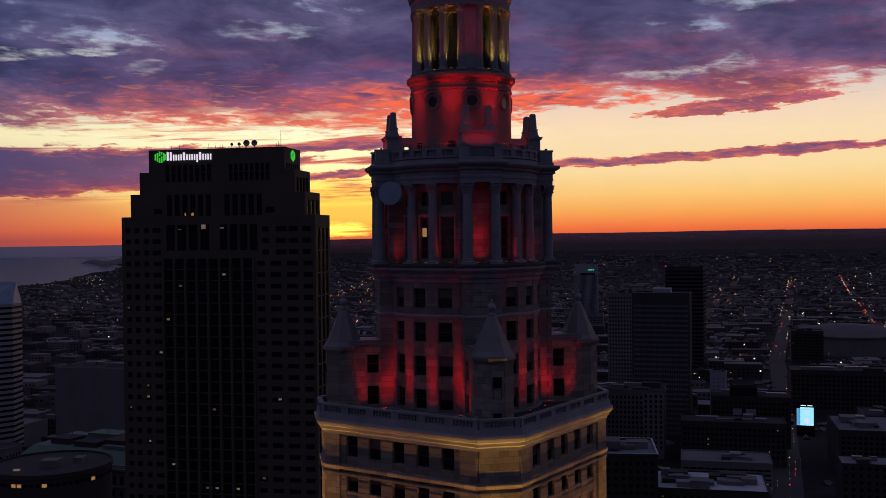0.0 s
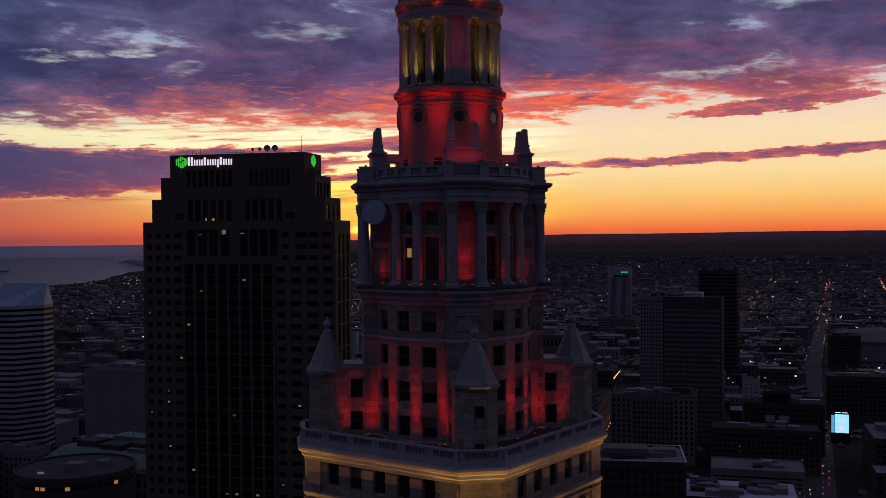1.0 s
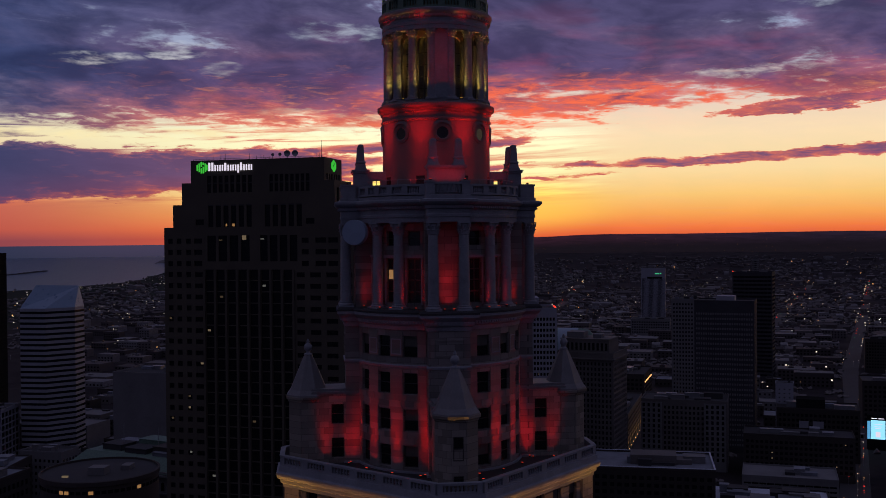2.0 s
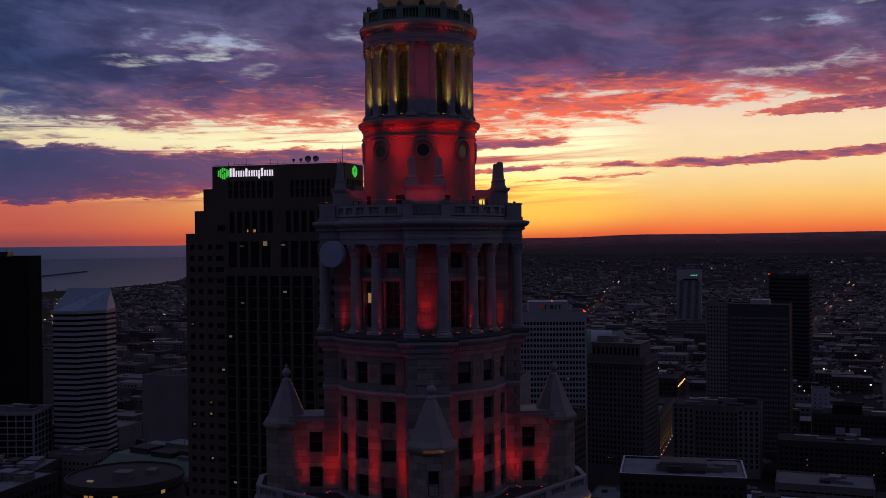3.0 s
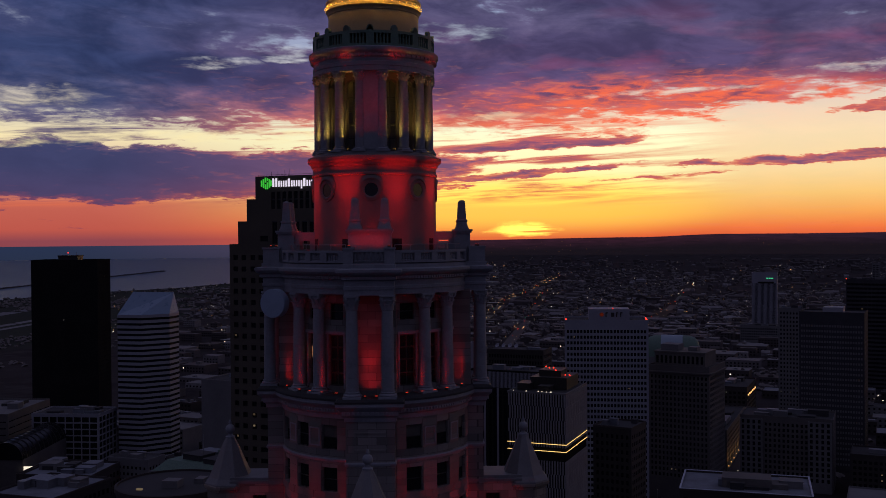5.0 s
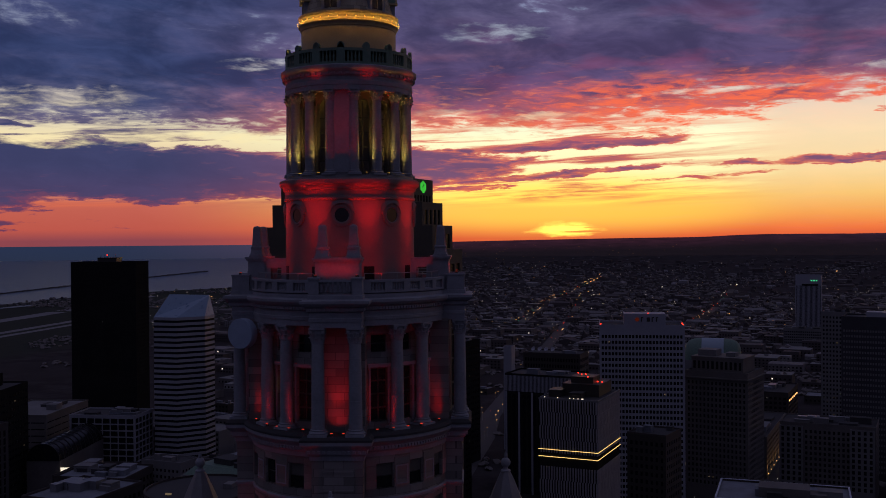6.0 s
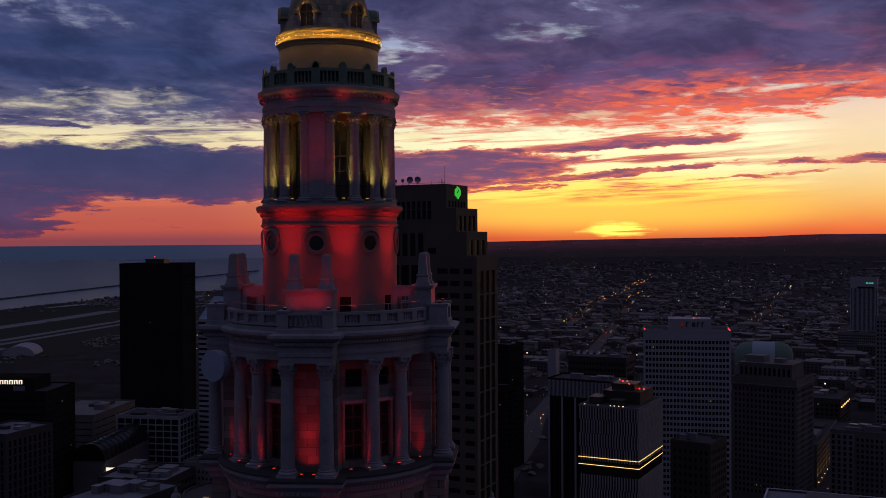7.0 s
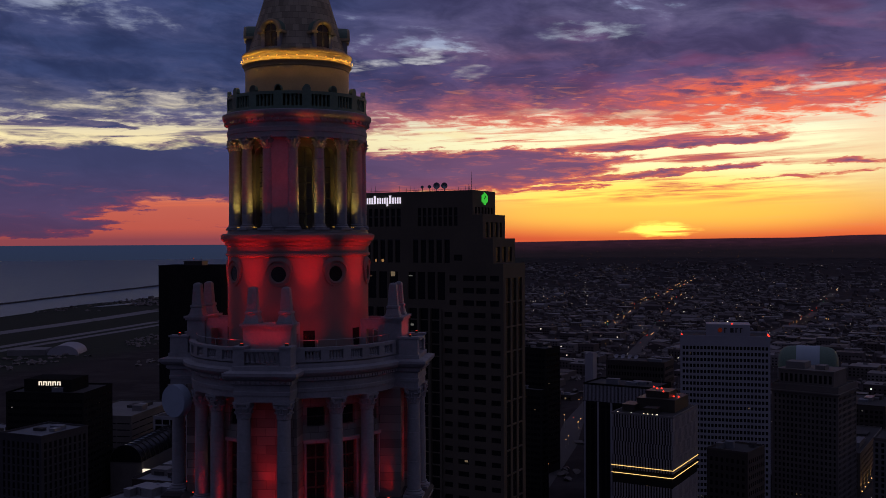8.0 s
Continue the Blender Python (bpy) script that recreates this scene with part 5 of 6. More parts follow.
for wide, up, low in ((0.8, 3.0, 0), (0.8, 3.0, 0), (0.55, 2.1, 0), (0.55, 2.1, 0), (0.55, 2.1, 0), (0.55, 2.1, 0), (0.9, 2.8, 0), (0.6, 2.1, 0), (0.55, 2.1, 0), (0.55, 2.1, 0),
                      (0.55, 2.1, 0), (0.6, 2.1, -0.8), (0.9, 2.8, 0), (0.55, 2.1, 0), (0.55, 2.1, 0), (0.55, 2.1, 0), (0.55, 2.1, 0)):
    part("sign_bar", Form().box(x, x + wide * 0.86, -0.3, -0.1, 192.6 + low, 192.6 + up), SIGN_WHITE, stepped_tower, "glowing white sign bar")
    x += wide + 0.41
luck = random.Random(8)
for x, r in ((7.4, 0.6), (10.2, 1.15), (13.2, 1.1), (4.6, 0.55)):
    ob = part("roof_dish", Form().lathe([(0.02, 0), (r * 0.6, 0.12), (r, 0.45), (r * 0.95, 0.5), (0.3, 0.25)], 18), STEEL, stepped_tower, at=pose(x, 4, 197.9 + r * 0.5, 90, 0, 20))
    part("mount", Form().box(-0.1, 0.1, -1.6 - r * 0.5, 0.1, -0.1, 0.1), STEEL, ob)
for k in range(22):
    x = luck.uniform(-24, 25)
    part("mast", Form().lathe([(0.09, 196.4), (0.05, 196.4 + luck.uniform(0.8, 2.6))], 5, x, luck.uniform(1, 6)), STEEL, stepped_tower)
part("mast", Form().lathe([(0.12, 196.4), (0.05, 203.0)], 6, 22.5, 6), STEEL, stepped_tower)
part("roof_rail", Form().box(-25, 25, 0.4, 0.5, 196.9, 197.0).box(-25, -24.9, 0.4, 0.5, 196.3, 196.9).box(24.9, 25, 0.4, 0.5, 196.3, 196.9), STEEL, stepped_tower)


# ---------- downtown ----------
def beacon(parent, x, y, z, s=0.5, mat=None):
    part("beacon", Form().lathe([(s * 0.5, z), (s * 0.6, z + s * 0.5), (s * 0.3, z + s)], 8, x, y), mat or LAMP_RED, parent)


# white-gridded bank tower with a roof sign
b = office("pale gridded office tower with a roof sign box", (-13.7, 657.0), 3.5, 51.6, 34, 121, 31, 24, PALE, fw=0.68, fh=0.56, low=6, top=4.5, lit=0.004, units=0, most=300)
part("penthouse", Form().box(15, 40.5, 6, 24, 121.4, 128.3), PALE, b)
part("sign_bar", Form().box(29.0, 31.0, 5.7, 5.9, 123.5, 126.2), SASH, b, "dark sign bar")
for x in (25.5, 32.0, 34.6):
    part("sign_bar", Form().box(x, x + 0.7, 5.7, 5.9, 123.4, 126.4).box(x + 0.7, x + 1.5, 5.7, 5.9, 125.7, 126.4), SASH, b, "dark sign bar")
part("sign_emblem", Form().lathe([(1.1, 0), (1.3, 0.1), (1.3, 0.2)], 12), glow("red_emblem", (0.5, 0.06, 0.03), 0.1), b, "dim red round emblem", at=pose(23.2, 5.9, 124.9, 90, 0, 0))
for x, y, z in ((0.8, 0.8, 122), (0.8, 3, 122), (50.8, 0.8, 122), (50.5, 4, 122), (30, 6, 128.4), (50.6, 8, 122.2)):
    beacon(b, x, y, z, 0.7)

# tower with the wavering white fins and two lines of light
wavy = thing("hotel_tower", "dark tower with staggered white fins and two gold light lines", "office tower", pose(-32.2, 504.0, 0, 0, 0, -12))
WW, WD, WH = 28.8, 40.0, 100.0
part("tower_body", Form().box(0.3, WW - 0.3, 0.3, WD - 0.3, 0, WH - 0.5), BLACK, wavy)
FIN = {}
for length, face in ((WW, "f"), (WD, "r")):
    n = 22 if face == "f" else 30
    p = length / n
    rows = [(z, z + 6.2) for z in [WH - 6.4 * (k + 1) for k in range(14)]]
    rest = Form()
    made = 0
    for r, (z0, z1) in enumerate(rows):
        if 71.0 < (z0 + z1) / 2 < 77.4:
            continue
        for i in range(n):
            shift = (0.32 * p if (r % 2) else -0.05 * p) + city_luck.uniform(-0.05, 0.05)
            x = p * (i + 0.5) + shift
            wfin = 0.45 * p
            m = pose(min(max(x, 0.3), length - 0.3), 0, z0) if face == "f" else pose(WW, min(max(x, 0.3), length - 0.3), z0, 0, 0, 90)
            key = (face, "fin")
            if key not in FIN:
                FIN[key] = Form().box(-wfin / 2, wfin / 2, -0.12, 0.32, 0, 6.25).mesh("fin", FINS)
            if made < 150:
                part("fin", FIN[key], None, wavy, at=m)
                made += 1
            else:
                rest.box(-wfin / 2, wfin / 2, -0.12, 0.32, 0, 6.25, m)
    part("fin_rows", rest, FINS, wavy, kind="stuff")
LINE = glow("gold_light_line", (1.0, 0.62, 0.2), 1.3)
for z in (72.4, 75.8):
    part("light_line", Form().box(-0.2, WW + 0.2, -0.22, -0.02, z, z + 0.24).box(WW + 0.02, WW + 0.22, -0.02, WD, z, z + 0.24), LINE, wavy, "glowing gold line of light")
part("parapet", Form().box(-0.15, WW + 0.15, -0.15, 0.3, WH - 0.6, WH + 0.3).box(WW - 0.3, WW + 0.15, 0.3, WD, WH - 0.6, WH + 0.3).box(-0.15, 0.3, 0.3, WD, WH - 0.6, WH + 0.3), CONCRETE, wavy)
part("roof", Form().box(0.3, WW - 0.3, 0.3, WD - 0.3, WH - 0.5, WH - 0.1), TAR, wavy)
for x0, x1, y0, y1, z in ((8, 26, 12, 34, 5.5), (11, 22, 16, 28, 8.5), (3, 9, 6, 16, 3.0), (14, 20, 4, 10, 2.4)):
    g = Form().box(x0, x1, y0, y1, WH, WH + z)
    g.box(x0 - 0.2, x1 + 0.2, y0 - 0.2, y1 + 0.2, WH + z, WH + z + 0.3)
    part("roof_unit", g, SASH, wavy)
luck = random.Random(3)
for k in range(9):
    beacon(wavy, luck.uniform(11, 25), luck.uniform(14, 30), WH + (8.8 if k < 4 else 5.8), 0.6)
for k in range(7):
    beacon(wavy, luck.uniform(1, 28), 0.8, WH + 0.3, 0.45, LAMP_WHITE)
for k in range(4):
    part("mast", Form().lathe([(0.12, WH + 5), (0.05, WH + 5 + luck.uniform(5, 9))], 5, luck.uniform(9, 24), luck.uniform(14, 30)), STEEL, wavy)

# old stone block with a two-step crown
b = office("sooty stone office block with a stepped crown", (38.7, 709.7), -20, 41, 38, 87.5, 19, 15, DARK_STONE, fw=0.5, fh=0.6, low=14, top=5, lit=0.004, units=2)
part("crown", Form().box(3, 37, 4, 30, 87.5, 96.5).box(2.6, 37.4, 3.6, 30.4, 96.5, 97.4), DARK_STONE, b)
for i in range(11):
    part("crown_window", Form().box(4.2 + 3 * i, 5.8 + 3 * i, 3.9, 4.05, 89.5, 94.5), GLASS_FAR, b)
part("cornice", Form().box(-1.2, 42.2, -1.2, 39, 83.6, 84.4).box(-0.6, 41.6, -0.6, 38.6, 83.0, 83.6), DARK_STONE, b)
part("roof_unit", Form().box(6, 18, 8, 20, 97.4, 101.5).box(24, 30, 10, 18, 97.4, 100), CONCRETE, b)

# dark slab with a bright penthouse
b = office("dark office slab with small recessed windows", (150.8, 806.0), -17, 45, 30, 116.4, 27, 24, SLAB, glass=CONCRETE, fw=0.62, fh=0.42, low=4, top=7.5, inset=0.12, lit=0.004, units=0, lit_mat=LIT_WARM)
part("penthouse", Form().box(16, 30, 5, 20, 116.4, 120.5), PALE, b)
# the farther dark tower
b = office("black glass office tower with faint floor lines", (262.6, 1191.4), -20, 44, 30, 124.4, 26, 10, SLAB, fw=0.96, fh=0.5, lit=0.003, units=2, most=120)
beacon(b, 0.5, 0.5, 125.4, 1.0)
# the campus tower and its podium
b = office("grey ribbed campus tower with a green sign", (235.8, 1806.0), -10, 41, 30, 109.5, 1, 20, PALE, fw=0.45, fh=0.94, low=8, top=14, lit=0.0, units=0)
for k in range(3):
    part("sign_bar", Form().box(24 + 4.0 * k, 26.6 + 4.0 * k, -0.5, -0.1, 100.3, 102.3), LAMP_GREEN, b, "glowing green sign bar")
part("dark_band", Form().box(10, 36, -0.3, 0.1, 92.5, 95.5), BLACK, b)
office("low wide podium building beside the campus tower", (206.0, 1709.0), -11, 64, 40, 28.5, 5, 22, CONCRETE, lit=0.01, most=60)
office("pale old hotel tower with paired windows", (168.9, 1036.3), -17, 25.6, 22, 103.4, 24, 8, CONCRETE, fw=0.5, fh=0.5, lit=0.05, most=120, name="hotel_tower")

# tapering block, lower middle
office("dark brown office block with a flat penthouse roof", (5.9, 582.6), -20, 22, 24, 69.5, 15, 7, BRICK, fw=0.5, fh=0.55, lit=0.004, units=3)
b = office("white striped office block with dark ribbons", (-82.9, 718.0), -14, 51, 30, 81.5, 1, 13, BLACK, glass=GLASS_FAR, fw=0.7, fh=0.96, low=3, top=12, lit=0.0, units=4)
for i in range(52):
    part("fin", Form().box(0.15 + 0.98 * i, 0.62 + 0.98 * i, -0.3, 0.05, 70.3, 81.2), PALE, b)
for i in range(6):
    part("fin", Form().box(0.3 + 9.6 * i, 1.6 + 9.6 * i, -0.4, 0.05, 0, 70.0), PALE, b)
office("narrow white stair tower above dark roofs", (-106.2, 856.1), -10, 7, 9, 85.2, 1, 1, PALE, fw=0.2, fh=0.02, lit=0, units=0, name="stair_tower")
b = office("long low dark block with roof dishes", (-99.0, 922.0), -10, 52, 30, 73, 12, 20, BRICK, lit=0.006, most=200, units=2)
for k in range(4):
    ob = part("roof_dish", Form().lathe([(0.1, 0), (1.6, 0.5), (2.1, 1.1), (2.0, 1.15), (0.3, 0.4)], 16), PALE, b, "pale roof dish", at=pose(8 + 6 * k, 6, 76.2, 55, 0, -20))
    part("mount", Form().box(-0.2, 0.2, -0.2, 0.2, -2.4, 0.1), STEEL, ob)
b = office("dark glass office block with red roof edge glow", (-142.9, 797.5), -18, 19, 22, 95.3, 20, 6, BLACK, fw=0.9, fh=0.5, lit=0.006, units=3, most=120)
office("dark office block behind the granite skyscraper", (-126.0, 690.0), -14, 22, 10, 80, 18, 8, BLACK, fw=0.85, fh=0.5, lit=0.01, units=2, most=120)

# old department store blocks on the right
b = office("old stone commercial block with paired windows", (101.6, 745.6), -13.5, 60.5, 34, 49.2, 11, 20, DARK_STONE, fw=0.5, fh=0.58, low=6, top=3, lit=0.004, units=9)
for x0, x1 in ((0, 16), (44.5, 60.5)):
    part("bay_front", Form().box(x0, x1 - 1.0, -1.6, -1.2, 0, 48).box(x0, x0 + 1, -1.2, 0.0, 0, 48).box(x1 - 2, x1 - 1, -1.2, 0, 0, 48), CONCRETE, b)
    for i in range(4):
        for j in range(11):
            part("window", pane_mesh(1.7, 2.4, GLASS_FAR), None, b, at=pose(x0 + 2.2 + 3.6 * i, -1.66, 7.2 + 3.75 * j))
b = office("dark blank-walled block with two white panels", (205.0, 773.0), -15, 58, 34, 38.5, 8, 18, BRICK, lit=0.012, units=7)
part("white_panel", Form().box(16, 22.5, -0.5, -0.1, 8, 30), PALE, b)
part("white_panel", Form().box(25.5, 33, -0.5, -0.1, 8, 30), PALE, b)
part("roof_block", Form().box(14, 34, 0.5, 16, 38.5, 46), BLACK, b)
b = office("small white stair tower on a roof", (210.0, 795.0), -15, 13, 12, 53.5, 10, 3, PALE, fw=0.3, fh=0.3, low=20, lit=0.02, units=1, name="stair_tower")
b = office("low block with bright flat roof and plant", (113.0, 552.0), -13, 62, 44, 24.0, 5, 16, BRICK, lit=0.02, units=14, roof=BRIGHT_ROOF)
b = office("dark block with white parapet roof and penthouse", (50.1, 539.2), -7, 63, 42, 46.5, 10, 16, BRICK, lit=0.01, units=5, roof=MEMBRANE)
part("penthouse", Form().box(20, 44, 12, 26, 46.5, 51.5).box(44, 52, 14, 24, 46.5, 49), DARK_STONE, b)
part("white_coping", Form().rim(-0.3, 63.3, -0.3, 42.3, 0.9, 47.5, 47.75), BRIGHT_ROOF, b)
office("low garage with long open decks", (150.0, 640.0), -14, 56, 34, 19, 4, 12, CONCRETE, fw=0.9, fh=0.4, lit=0.03, units=4, roof=CONCRETE, name="parking_garage", category="garage")
office("long dark department store block", (168.0, 716.0), -14, 72, 30, 30.0, 6, 22, BRICK, lit=0.03, units=6, lit_mat=LIT)
office("dark square office block near the avenue", (434.0, 1257.0), -16, 38, 30, 40.5, 9, 12, BRICK, lit=0.02, units=4)
office("long dark warehouse block by the avenue", (312.0, 905.0), -14, 92, 40, 39.5, 8, 24, BRICK, lit=0.004, units=5)
office("dark corner block with pale roof by the avenue", (262.0, 668.0), -14, 44, 60, 31.5, 7, 12, BRICK, lit=0.006, units=6, roof=MEMBRANE)
office("dark end block by the avenue", (318.0, 760.0), -14, 60, 40, 24, 5, 16, DARK_STONE, lit=0.01, units=5)
office("far slim apartment tower", (533.5, 2262.0), -13, 15.5, 15, 113.6, 24, 5, CONCRETE, lit=0.01, most=60, units=1, name="apartment_tower")

# broad arena roof
arena = thing("arena", "broad low arena with a grey curved roof", "arena", pose(556, 1385, 0, 0, 0, -15))
part("wall", Form().lathe([(74, 0), (74, 24)], 40), CONCRETE, arena)
part("roof", Form().lathe([(76, 24), (76, 26), (60, 31), (35, 35.5), (10, 37.5)], 40), DARK_STONE, arena, smooth=True)

# glowing billboard on a corner
bill = thing("billboard", "bright blue-white lit screen wrapped round a corner", "billboard", pose(284.0, 811.0, 0, 0, 0, -20))
part("tower_frame", Form().box(-0.2, 13.6, 0.3, 8, 0, 27), BLACK, bill)
SCREEN = glow("screen_blue", (0.30, 0.72, 1.0), 1.15)
part("screen", Form().box(2.6, 12.9, 0.0, 0.3, 8.6, 23.2), SCREEN, bill, "glowing pale blue screen")
part("screen", Form().box(0.0, 2.3, 0.0, 0.3, 8.6, 22.4), glow("screen_dim", (0.12, 0.42, 0.75), 0.8), bill, "dimmer blue side screen")
for x0, x1, z0, z1 in ((5.2, 10.2, 18.0, 18.5), (5.8, 9.6, 16.8, 17.2), (6.0, 9.4, 10.2, 14.2), (4.5, 11, 20.0, 20.3)):
    part("screen_bar", Form().box(x0, x1, -0.1, 0.0, z0, z1), SIGN_WHITE, bill, "white bar on the screen")
part("sign_bar", Form().box(3, 7, 0.0, 0.28, 24.3, 24.9), SIGN_WHITE, bill, "glowing white sign bar")
part("sign_bar", Form().box(8, 12, 0.0, 0.28, 24.3, 24.9), SIGN_WHITE, bill, "glowing white sign bar")
bridge = thing("footbridge", "enclosed footbridge across the avenue beside the screen", "bridge", pose(257.0, 822.0, 0, 0, 0, -20))
part("deck", Form().box(0, 27, 0, 4, 7.5, 8.2).box(0, 27, 0, 4, 11.2, 11.8), PALE, bridge)
for i in range(13):
    part("post", Form().box(0.4 + 2.15 * i, 0.7 + 2.15 * i, 0.1, 0.4, 8.2, 11.2), STEEL, bridge)
part("glazing", Form().box(0.2, 26.8, 0.5, 3.6, 8.2, 11.2), GLASS_FAR, bridge)
part("pier", Form().box(12.6, 14.2, 1, 3, 0, 7.5), CONCRETE, bridge)

# sports hall with an arched membrane
hall = thing("sports_hall", "arched sports hall with a pale membrane roof", "hall", pose(47.5, 1386.0, 0, 0, 0, -4))
arcs = [radians(180 * k / 16) for k in range(17)]
g = Form()
g.loft([[(x, 20 - 20 * math.cos(u), 14 + 28 * math.sin(u)) for u in arcs] for x in (22, 50)])
part("membrane_roof", g, material("tent_membrane", (0.27, 0.35, 0.42), 0.5, vary=0.1, scale=0.02, grain=0.1), hall, smooth=True)
for x0, x1 in ((0, 22), (72, 50)):
    g = Form()
    g.loft([[(x0 + (x1 - x0) * q, 20 - 20 * k * math.cos(u), 14 + 28 * k * math.sin(u)) for u in arcs] for q, k in ((0, 0.5), (0.1, 0.72), (0.28, 0.88), (0.55, 0.96), (1, 0.985))])
    part("end_vault", g, COPPER, hall, smooth=True)
part("base", Form().box(0, 72, 0, 40, 0, 14), CONCRETE, hall)

# ---------- the lake side ----------
# tower with the slanting glass roof
occ = thing("office_tower", "pale banded office tower with a slanted wedge roof", "office tower", pose(0, 0, 0))
P = [(-342.0, 704.3), (-322.9, 702.9), (-307.8, 718.1), (-307.3, 733.0), (-321, 752), (-347, 744)]
part("tower_core", Form().prism([(x * 0.996 + -328 * 0.004, y * 0.996 + 722 * 0.004) for x, y in P], 0, 119.5), GLASS_FAR, occ)
for k in range(31):
    z = 119.6 - 3.85 * (k + 1)
    part("band", Form().prism(P, z + 1.7, z + 3.85), PALE, occ)
ridge_l, ridge_r = (-338.5, 722.0, 135.6), (-311.2, 733.0, 134.6)
g = Form()
E = [(x, y, 119.62) for x, y in P]
g.face(E[0], E[1], ridge_r, ridge_l), g.face(E[1], E[2], ridge_r), g.face(E[2], E[3], ridge_r), g.face(E[3], E[4], ridge_r), g.face(E[4], E[5], ridge_l, ridge_r), g.face(E[5], E[0], ridge_l)
part("wedge_roof", g, material("roof_glazing", (0.17, 0.26, 0.37), 0.3, vary=0.12, scale=0.05, grain=0.3, bump=0.0), occ, "slanted blue-grey glazed wedge roof")

# black tower
b = office("plain black curtain-wall skyscraper", (-489.1, 826.9), 10.6, 58.2, 34.5, 156.5, 38, 24, BLACK, glass=BLACK, fw=0.75, fh=0.6, low=5, top=9, inset=0.2, lit=0.002, units=0, name="office_skyscraper", category="skyscraper")
part("penthouse", Form().box(21, 38, 8, 22, 156.5, 160.5).box(20.5, 38.5, 7.5, 22.5, 160.5, 161.2), SASH, b)
luck = random.Random(6)
for k in range(10):
    part("mast", Form().lathe([(0.15, 161), (0.06, 161 + luck.uniform(1.5, 4))], 5, luck.uniform(21, 38), luck.uniform(8, 22)), STEEL, b)
beacon(b, 29, 10, 163, 0.9)

# gridded block in front of it
b = office("grey office block with a bold white window grid", (-394.6, 677.2), 4.5, 50.0, 31.0, 50.0, 9, 8, PALE, glass=GLASS_FAR, fw=0.9, fh=0.82, low=8, top=1.2, inset=0.8, lit=0.004, units=10)
office("low grey wing with punched windows", (-264.5, 547.3), -10, 27, 16, 51.0, 12, 9, CONCRETE, fw=0.5, fh=0.45, lit=0.01, units=3)

# courthouse with arcaded attic and green roof
b = office("classical stone court building with arched attic windows", (-206.0, 482.0), -22, 70, 40, 60.0, 8, 15, CONCRETE, fw=0.4, fh=0.5, low=6, top=9.5, lit=0.012, units=0, name="court_building", category="public building", lit_mat=LIT_WARM)
for i in range(16):
    x = 3.2 + 4.25 * i
    arcs2 = [radians(180 * k / 8) for k in range(9)]
    g = Form()
    g.loft([[(x + 0.95 * math.cos(u), y, 55.3 + 0.95 * math.sin(u)) for u in arcs2] + [(x - 0.95, y, 52.3), (x + 0.95, y, 52.3)] for y in (-0.06, 0.1)])
    part("arched_window", g, GLASS_FAR, b)
part("cornice", Form().box(-1.2, 71.2, -1.2, 41.2, 58.6, 59.6).box(-0.7, 70.7, -0.7, 40.7, 50.6, 51.3), CONCRETE, b)
g = Form()
g.loft([[(-0.4, -0.4, 60.0), (70.4, -0.4, 60.0), (70.4, 40.4, 60.0), (-0.4, 40.4, 60.0)], [(5.5, 6, 66.0), (64.5, 6, 66.0), (64.5, 34, 66.0), (5.5, 34, 66.0)]])
part("copper_roof", g, COPPER, b, "green copper hipped roof")
for x0, x1, y0, y1, z, mt in ((12, 24, 10, 20, 2.6, TAR), (28, 41, 8, 18, 2.2, TAR), (44, 56, 10, 22, 3.6, BRICK), (46, 62, 7, 10, 1.6, MEMBRANE), (10, 22, 22, 30, 1.8, MEMBRANE), (26, 44, 20, 30, 4.0, COPPER)):
    part("roof_unit", Form().box(x0, x1, y0, y1, 66, 66 + z).box(x0 - 0.3, x1 + 0.3, y0 - 0.3, y1 + 0.3, 66 + z, 66.25 + z), mt, b)
for x in (20, 42):
    part("mast", Form().lathe([(0.2, 66), (0.08, 78)], 5, x, 16), STEEL, b)

# round low building
rnd = thing("round_building", "low round dark building with a flat roof", "office building", pose(-166, 424, 0))
part("wall", Form().lathe([(24, 0), (24, 68.5), (24.6, 68.8), (24.6, 70.6), (23.6, 70.8), (23.6, 69.8)], 48), BRICK, rnd)
part("roof", Form().lathe([(23.6, 69.6), (23.6, 69.9)], 48), TAR, rnd)
for k in range(30):
    a = -160 + 360 / 60 * k
    part("window", pane_mesh(1.9, 1.4, LIT_WARM if k in (9, 10, 14, 22) else GLASS_FAR), None, rnd, at=spin(a, 24.03, 0, 65.6))
part("roof_unit", Form().box(-2, 5, -8, -2, 69.9, 73), CONCRETE, rnd)
part("roof_unit", Form().box(8, 12, 2, 8, 69.9, 71.8), CONCRETE, rnd)
part("skylight", Form().box(-11, -8.6, -13, -11.8, 69.95, 70.6), LIT, rnd)

office("large windowless pale block behind the court", (-240.0, 620.0), -12, 52, 34, 85.0, 1, 1, CONCRETE, fw=0.02, fh=0.02, lit=0, units=4, name="archive_block")
office("low brown block with louvred roof", (-250.0, 700.0), -12, 66, 30, 60, 12, 16, BRICK, lit=0.01, units=7, roof=MEMBRANE, most=120)

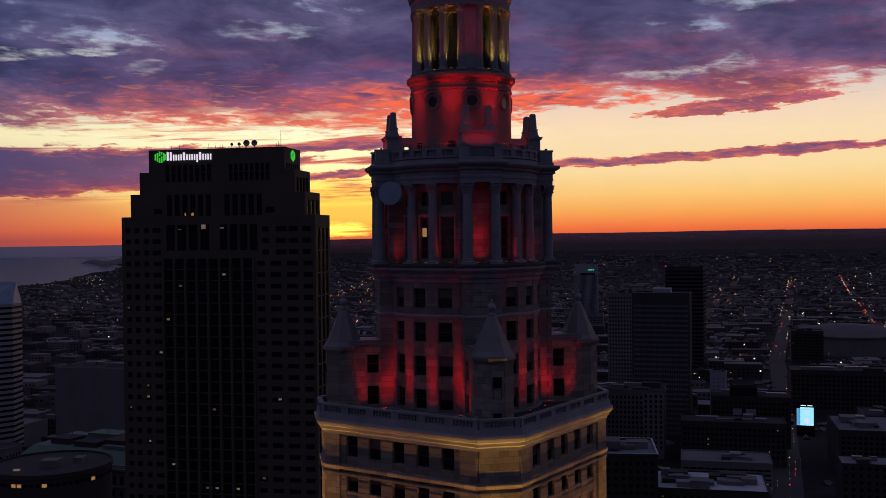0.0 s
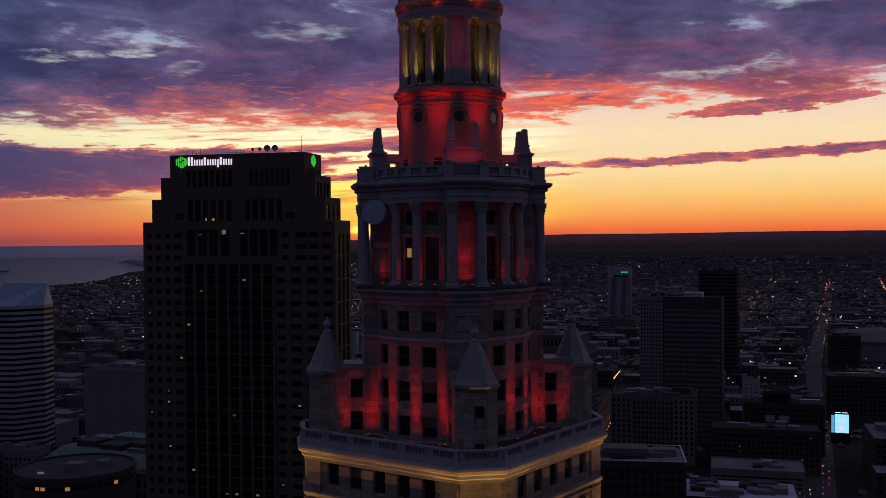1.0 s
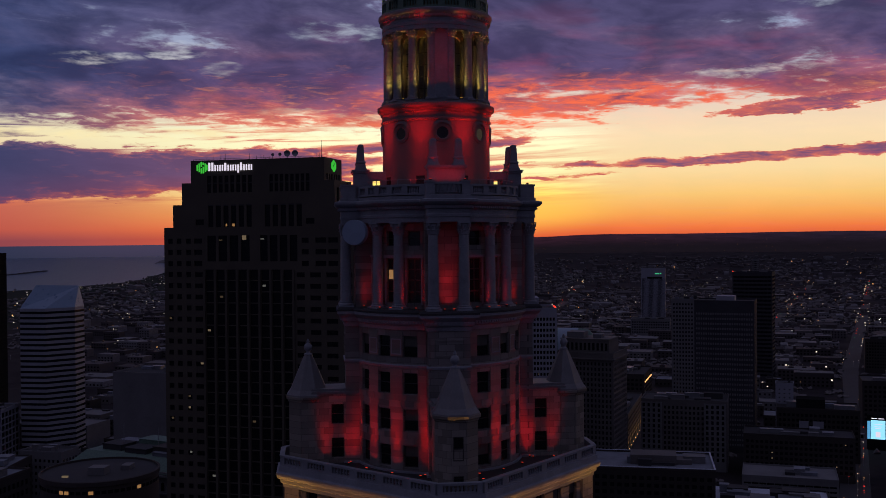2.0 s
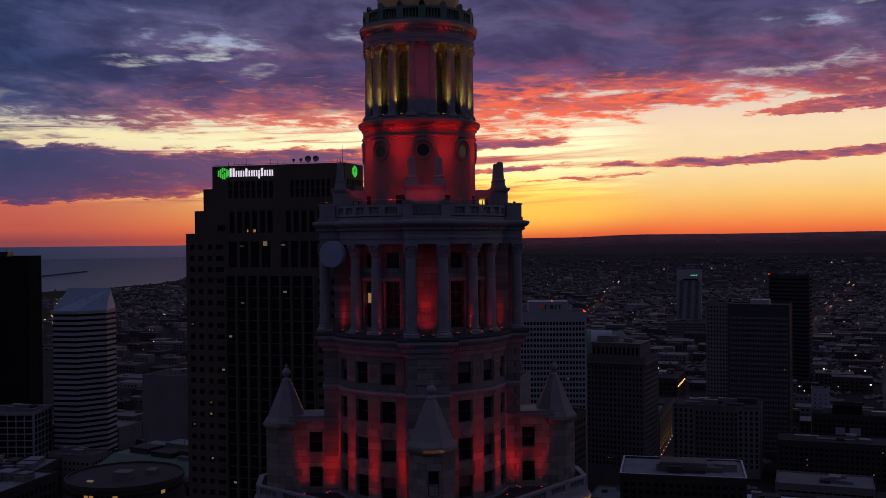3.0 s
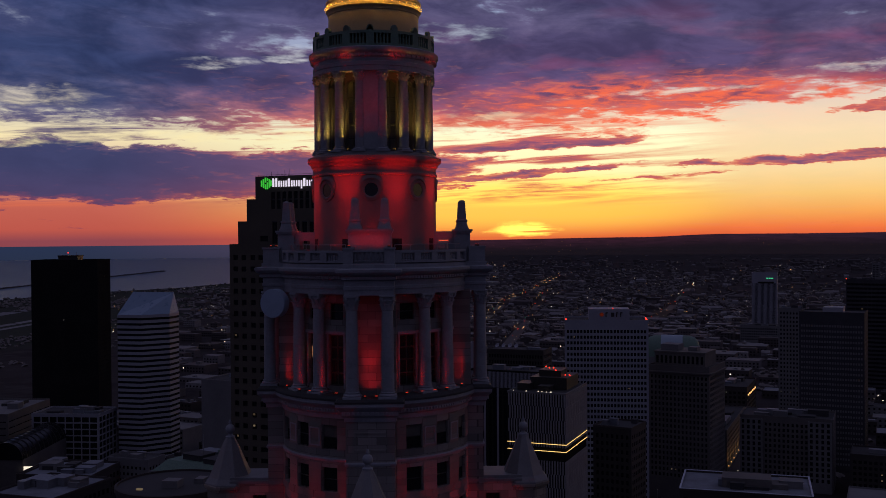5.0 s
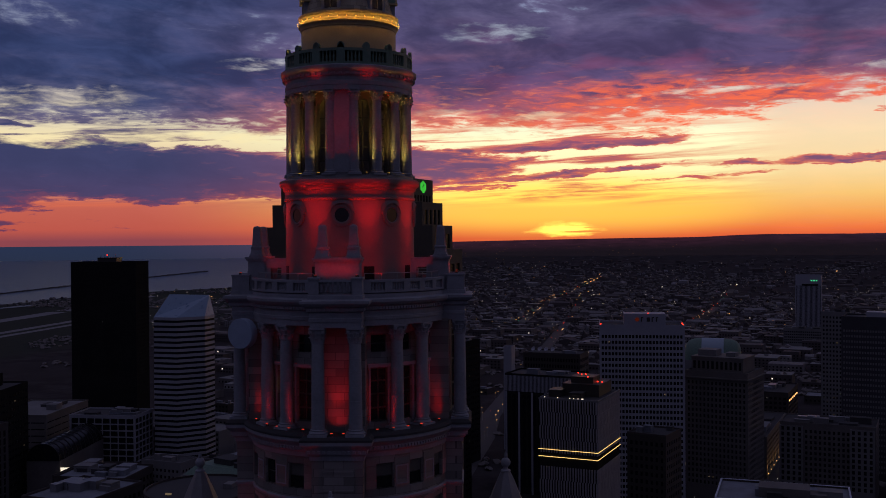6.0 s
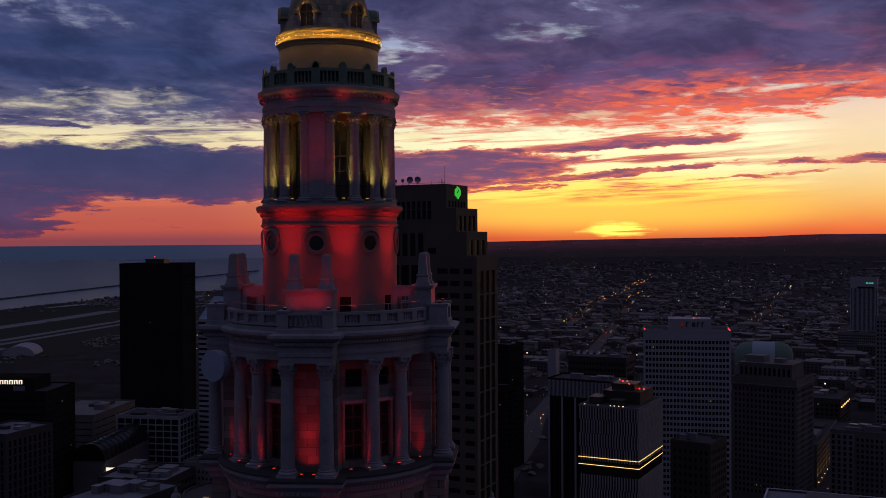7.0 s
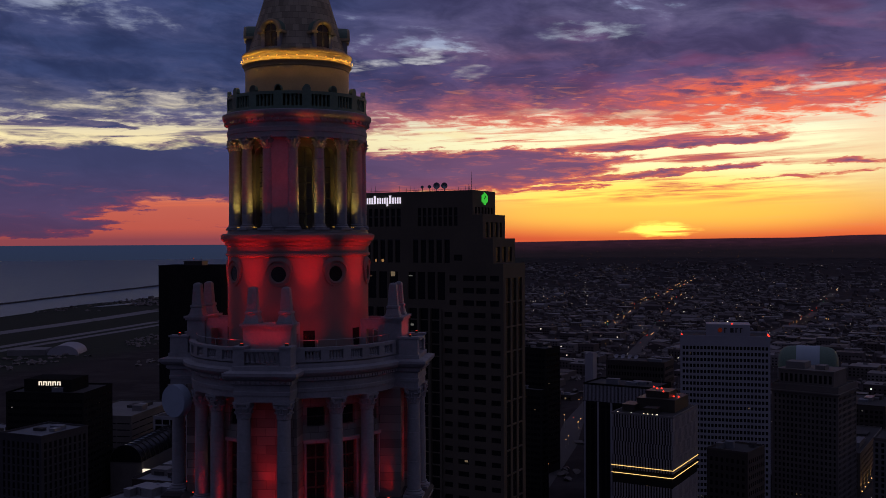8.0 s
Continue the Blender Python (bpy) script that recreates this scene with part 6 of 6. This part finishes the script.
b = office("black office block with a roof sign", (-426.6, 563.1), 12, 52.0, 42, 83.0, 17, 12, BLACK, fw=0.9, fh=0.45, lit=0.012, units=2, sides="fr")
part("penthouse", Form().box(8, 40, 8, 32, 83.0, 91), BLACK, b)
for k in range(5):
    x = 18 + 3.1 * k
    part("sign_bar", Form().box(x, x + 0.6, 7.6, 7.9, 87.2, 89.8).box(x + 1.7, x + 2.3, 7.6, 7.9, 87.2, 89.8).box(x + 0.6, x + 1.7, 7.6, 7.9, 89.2, 89.8), LAMP_WHITE, b, "glowing white sign bar")
office("dark slab with pale fins and bright roofs", (-336.1, 456.3), -6, 28, 32, 82.0, 18, 8, SLAB, fw=0.5, fh=0.8, lit=0.004, units=3, roof=MEMBRANE, sides="fr")
office("long stepped concrete archive building", (-455.0, 665.0), 8, 46, 70, 50.0, 9, 4, DARK_STONE, fw=0.92, fh=0.18, lit=0.004, units=5, sides="fr", roof=CONCRETE)
office("low block with blue membrane roofs", (-252.3, 421.7), -8, 34, 40, 62.5, 12, 10, BRICK, lit=0.006, units=8, roof=MEMBRANE)
office("low flat block with bright roof panels", (-292.0, 505.0), 3, 40, 34, 50.0, 9, 10, BRICK, lit=0.006, units=10, roof=MEMBRANE)
office("brown brick block with several roof levels", (-330.0, 560.0), 4, 46, 40, 36.0, 7, 10, BRICK, lit=0.02, units=8)

# glazed arcade with a round vault
arcade = thing("glazed_arcade", "vaulted glass arcade with a lit sign", "arcade", pose(-378.0, 603.0, 0, 0, 0, 10))
g = Form()
g.loft([[(11 - 11 * math.cos(u), y, 34 + 11 * math.sin(u)) for u in arcs] for y in (0, 80)])
part("vault", g, GLASS_FAR, arcade, smooth=True)
for k in range(12):
    g = Form()
    g.loft([[(11 - r * math.cos(u), 7 * k + e, 34 + r * math.sin(u)) for r, e in ((11.05, 0), (11.35, 0), (11.35, 0.4), (11.05, 0.4))] for u in arcs])
    part("rib", g, SASH, arcade)
part("wall", Form().box(0, 22, 0.5, 80, 0, 34), DARK_STONE, arcade)
part("sign", Form().box(23, 29, -0.8, -0.4, 26, 30), LAMP_WHITE, arcade, "white lit sign panel")

# lamp-washed theatre wall down the side street
theatre = office("theatre block with amber lamps washing its side wall", (58.0, 797.0), -12.8, 40, 110, 30.0, 6, 9, DARK_STONE, lit=0.01, units=6, sides="fr")
for k in range(7):
    part("wall_lamp", Form().box(40.3, 40.9, 4 + 15 * k, 4.5 + 15 * k, 3.2, 3.8), LAMP_WARM, theatre, "amber wall lamp")
    data = bpy.data.lights.new("amber_wall_lamp", "SPOT")
    data.energy, data.color, data.spot_size, data.spot_blend, data.shadow_soft_size = 3500, (1.0, 0.5, 0.14), radians(70), 1.0, 0.3
    wash = new("amber_wall_lamp", data)
    wash.matrix_world = look(theatre.matrix_basis @ Vector((42.6, 4.2 + 15 * k, 2.5)), theatre.matrix_basis @ Vector((40.0, 4.2 + 15 * k, 13)))
crest = office("dark hotel block with amber lamps under its cornice", (95.0, 925.0), -14, 32, 60, 43.0, 9, 8, BRICK, lit=0.02, units=4, sides="fr")
for k in range(6):
    part("wall_lamp", Form().box(32.2, 33.0, 4 + 9 * k, 5.4 + 9 * k, 36.3, 37.6), LAMP_WARM, crest, "amber wall lamp")


# ---------- the rest of the city ----------
FOOT += [(-81, 372, 48), (2, 109, 40), (-18, 524, 28), (-326, 726, 32), (556, 1385, 85), (290, 815, 14), (83, 1405, 50), (-166, 424, 32), (-362, 642, 40)]
fill = random.Random(21)


def strip(name, points, width, mat, label, category, lift=0.25):
    """A road or runway laid along points on the land."""
    g = Form()
    rows = []
    for (x0, y0), (x1, y1) in zip(points, points[1:]):
        n = max(1, int(math.hypot(x1 - x0, y1 - y0) / 120))
        dx, dy = (x1 - x0), (y1 - y0)
        k = width / 2 / math.hypot(dx, dy)
        for i in range(n + 1):
            x, y = x0 + dx * i / n, y0 + dy * i / n
            rows.append([(x - dy * k, y + dx * k, land(math.hypot(x - dy * k, y + dx * k)) + lift), (x + dy * k, y - dx * k, land(math.hypot(x + dy * k, y - dx * k)) + lift)])
    g.loft(rows, False, False, closed=False)
    return tagged(part(name, g, mat), label, category, kind="structure")


def on(az, r):
    return (r * math.sin(radians(az)), r * math.cos(radians(az)))


AVENUES = [
    [(120, 360), (217, 636), (341, 1013), (424, 1281), on(18.9, 2400), on(19.15, 3350)],
    [on(25.5, 1300), on(23.1, 2053), on(21.6, 3360)],
    [on(14.2, 1900), on(15.1, 2469), on(16.4, 3350)],
    [(-118, 640), (-131, 900), (-144, 1008), (-160, 1500), (-175, 2000), (-210, 3000)],
    [on(-7.4, 2100), on(-6.1, 2712), on(-3.0, 3698)],
    [on(-2.0, 1500), on(3.0, 2500), on(4.0, 3300)],
    [(80, 690), (118, 900), (150, 1150)],
]
for line in AVENUES:
    strip("avenue", line, 19, ASPHALT, "dark asphalt avenue running out of downtown", "road")
for line, w in (([(-1360, 1150), (-1390, 1639), (-1424, 2225), (-1450, 2700)], 46), ([(-1175, 1000), (-1201, 1427), (-1243, 1954), (-1275, 2400)], 24), ([(-1110, 900), (-1157, 1377), (-1192, 1877), (-1215, 2250)], 20)):
    strip("runway", line, w, RUNWAY, "pale concrete runway of the lakefront airfield", "runway", 0.4)
# breakwater and the outer spit
f = Form()
for k in range(160):
    az, r = -44.0 + 18.7 * k / 159, 2700 + 1230 * k / 159
    x, y, z = polar(az, r, 0)
    f.box(-7.5, 7.5, -4, 4, 0, 3.2 + fill.random() * 1.6, pose(x, y, z, 0, 0, -45 + fill.uniform(-12, 12)))
tagged(part("breakwater", f, DARK_STONE), "long thin dark stone breakwater in the lake", "breakwater", kind="structure")
f = Form()
rows = []
for k in range(25):
    az, r = -19.8 + 2.6 * k / 24, 4150 + 60 * math.sin(k * 0.4)
    s = math.sin(math.pi * min(1, k / 10 + 0.02) / 2)
    rows.append([polar(az, r - 70 * s, 0.5), polar(az, r - 40 * s, 7 * s + 1.4), polar(az, r + 60 * s, 9 * s + 1.4), polar(az, r + 120 * s, 0.5)])
f.loft(rows, True, True, closed=False)
tagged(part("wooded_spit", f, LEAF), "dark low wooded spit in the lake", "headland", kind="structure")
f = Form()
f.loft([[polar(-36.2 + 3.2 * k / 10, 2760 + 14 * k + d * math.sin(math.pi * (k + 0.3) / 10.6), 1.3) for d in (-22, 22)] for k in range(11)], False, False, closed=False)
tagged(part("pond", f, WATER), "narrow pond behind the shore", "pond", kind="structure")


def free(x, y, r):
    return all(math.hypot(x - a, y - b) > r + q for a, b, q in FOOT)


def near_line(x, y, width):
    for line in AVENUES:
        for (x0, y0), (x1, y1) in zip(line, line[1:]):
            dx, dy = x1 - x0, y1 - y0
            t = min(1, max(0, ((x - x0) * dx + (y - y0) * dy) / (dx * dx + dy * dy)))
            if math.hypot(x - x0 - t * dx, y - y0 - t * dy) < width:
                return True
    return False


def low_rise(x, y, w, d, h, angle, wall, roof):
    b = thing("low_rise_building", {"brown_brick": "low brown brick downtown building with a flat roof", "sooty_and_shade_stone": "low sooty stone building with a flat roof",
              "grey_concrete": "low grey concrete building with a flat roof"}[wall.name], "building", pose(x, y, 0, 0, 0, angle), "low-rise buildings of the city")
    g = Form().box(-w / 2, w / 2, -d / 2, d / 2, 0, h)
    part("wall_body", g, wall, b)
    part("parapet", Form().rim(-w / 2 - 0.05, w / 2 + 0.05, -d / 2 - 0.05, d / 2 + 0.05, 0.4, h - 0.3, h + 0.9), wall, b)
    part("roof", Form().box(-w / 2 + 0.4, w / 2 - 0.4, -d / 2 + 0.4, d / 2 - 0.4, h, h + 0.15), roof, b)
    g, lit = Form(), Form()
    floors, bays = max(1, int(h / 4)), max(2, int(w / 4))
    for i in range(bays):
        for j in range(floors):
            cx, z = -w / 2 + w * (i + 0.5) / bays, h * (j + 0.3) / floors
            (lit if fill.random() < 0.012 else g).box(cx - 0.9, cx + 0.9, -d / 2 - 0.06, -d / 2 + 0.05, z, z + 1.9)
    part("window_rows", g, GLASS_FAR, b, kind="stuff")
    if lit.f:
        part("lit_windows", lit, LIT, b, kind="stuff")
    for k in range(fill.randint(1, 4)):
        ux, uy, s = fill.uniform(-w * 0.35, w * 0.35), fill.uniform(-d * 0.35, d * 0.35), fill.uniform(1.2, 4)
        part("roof_unit", Form().box(ux - s, ux + s, uy - s * 0.7, uy + s * 0.7, h + 0.15, h + fill.uniform(1.2, 3.4)), fill.choice((CONCRETE, STEEL, TAR, MEMBRANE)), b)
    return b


EF, ER = (math.sin(radians(14)), math.cos(radians(14))), (math.cos(radians(14)), -math.sin(radians(14)))
far_body, far_roof, far_lit, far_glass = Form(), Form(), Form(), Form()
for i in range(-22, 22):
    for j in range(3, 30):
        bx, by = ER[0] * 92 * i + EF[0] * 84 * j, ER[1] * 92 * i + EF[1] * 84 * j
        for k in range(6):
            x, y = bx + fill.uniform(-34, 34), by + fill.uniform(-28, 28)
            r, az = math.hypot(x, y), math.degrees(math.atan2(x, y))
            w, d = fill.uniform(16, 46), fill.uniform(14, 34)
            size = math.hypot(w, d) / 2
            if r < 470 or r > 2150 or not -47 < az < 31 or near_line(x, y, size + 11):
                continue
            if az < -24 and r > 1020 and az < -24 - (r - 1020) * -0.012:
                continue
            if az < -33 and r > 1150 or not free(x, y, size * 0.9) or fill.random() < 0.12:
                continue
            tall_here = 26 if r < 620 else 30 if r < 1000 else 17
            h = max(4.5, fill.triangular(4, tall_here, 8))
            FOOT.append((x, y, size * 0.85))
            if r < 1190:
                low_rise(x, y, w, d, h, -14, fill.choice((BRICK, BRICK, DARK_STONE, CONCRETE)), fill.choice((TAR, TAR, CONCRETE, MEMBRANE, MEMBRANE)))
            else:
                m = pose(x, y, 0, 0, 0, -14)
                far_body.box(-w / 2, w / 2, -d / 2, d / 2, 0, h, m)
                if fill.random() < 0.35:
                    far_roof.box(-w / 2, w / 2, -d / 2, d / 2, h + 0.1, h + 0.5, m)
                for p in range(max(2, int(w / 4.5))):
                    for q in range(max(1, int(h / 4))):
                        cx, z = -w / 2 + w * (p + 0.5) / max(2, int(w / 4.5)), 4 * q + 1.2
                        (far_lit if fill.random() < 0.006 else far_glass).box(cx - 1.1, cx + 1.1, -d / 2 - 0.08, -d / 2 + 0.1, z, z + 1.9, m)
                for q in range(fill.choice((0, 1, 1, 2, 3))):
                    ux, uy, e = fill.uniform(-w * 0.35, w * 0.35), fill.uniform(-d * 0.35, d * 0.35), fill.uniform(1.2, 3.5)
                    (far_roof if fill.random() < 0.4 else far_body).box(ux - e, ux + e, uy - e * 0.8, uy + e * 0.8, h, h + e * 0.8, m)
                for q in range(fill.choice((0, 0, 0, 1))):
                    cx = fill.uniform(-w / 2 + 1, w / 2 - 1)
                    far_lit.box(cx - 0.9, cx + 0.9, -d / 2 - 0.3, -d / 2, h * 0.5, h * 0.5 + 1.6, m)
for k in range(7000):
    az, r = fill.uniform(-24, 30), fill.uniform(1500, 4200)
    if az < shore(r) + 1.2 or (az < -20 and r < 2300):
        continue
    x, y, z = polar(az, r)
    if r > 2900 and fill.random() < 0.55 or near_line(x, y, 16) or (r < 2150 and not free(x, y, 9)):
        continue
    w, d, h = fill.uniform(8, 15), fill.uniform(8, 13), fill.uniform(4, 8)
    if fill.random() < 0.10:
        w, d, h = w * 3.2, d * 2.5, h * 1.3
    m = pose(x, y, z - 1, 0, 0, -14 + fill.choice((0, 90)))
    far_body.box(-w / 2, w / 2, -d / 2, d / 2, 0, h, m)
    if fill.random() < 0.22:
        far_roof.box(-w / 2, w / 2, -d / 2, d / 2, h + 0.1, h + 0.6, m)
    else:
        k0 = len(far_body.v)
        far_body.v += [tuple(m @ Vector(p)) for p in ((-w / 2, -d / 2, h), (w / 2, -d / 2, h), (w / 2, d / 2, h), (-w / 2, d / 2, h), (-w / 2, 0, h + 3), (w / 2, 0, h + 3))]
        far_body.f += [(k0, k0 + 1, k0 + 5, k0 + 4), (k0 + 3, k0 + 4, k0 + 5, k0 + 2), (k0, k0 + 4, k0 + 3), (k0 + 1, k0 + 2, k0 + 5)]
tagged(part("distant_houses", far_body, HOUSES), "dark distant houses and sheds towards the skyline", "houses", kind="stuff")
tagged(part("distant_flat_roofs", far_roof, CONCRETE), "pale flat roofs among distant houses", "roofs", kind="stuff")
tagged(part("distant_windows", far_glass, GLASS_FAR), "dark windows of the farther blocks", "windows", kind="stuff")
tagged(part("distant_lit_windows", far_lit, LAMP_WHITE), "small lit windows far away", "windows", kind="stuff")

# tree cover
leaves = Form()
LUMP = [Vector(p).normalized() for p in ((1, 1, 1), (-1, -1, 1), (-1, 1, -1), (1, -1, -1), (0, 0, 1.6), (0.2, 1.5, 0), (-1.5, 0.1, 0), (0, -1.5, 0.1), (1.5, 0, 0.2), (0, 0, -1.2))]
hull = bmesh.new()
for p in LUMP:
    hull.verts.new(p)
bmesh.ops.convex_hull(hull, input=hull.verts)
hull.verts.ensure_lookup_table(), hull.verts.index_update()
LUMP_F = [tuple(v.index for v in q.verts) for q in hull.faces]
LUMP_V = [v.co.copy() for v in hull.verts]
hull.free()


def lump(g, x, y, z, r, h):
    k = len(g.v)
    c, s = math.cos(x * 7.1), math.sin(x * 7.1)
    for p in LUMP_V:
        j = fill.uniform(0.75, 1.25)
        g.v.append((x + r * j * (p.x * c - p.y * s), y + r * j * (p.x * s + p.y * c), z + h * j * p.z))
    g.f += [tuple(k + i for i in q) for q in LUMP_F]


for k in range(21000):
    az, r = fill.uniform(-46, 31), fill.triangular(640, 4430, 2700)
    x, y, z = polar(az, r)
    if az < shore(r) + 0.4 or near_line(x, y, 9) or not free(x, y, 3):
        continue
    if az < -27 and 1000 < r < 2650 and not (abs(x + 1020) < 50 or abs(x + 700) < 150):
        continue
    if noise.noise((x * 0.004, y * 0.004, 0.5)) < -0.12:
        continue
    for q in range(2):
        s = fill.uniform(2.0, 3.6) * (1 + max(0, r - 1800) / 3600)
        lump(leaves, x + fill.uniform(-4, 4), y + fill.uniform(-4, 4), z + s * 0.35, s * 1.15, s * fill.uniform(0.55, 0.9))
for k in range(90):
    r = fill.uniform(2700, 3900)
    x, y, z = polar(shore(r) + fill.uniform(0.3, 1.0), r)
    s = fill.uniform(2, 5)
    lump(leaves, x, y, z + s * 0.9, s, s * 0.8)
tagged(part("tree_cover", leaves, LEAF), "dark tree crowns between the streets", "trees", kind="stuff")

# ---------- lamps and traffic ----------
groups = {"street_lamps": (Form(), LAMP_WHITE, "small white street lamps across the city"), "amber_street_lamps": (Form(), LAMP_WARM, "small amber street lamps across the city"),
          "tail_lights": (Form(), LAMP_RED, "red tail lights and beacons along the streets"), "green_signals": (Form(), LAMP_GREEN, "green traffic signals along the streets")}
poles = Form()


def light_dot(kind, x, y, h, size=1.0):
    r = math.hypot(x, y)
    s = r * 0.00030 * size * fill.uniform(0.5, 1.25)
    z = land(r) + h
    groups[kind][0].box(x - s, x + s, y - s, y + s, z - s, z + s * 0.8)
    if r < 1600:
        poles.box(x - 0.1, x + 0.1, y - 0.1, y + 0.1, land(r), z - s)


for n, line in enumerate(AVENUES):
    for (x0, y0), (x1, y1) in zip(line, line[1:]):
        length = math.hypot(x1 - x0, y1 - y0)
        dx, dy = (x1 - x0) / length, (y1 - y0) / length
        for k in range(int(length / (72 if n != 4 else 30))):
            t = fill.uniform(0, length)
            side = fill.choice((-9, 9))
            x, y = x0 + dx * t - dy * side, y0 + dy * t + dx * side
            kind = "amber_street_lamps" if n in (4, 3) and fill.random() < 0.8 else fill.choice(("street_lamps", "street_lamps", "amber_street_lamps"))
            light_dot(kind, x, y, 8, 0.9)
        for k in range(int(length / (130 if n != 1 else 38))):
            t = fill.uniform(0, length)
            x, y = x0 + dx * t - dy * 4, y0 + dy * t + dx * 4
            light_dot("tail_lights" if fill.random() < 0.75 else "green_signals", x, y, 1.2 if fill.random() < 0.6 else 6, 0.8)
for k in range(1500):
    az, r = fill.uniform(-30, 30), fill.triangular(620, 4300, 2000)
    x, y = on(az, r)
    if az < shore(r) + 1.0 or not free(x, y, 2):
        continue
    light_dot("street_lamps" if fill.random() < 0.72 else "amber_street_lamps", x, y, fill.uniform(4, 10), fill.choice((0.45, 0.6, 0.6, 0.8, 1.05)))
for k in range(34):
    x, y = on(fill.gauss(-8.0, 1.3), fill.uniform(3600, 4400))
    light_dot("amber_street_lamps", x, y, 8, 0.4)
for k in range(30):
    t = fill.random()
    light_dot("amber_street_lamps", -122 - 26 * t + fill.choice((-7, 7)), 640 + 480 * t, 8, 1.1)
for k in range(90):
    t = fill.random()
    x, y = 150 + 190 * t + fill.choice((-8, -4, 4, 8)), 445 + 565 * t
    light_dot(fill.choice(("street_lamps", "street_lamps", "amber_street_lamps", "tail_lights")), x, y, fill.choice((1.2, 1.2, 8)), 1.1)
for k in range(70):
    r = fill.uniform(3200, 3900)
    x, y = on(shore(r) + fill.uniform(1.0, 5), r)
    light_dot("street_lamps", x, y, 7, 0.6)
for k in range(26):
    x, y = on(fill.uniform(-40, -28), fill.uniform(850, 1350))
    light_dot(fill.choice(("amber_street_lamps", "street_lamps")), x, y, 8, 0.8)
for name, (g, mat, label) in groups.items():
    tagged(part(name, g, mat), label, "lamps", kind="stuff")
tagged(part("lamp_posts", poles, STEEL), "thin grey lamp posts along the streets", "lamp posts", kind="stuff")

# airfield hangar with a round roof
hangar = thing("hangar", "pale round-roofed airfield hangar", "hangar", pose(-1042, 1350, 0, 0, 0, 25))
g = Form()
g.loft([[(24 - 24 * math.cos(u), y, 15 * math.sin(u)) for u in arcs] for y in (0, 60)])
part("vault", g, PALE, hangar, smooth=True)
part("annex", Form().box(-60, -2, 0, 40, 0, 9), CONCRETE, hangar)


# ---------- dressed stone blocks of the tower ----------
def runs(lo, hi, cuts):
    """What is left of the span lo..hi when the cuts are taken out."""
    spans = [(lo, hi)]
    for a, b in cuts:
        spans = [q for s, e in spans for q in ((s, min(e, a)), (max(s, b), e)) if q[1] - q[0] > 0.12]
    return spans


BLOCK_MESH = {}


def block_mesh(w, h):
    key = (round(w, 2), round(h, 2))
    if key not in BLOCK_MESH:
        g, w, h, c = Form(), key[0] - 0.03, key[1] - 0.025, 0.02
        g.loft([[(-w / 2 + e, y, e), (w / 2 - e, y, e), (w / 2 - e, y, h - e), (-w / 2 + e, y, h - e)] for e, y in ((0, 0.04), (0, -0.03), (c, -0.05))])
        BLOCK_MESH[key] = g.mesh("stone_block", BLOCK)
    return BLOCK_MESH[key]


for a in FACES:
    m = pose(0, 0, 0, 0, 0, a)
    rest = Form()
    courses = [(z, 0.55) for z in (136.4, 136.95, 137.5, 138.05, 138.6, 140.85, 141.4, 141.95, 142.5, 143.05)]
    for k, (z, h) in enumerate(courses):
        cuts = [(u - 0.74, u + 0.74) for u in (-5.9, -2.95, 0, 2.95, 5.9)] if any(r < z + h - 0.05 and r + 2.15 > z + 0.05 for r in ROWS_SHAFT) else []
        for lo, hi in runs(-7.36, 7.36, cuts):
            n = max(1, round((hi - lo) / 1.45))
            if not cuts and k % 2:
                edges = [lo] + [lo + (hi - lo) * (i + 0.5) / n for i in range(n)] + [hi]
            else:
                edges = [lo + (hi - lo) * i / n for i in range(n + 1)]
            for u0, u1 in zip(edges, edges[1:]):
                at = m @ pose(S, (u0 + u1) / 2, z, 0, 0, 90)
                if a in (0, 270):
                    part("stone_block", block_mesh(u1 - u0, h), None, tower, at=at)
                else:
                    rest.box(-(u1 - u0) / 2 + 0.015, (u1 - u0) / 2 - 0.015, -0.05, 0.04, 0.012, h - 0.012, at)
    if rest.f:
        part("stone_courses", rest, BLOCKS, tower, kind="stuff")
luck = random.Random(15)
for a in FACES:
    rest = Form()
    for k in range(22):
        z = 146.2 + 0.59 * k
        if 155.1 < z < 156.25 or z > 158.7:
            continue
        half = math.degrees(0.74 / R1)
        cuts = [(d - half, d + half) for d in (-20, 0, 20)] if any(r < z + 0.54 and r + 2.0 > z + 0.05 for r in WROWS) else []
        for lo, hi in runs(-31.0, 31.0, cuts):
            n = max(1, round(radians(hi - lo) * R1 / 1.25))
            edges = [lo + (hi - lo) * (i + (0.5 if k % 2 and not cuts and 0 < i < n else 0)) / n for i in range(n + 1)]
            for u0, u1 in zip(edges, edges[1:]):
                w = radians(u1 - u0) * R1
                rest.box(-w / 2 + 0.015, w / 2 - 0.015, -0.045 - luck.uniform(0, 0.012), 0.06, 0.012, 0.575, spin(a + (u0 + u1) / 2, R1, 0, z))
    part("stone_courses", rest, BLOCKS, tower, kind="stuff")
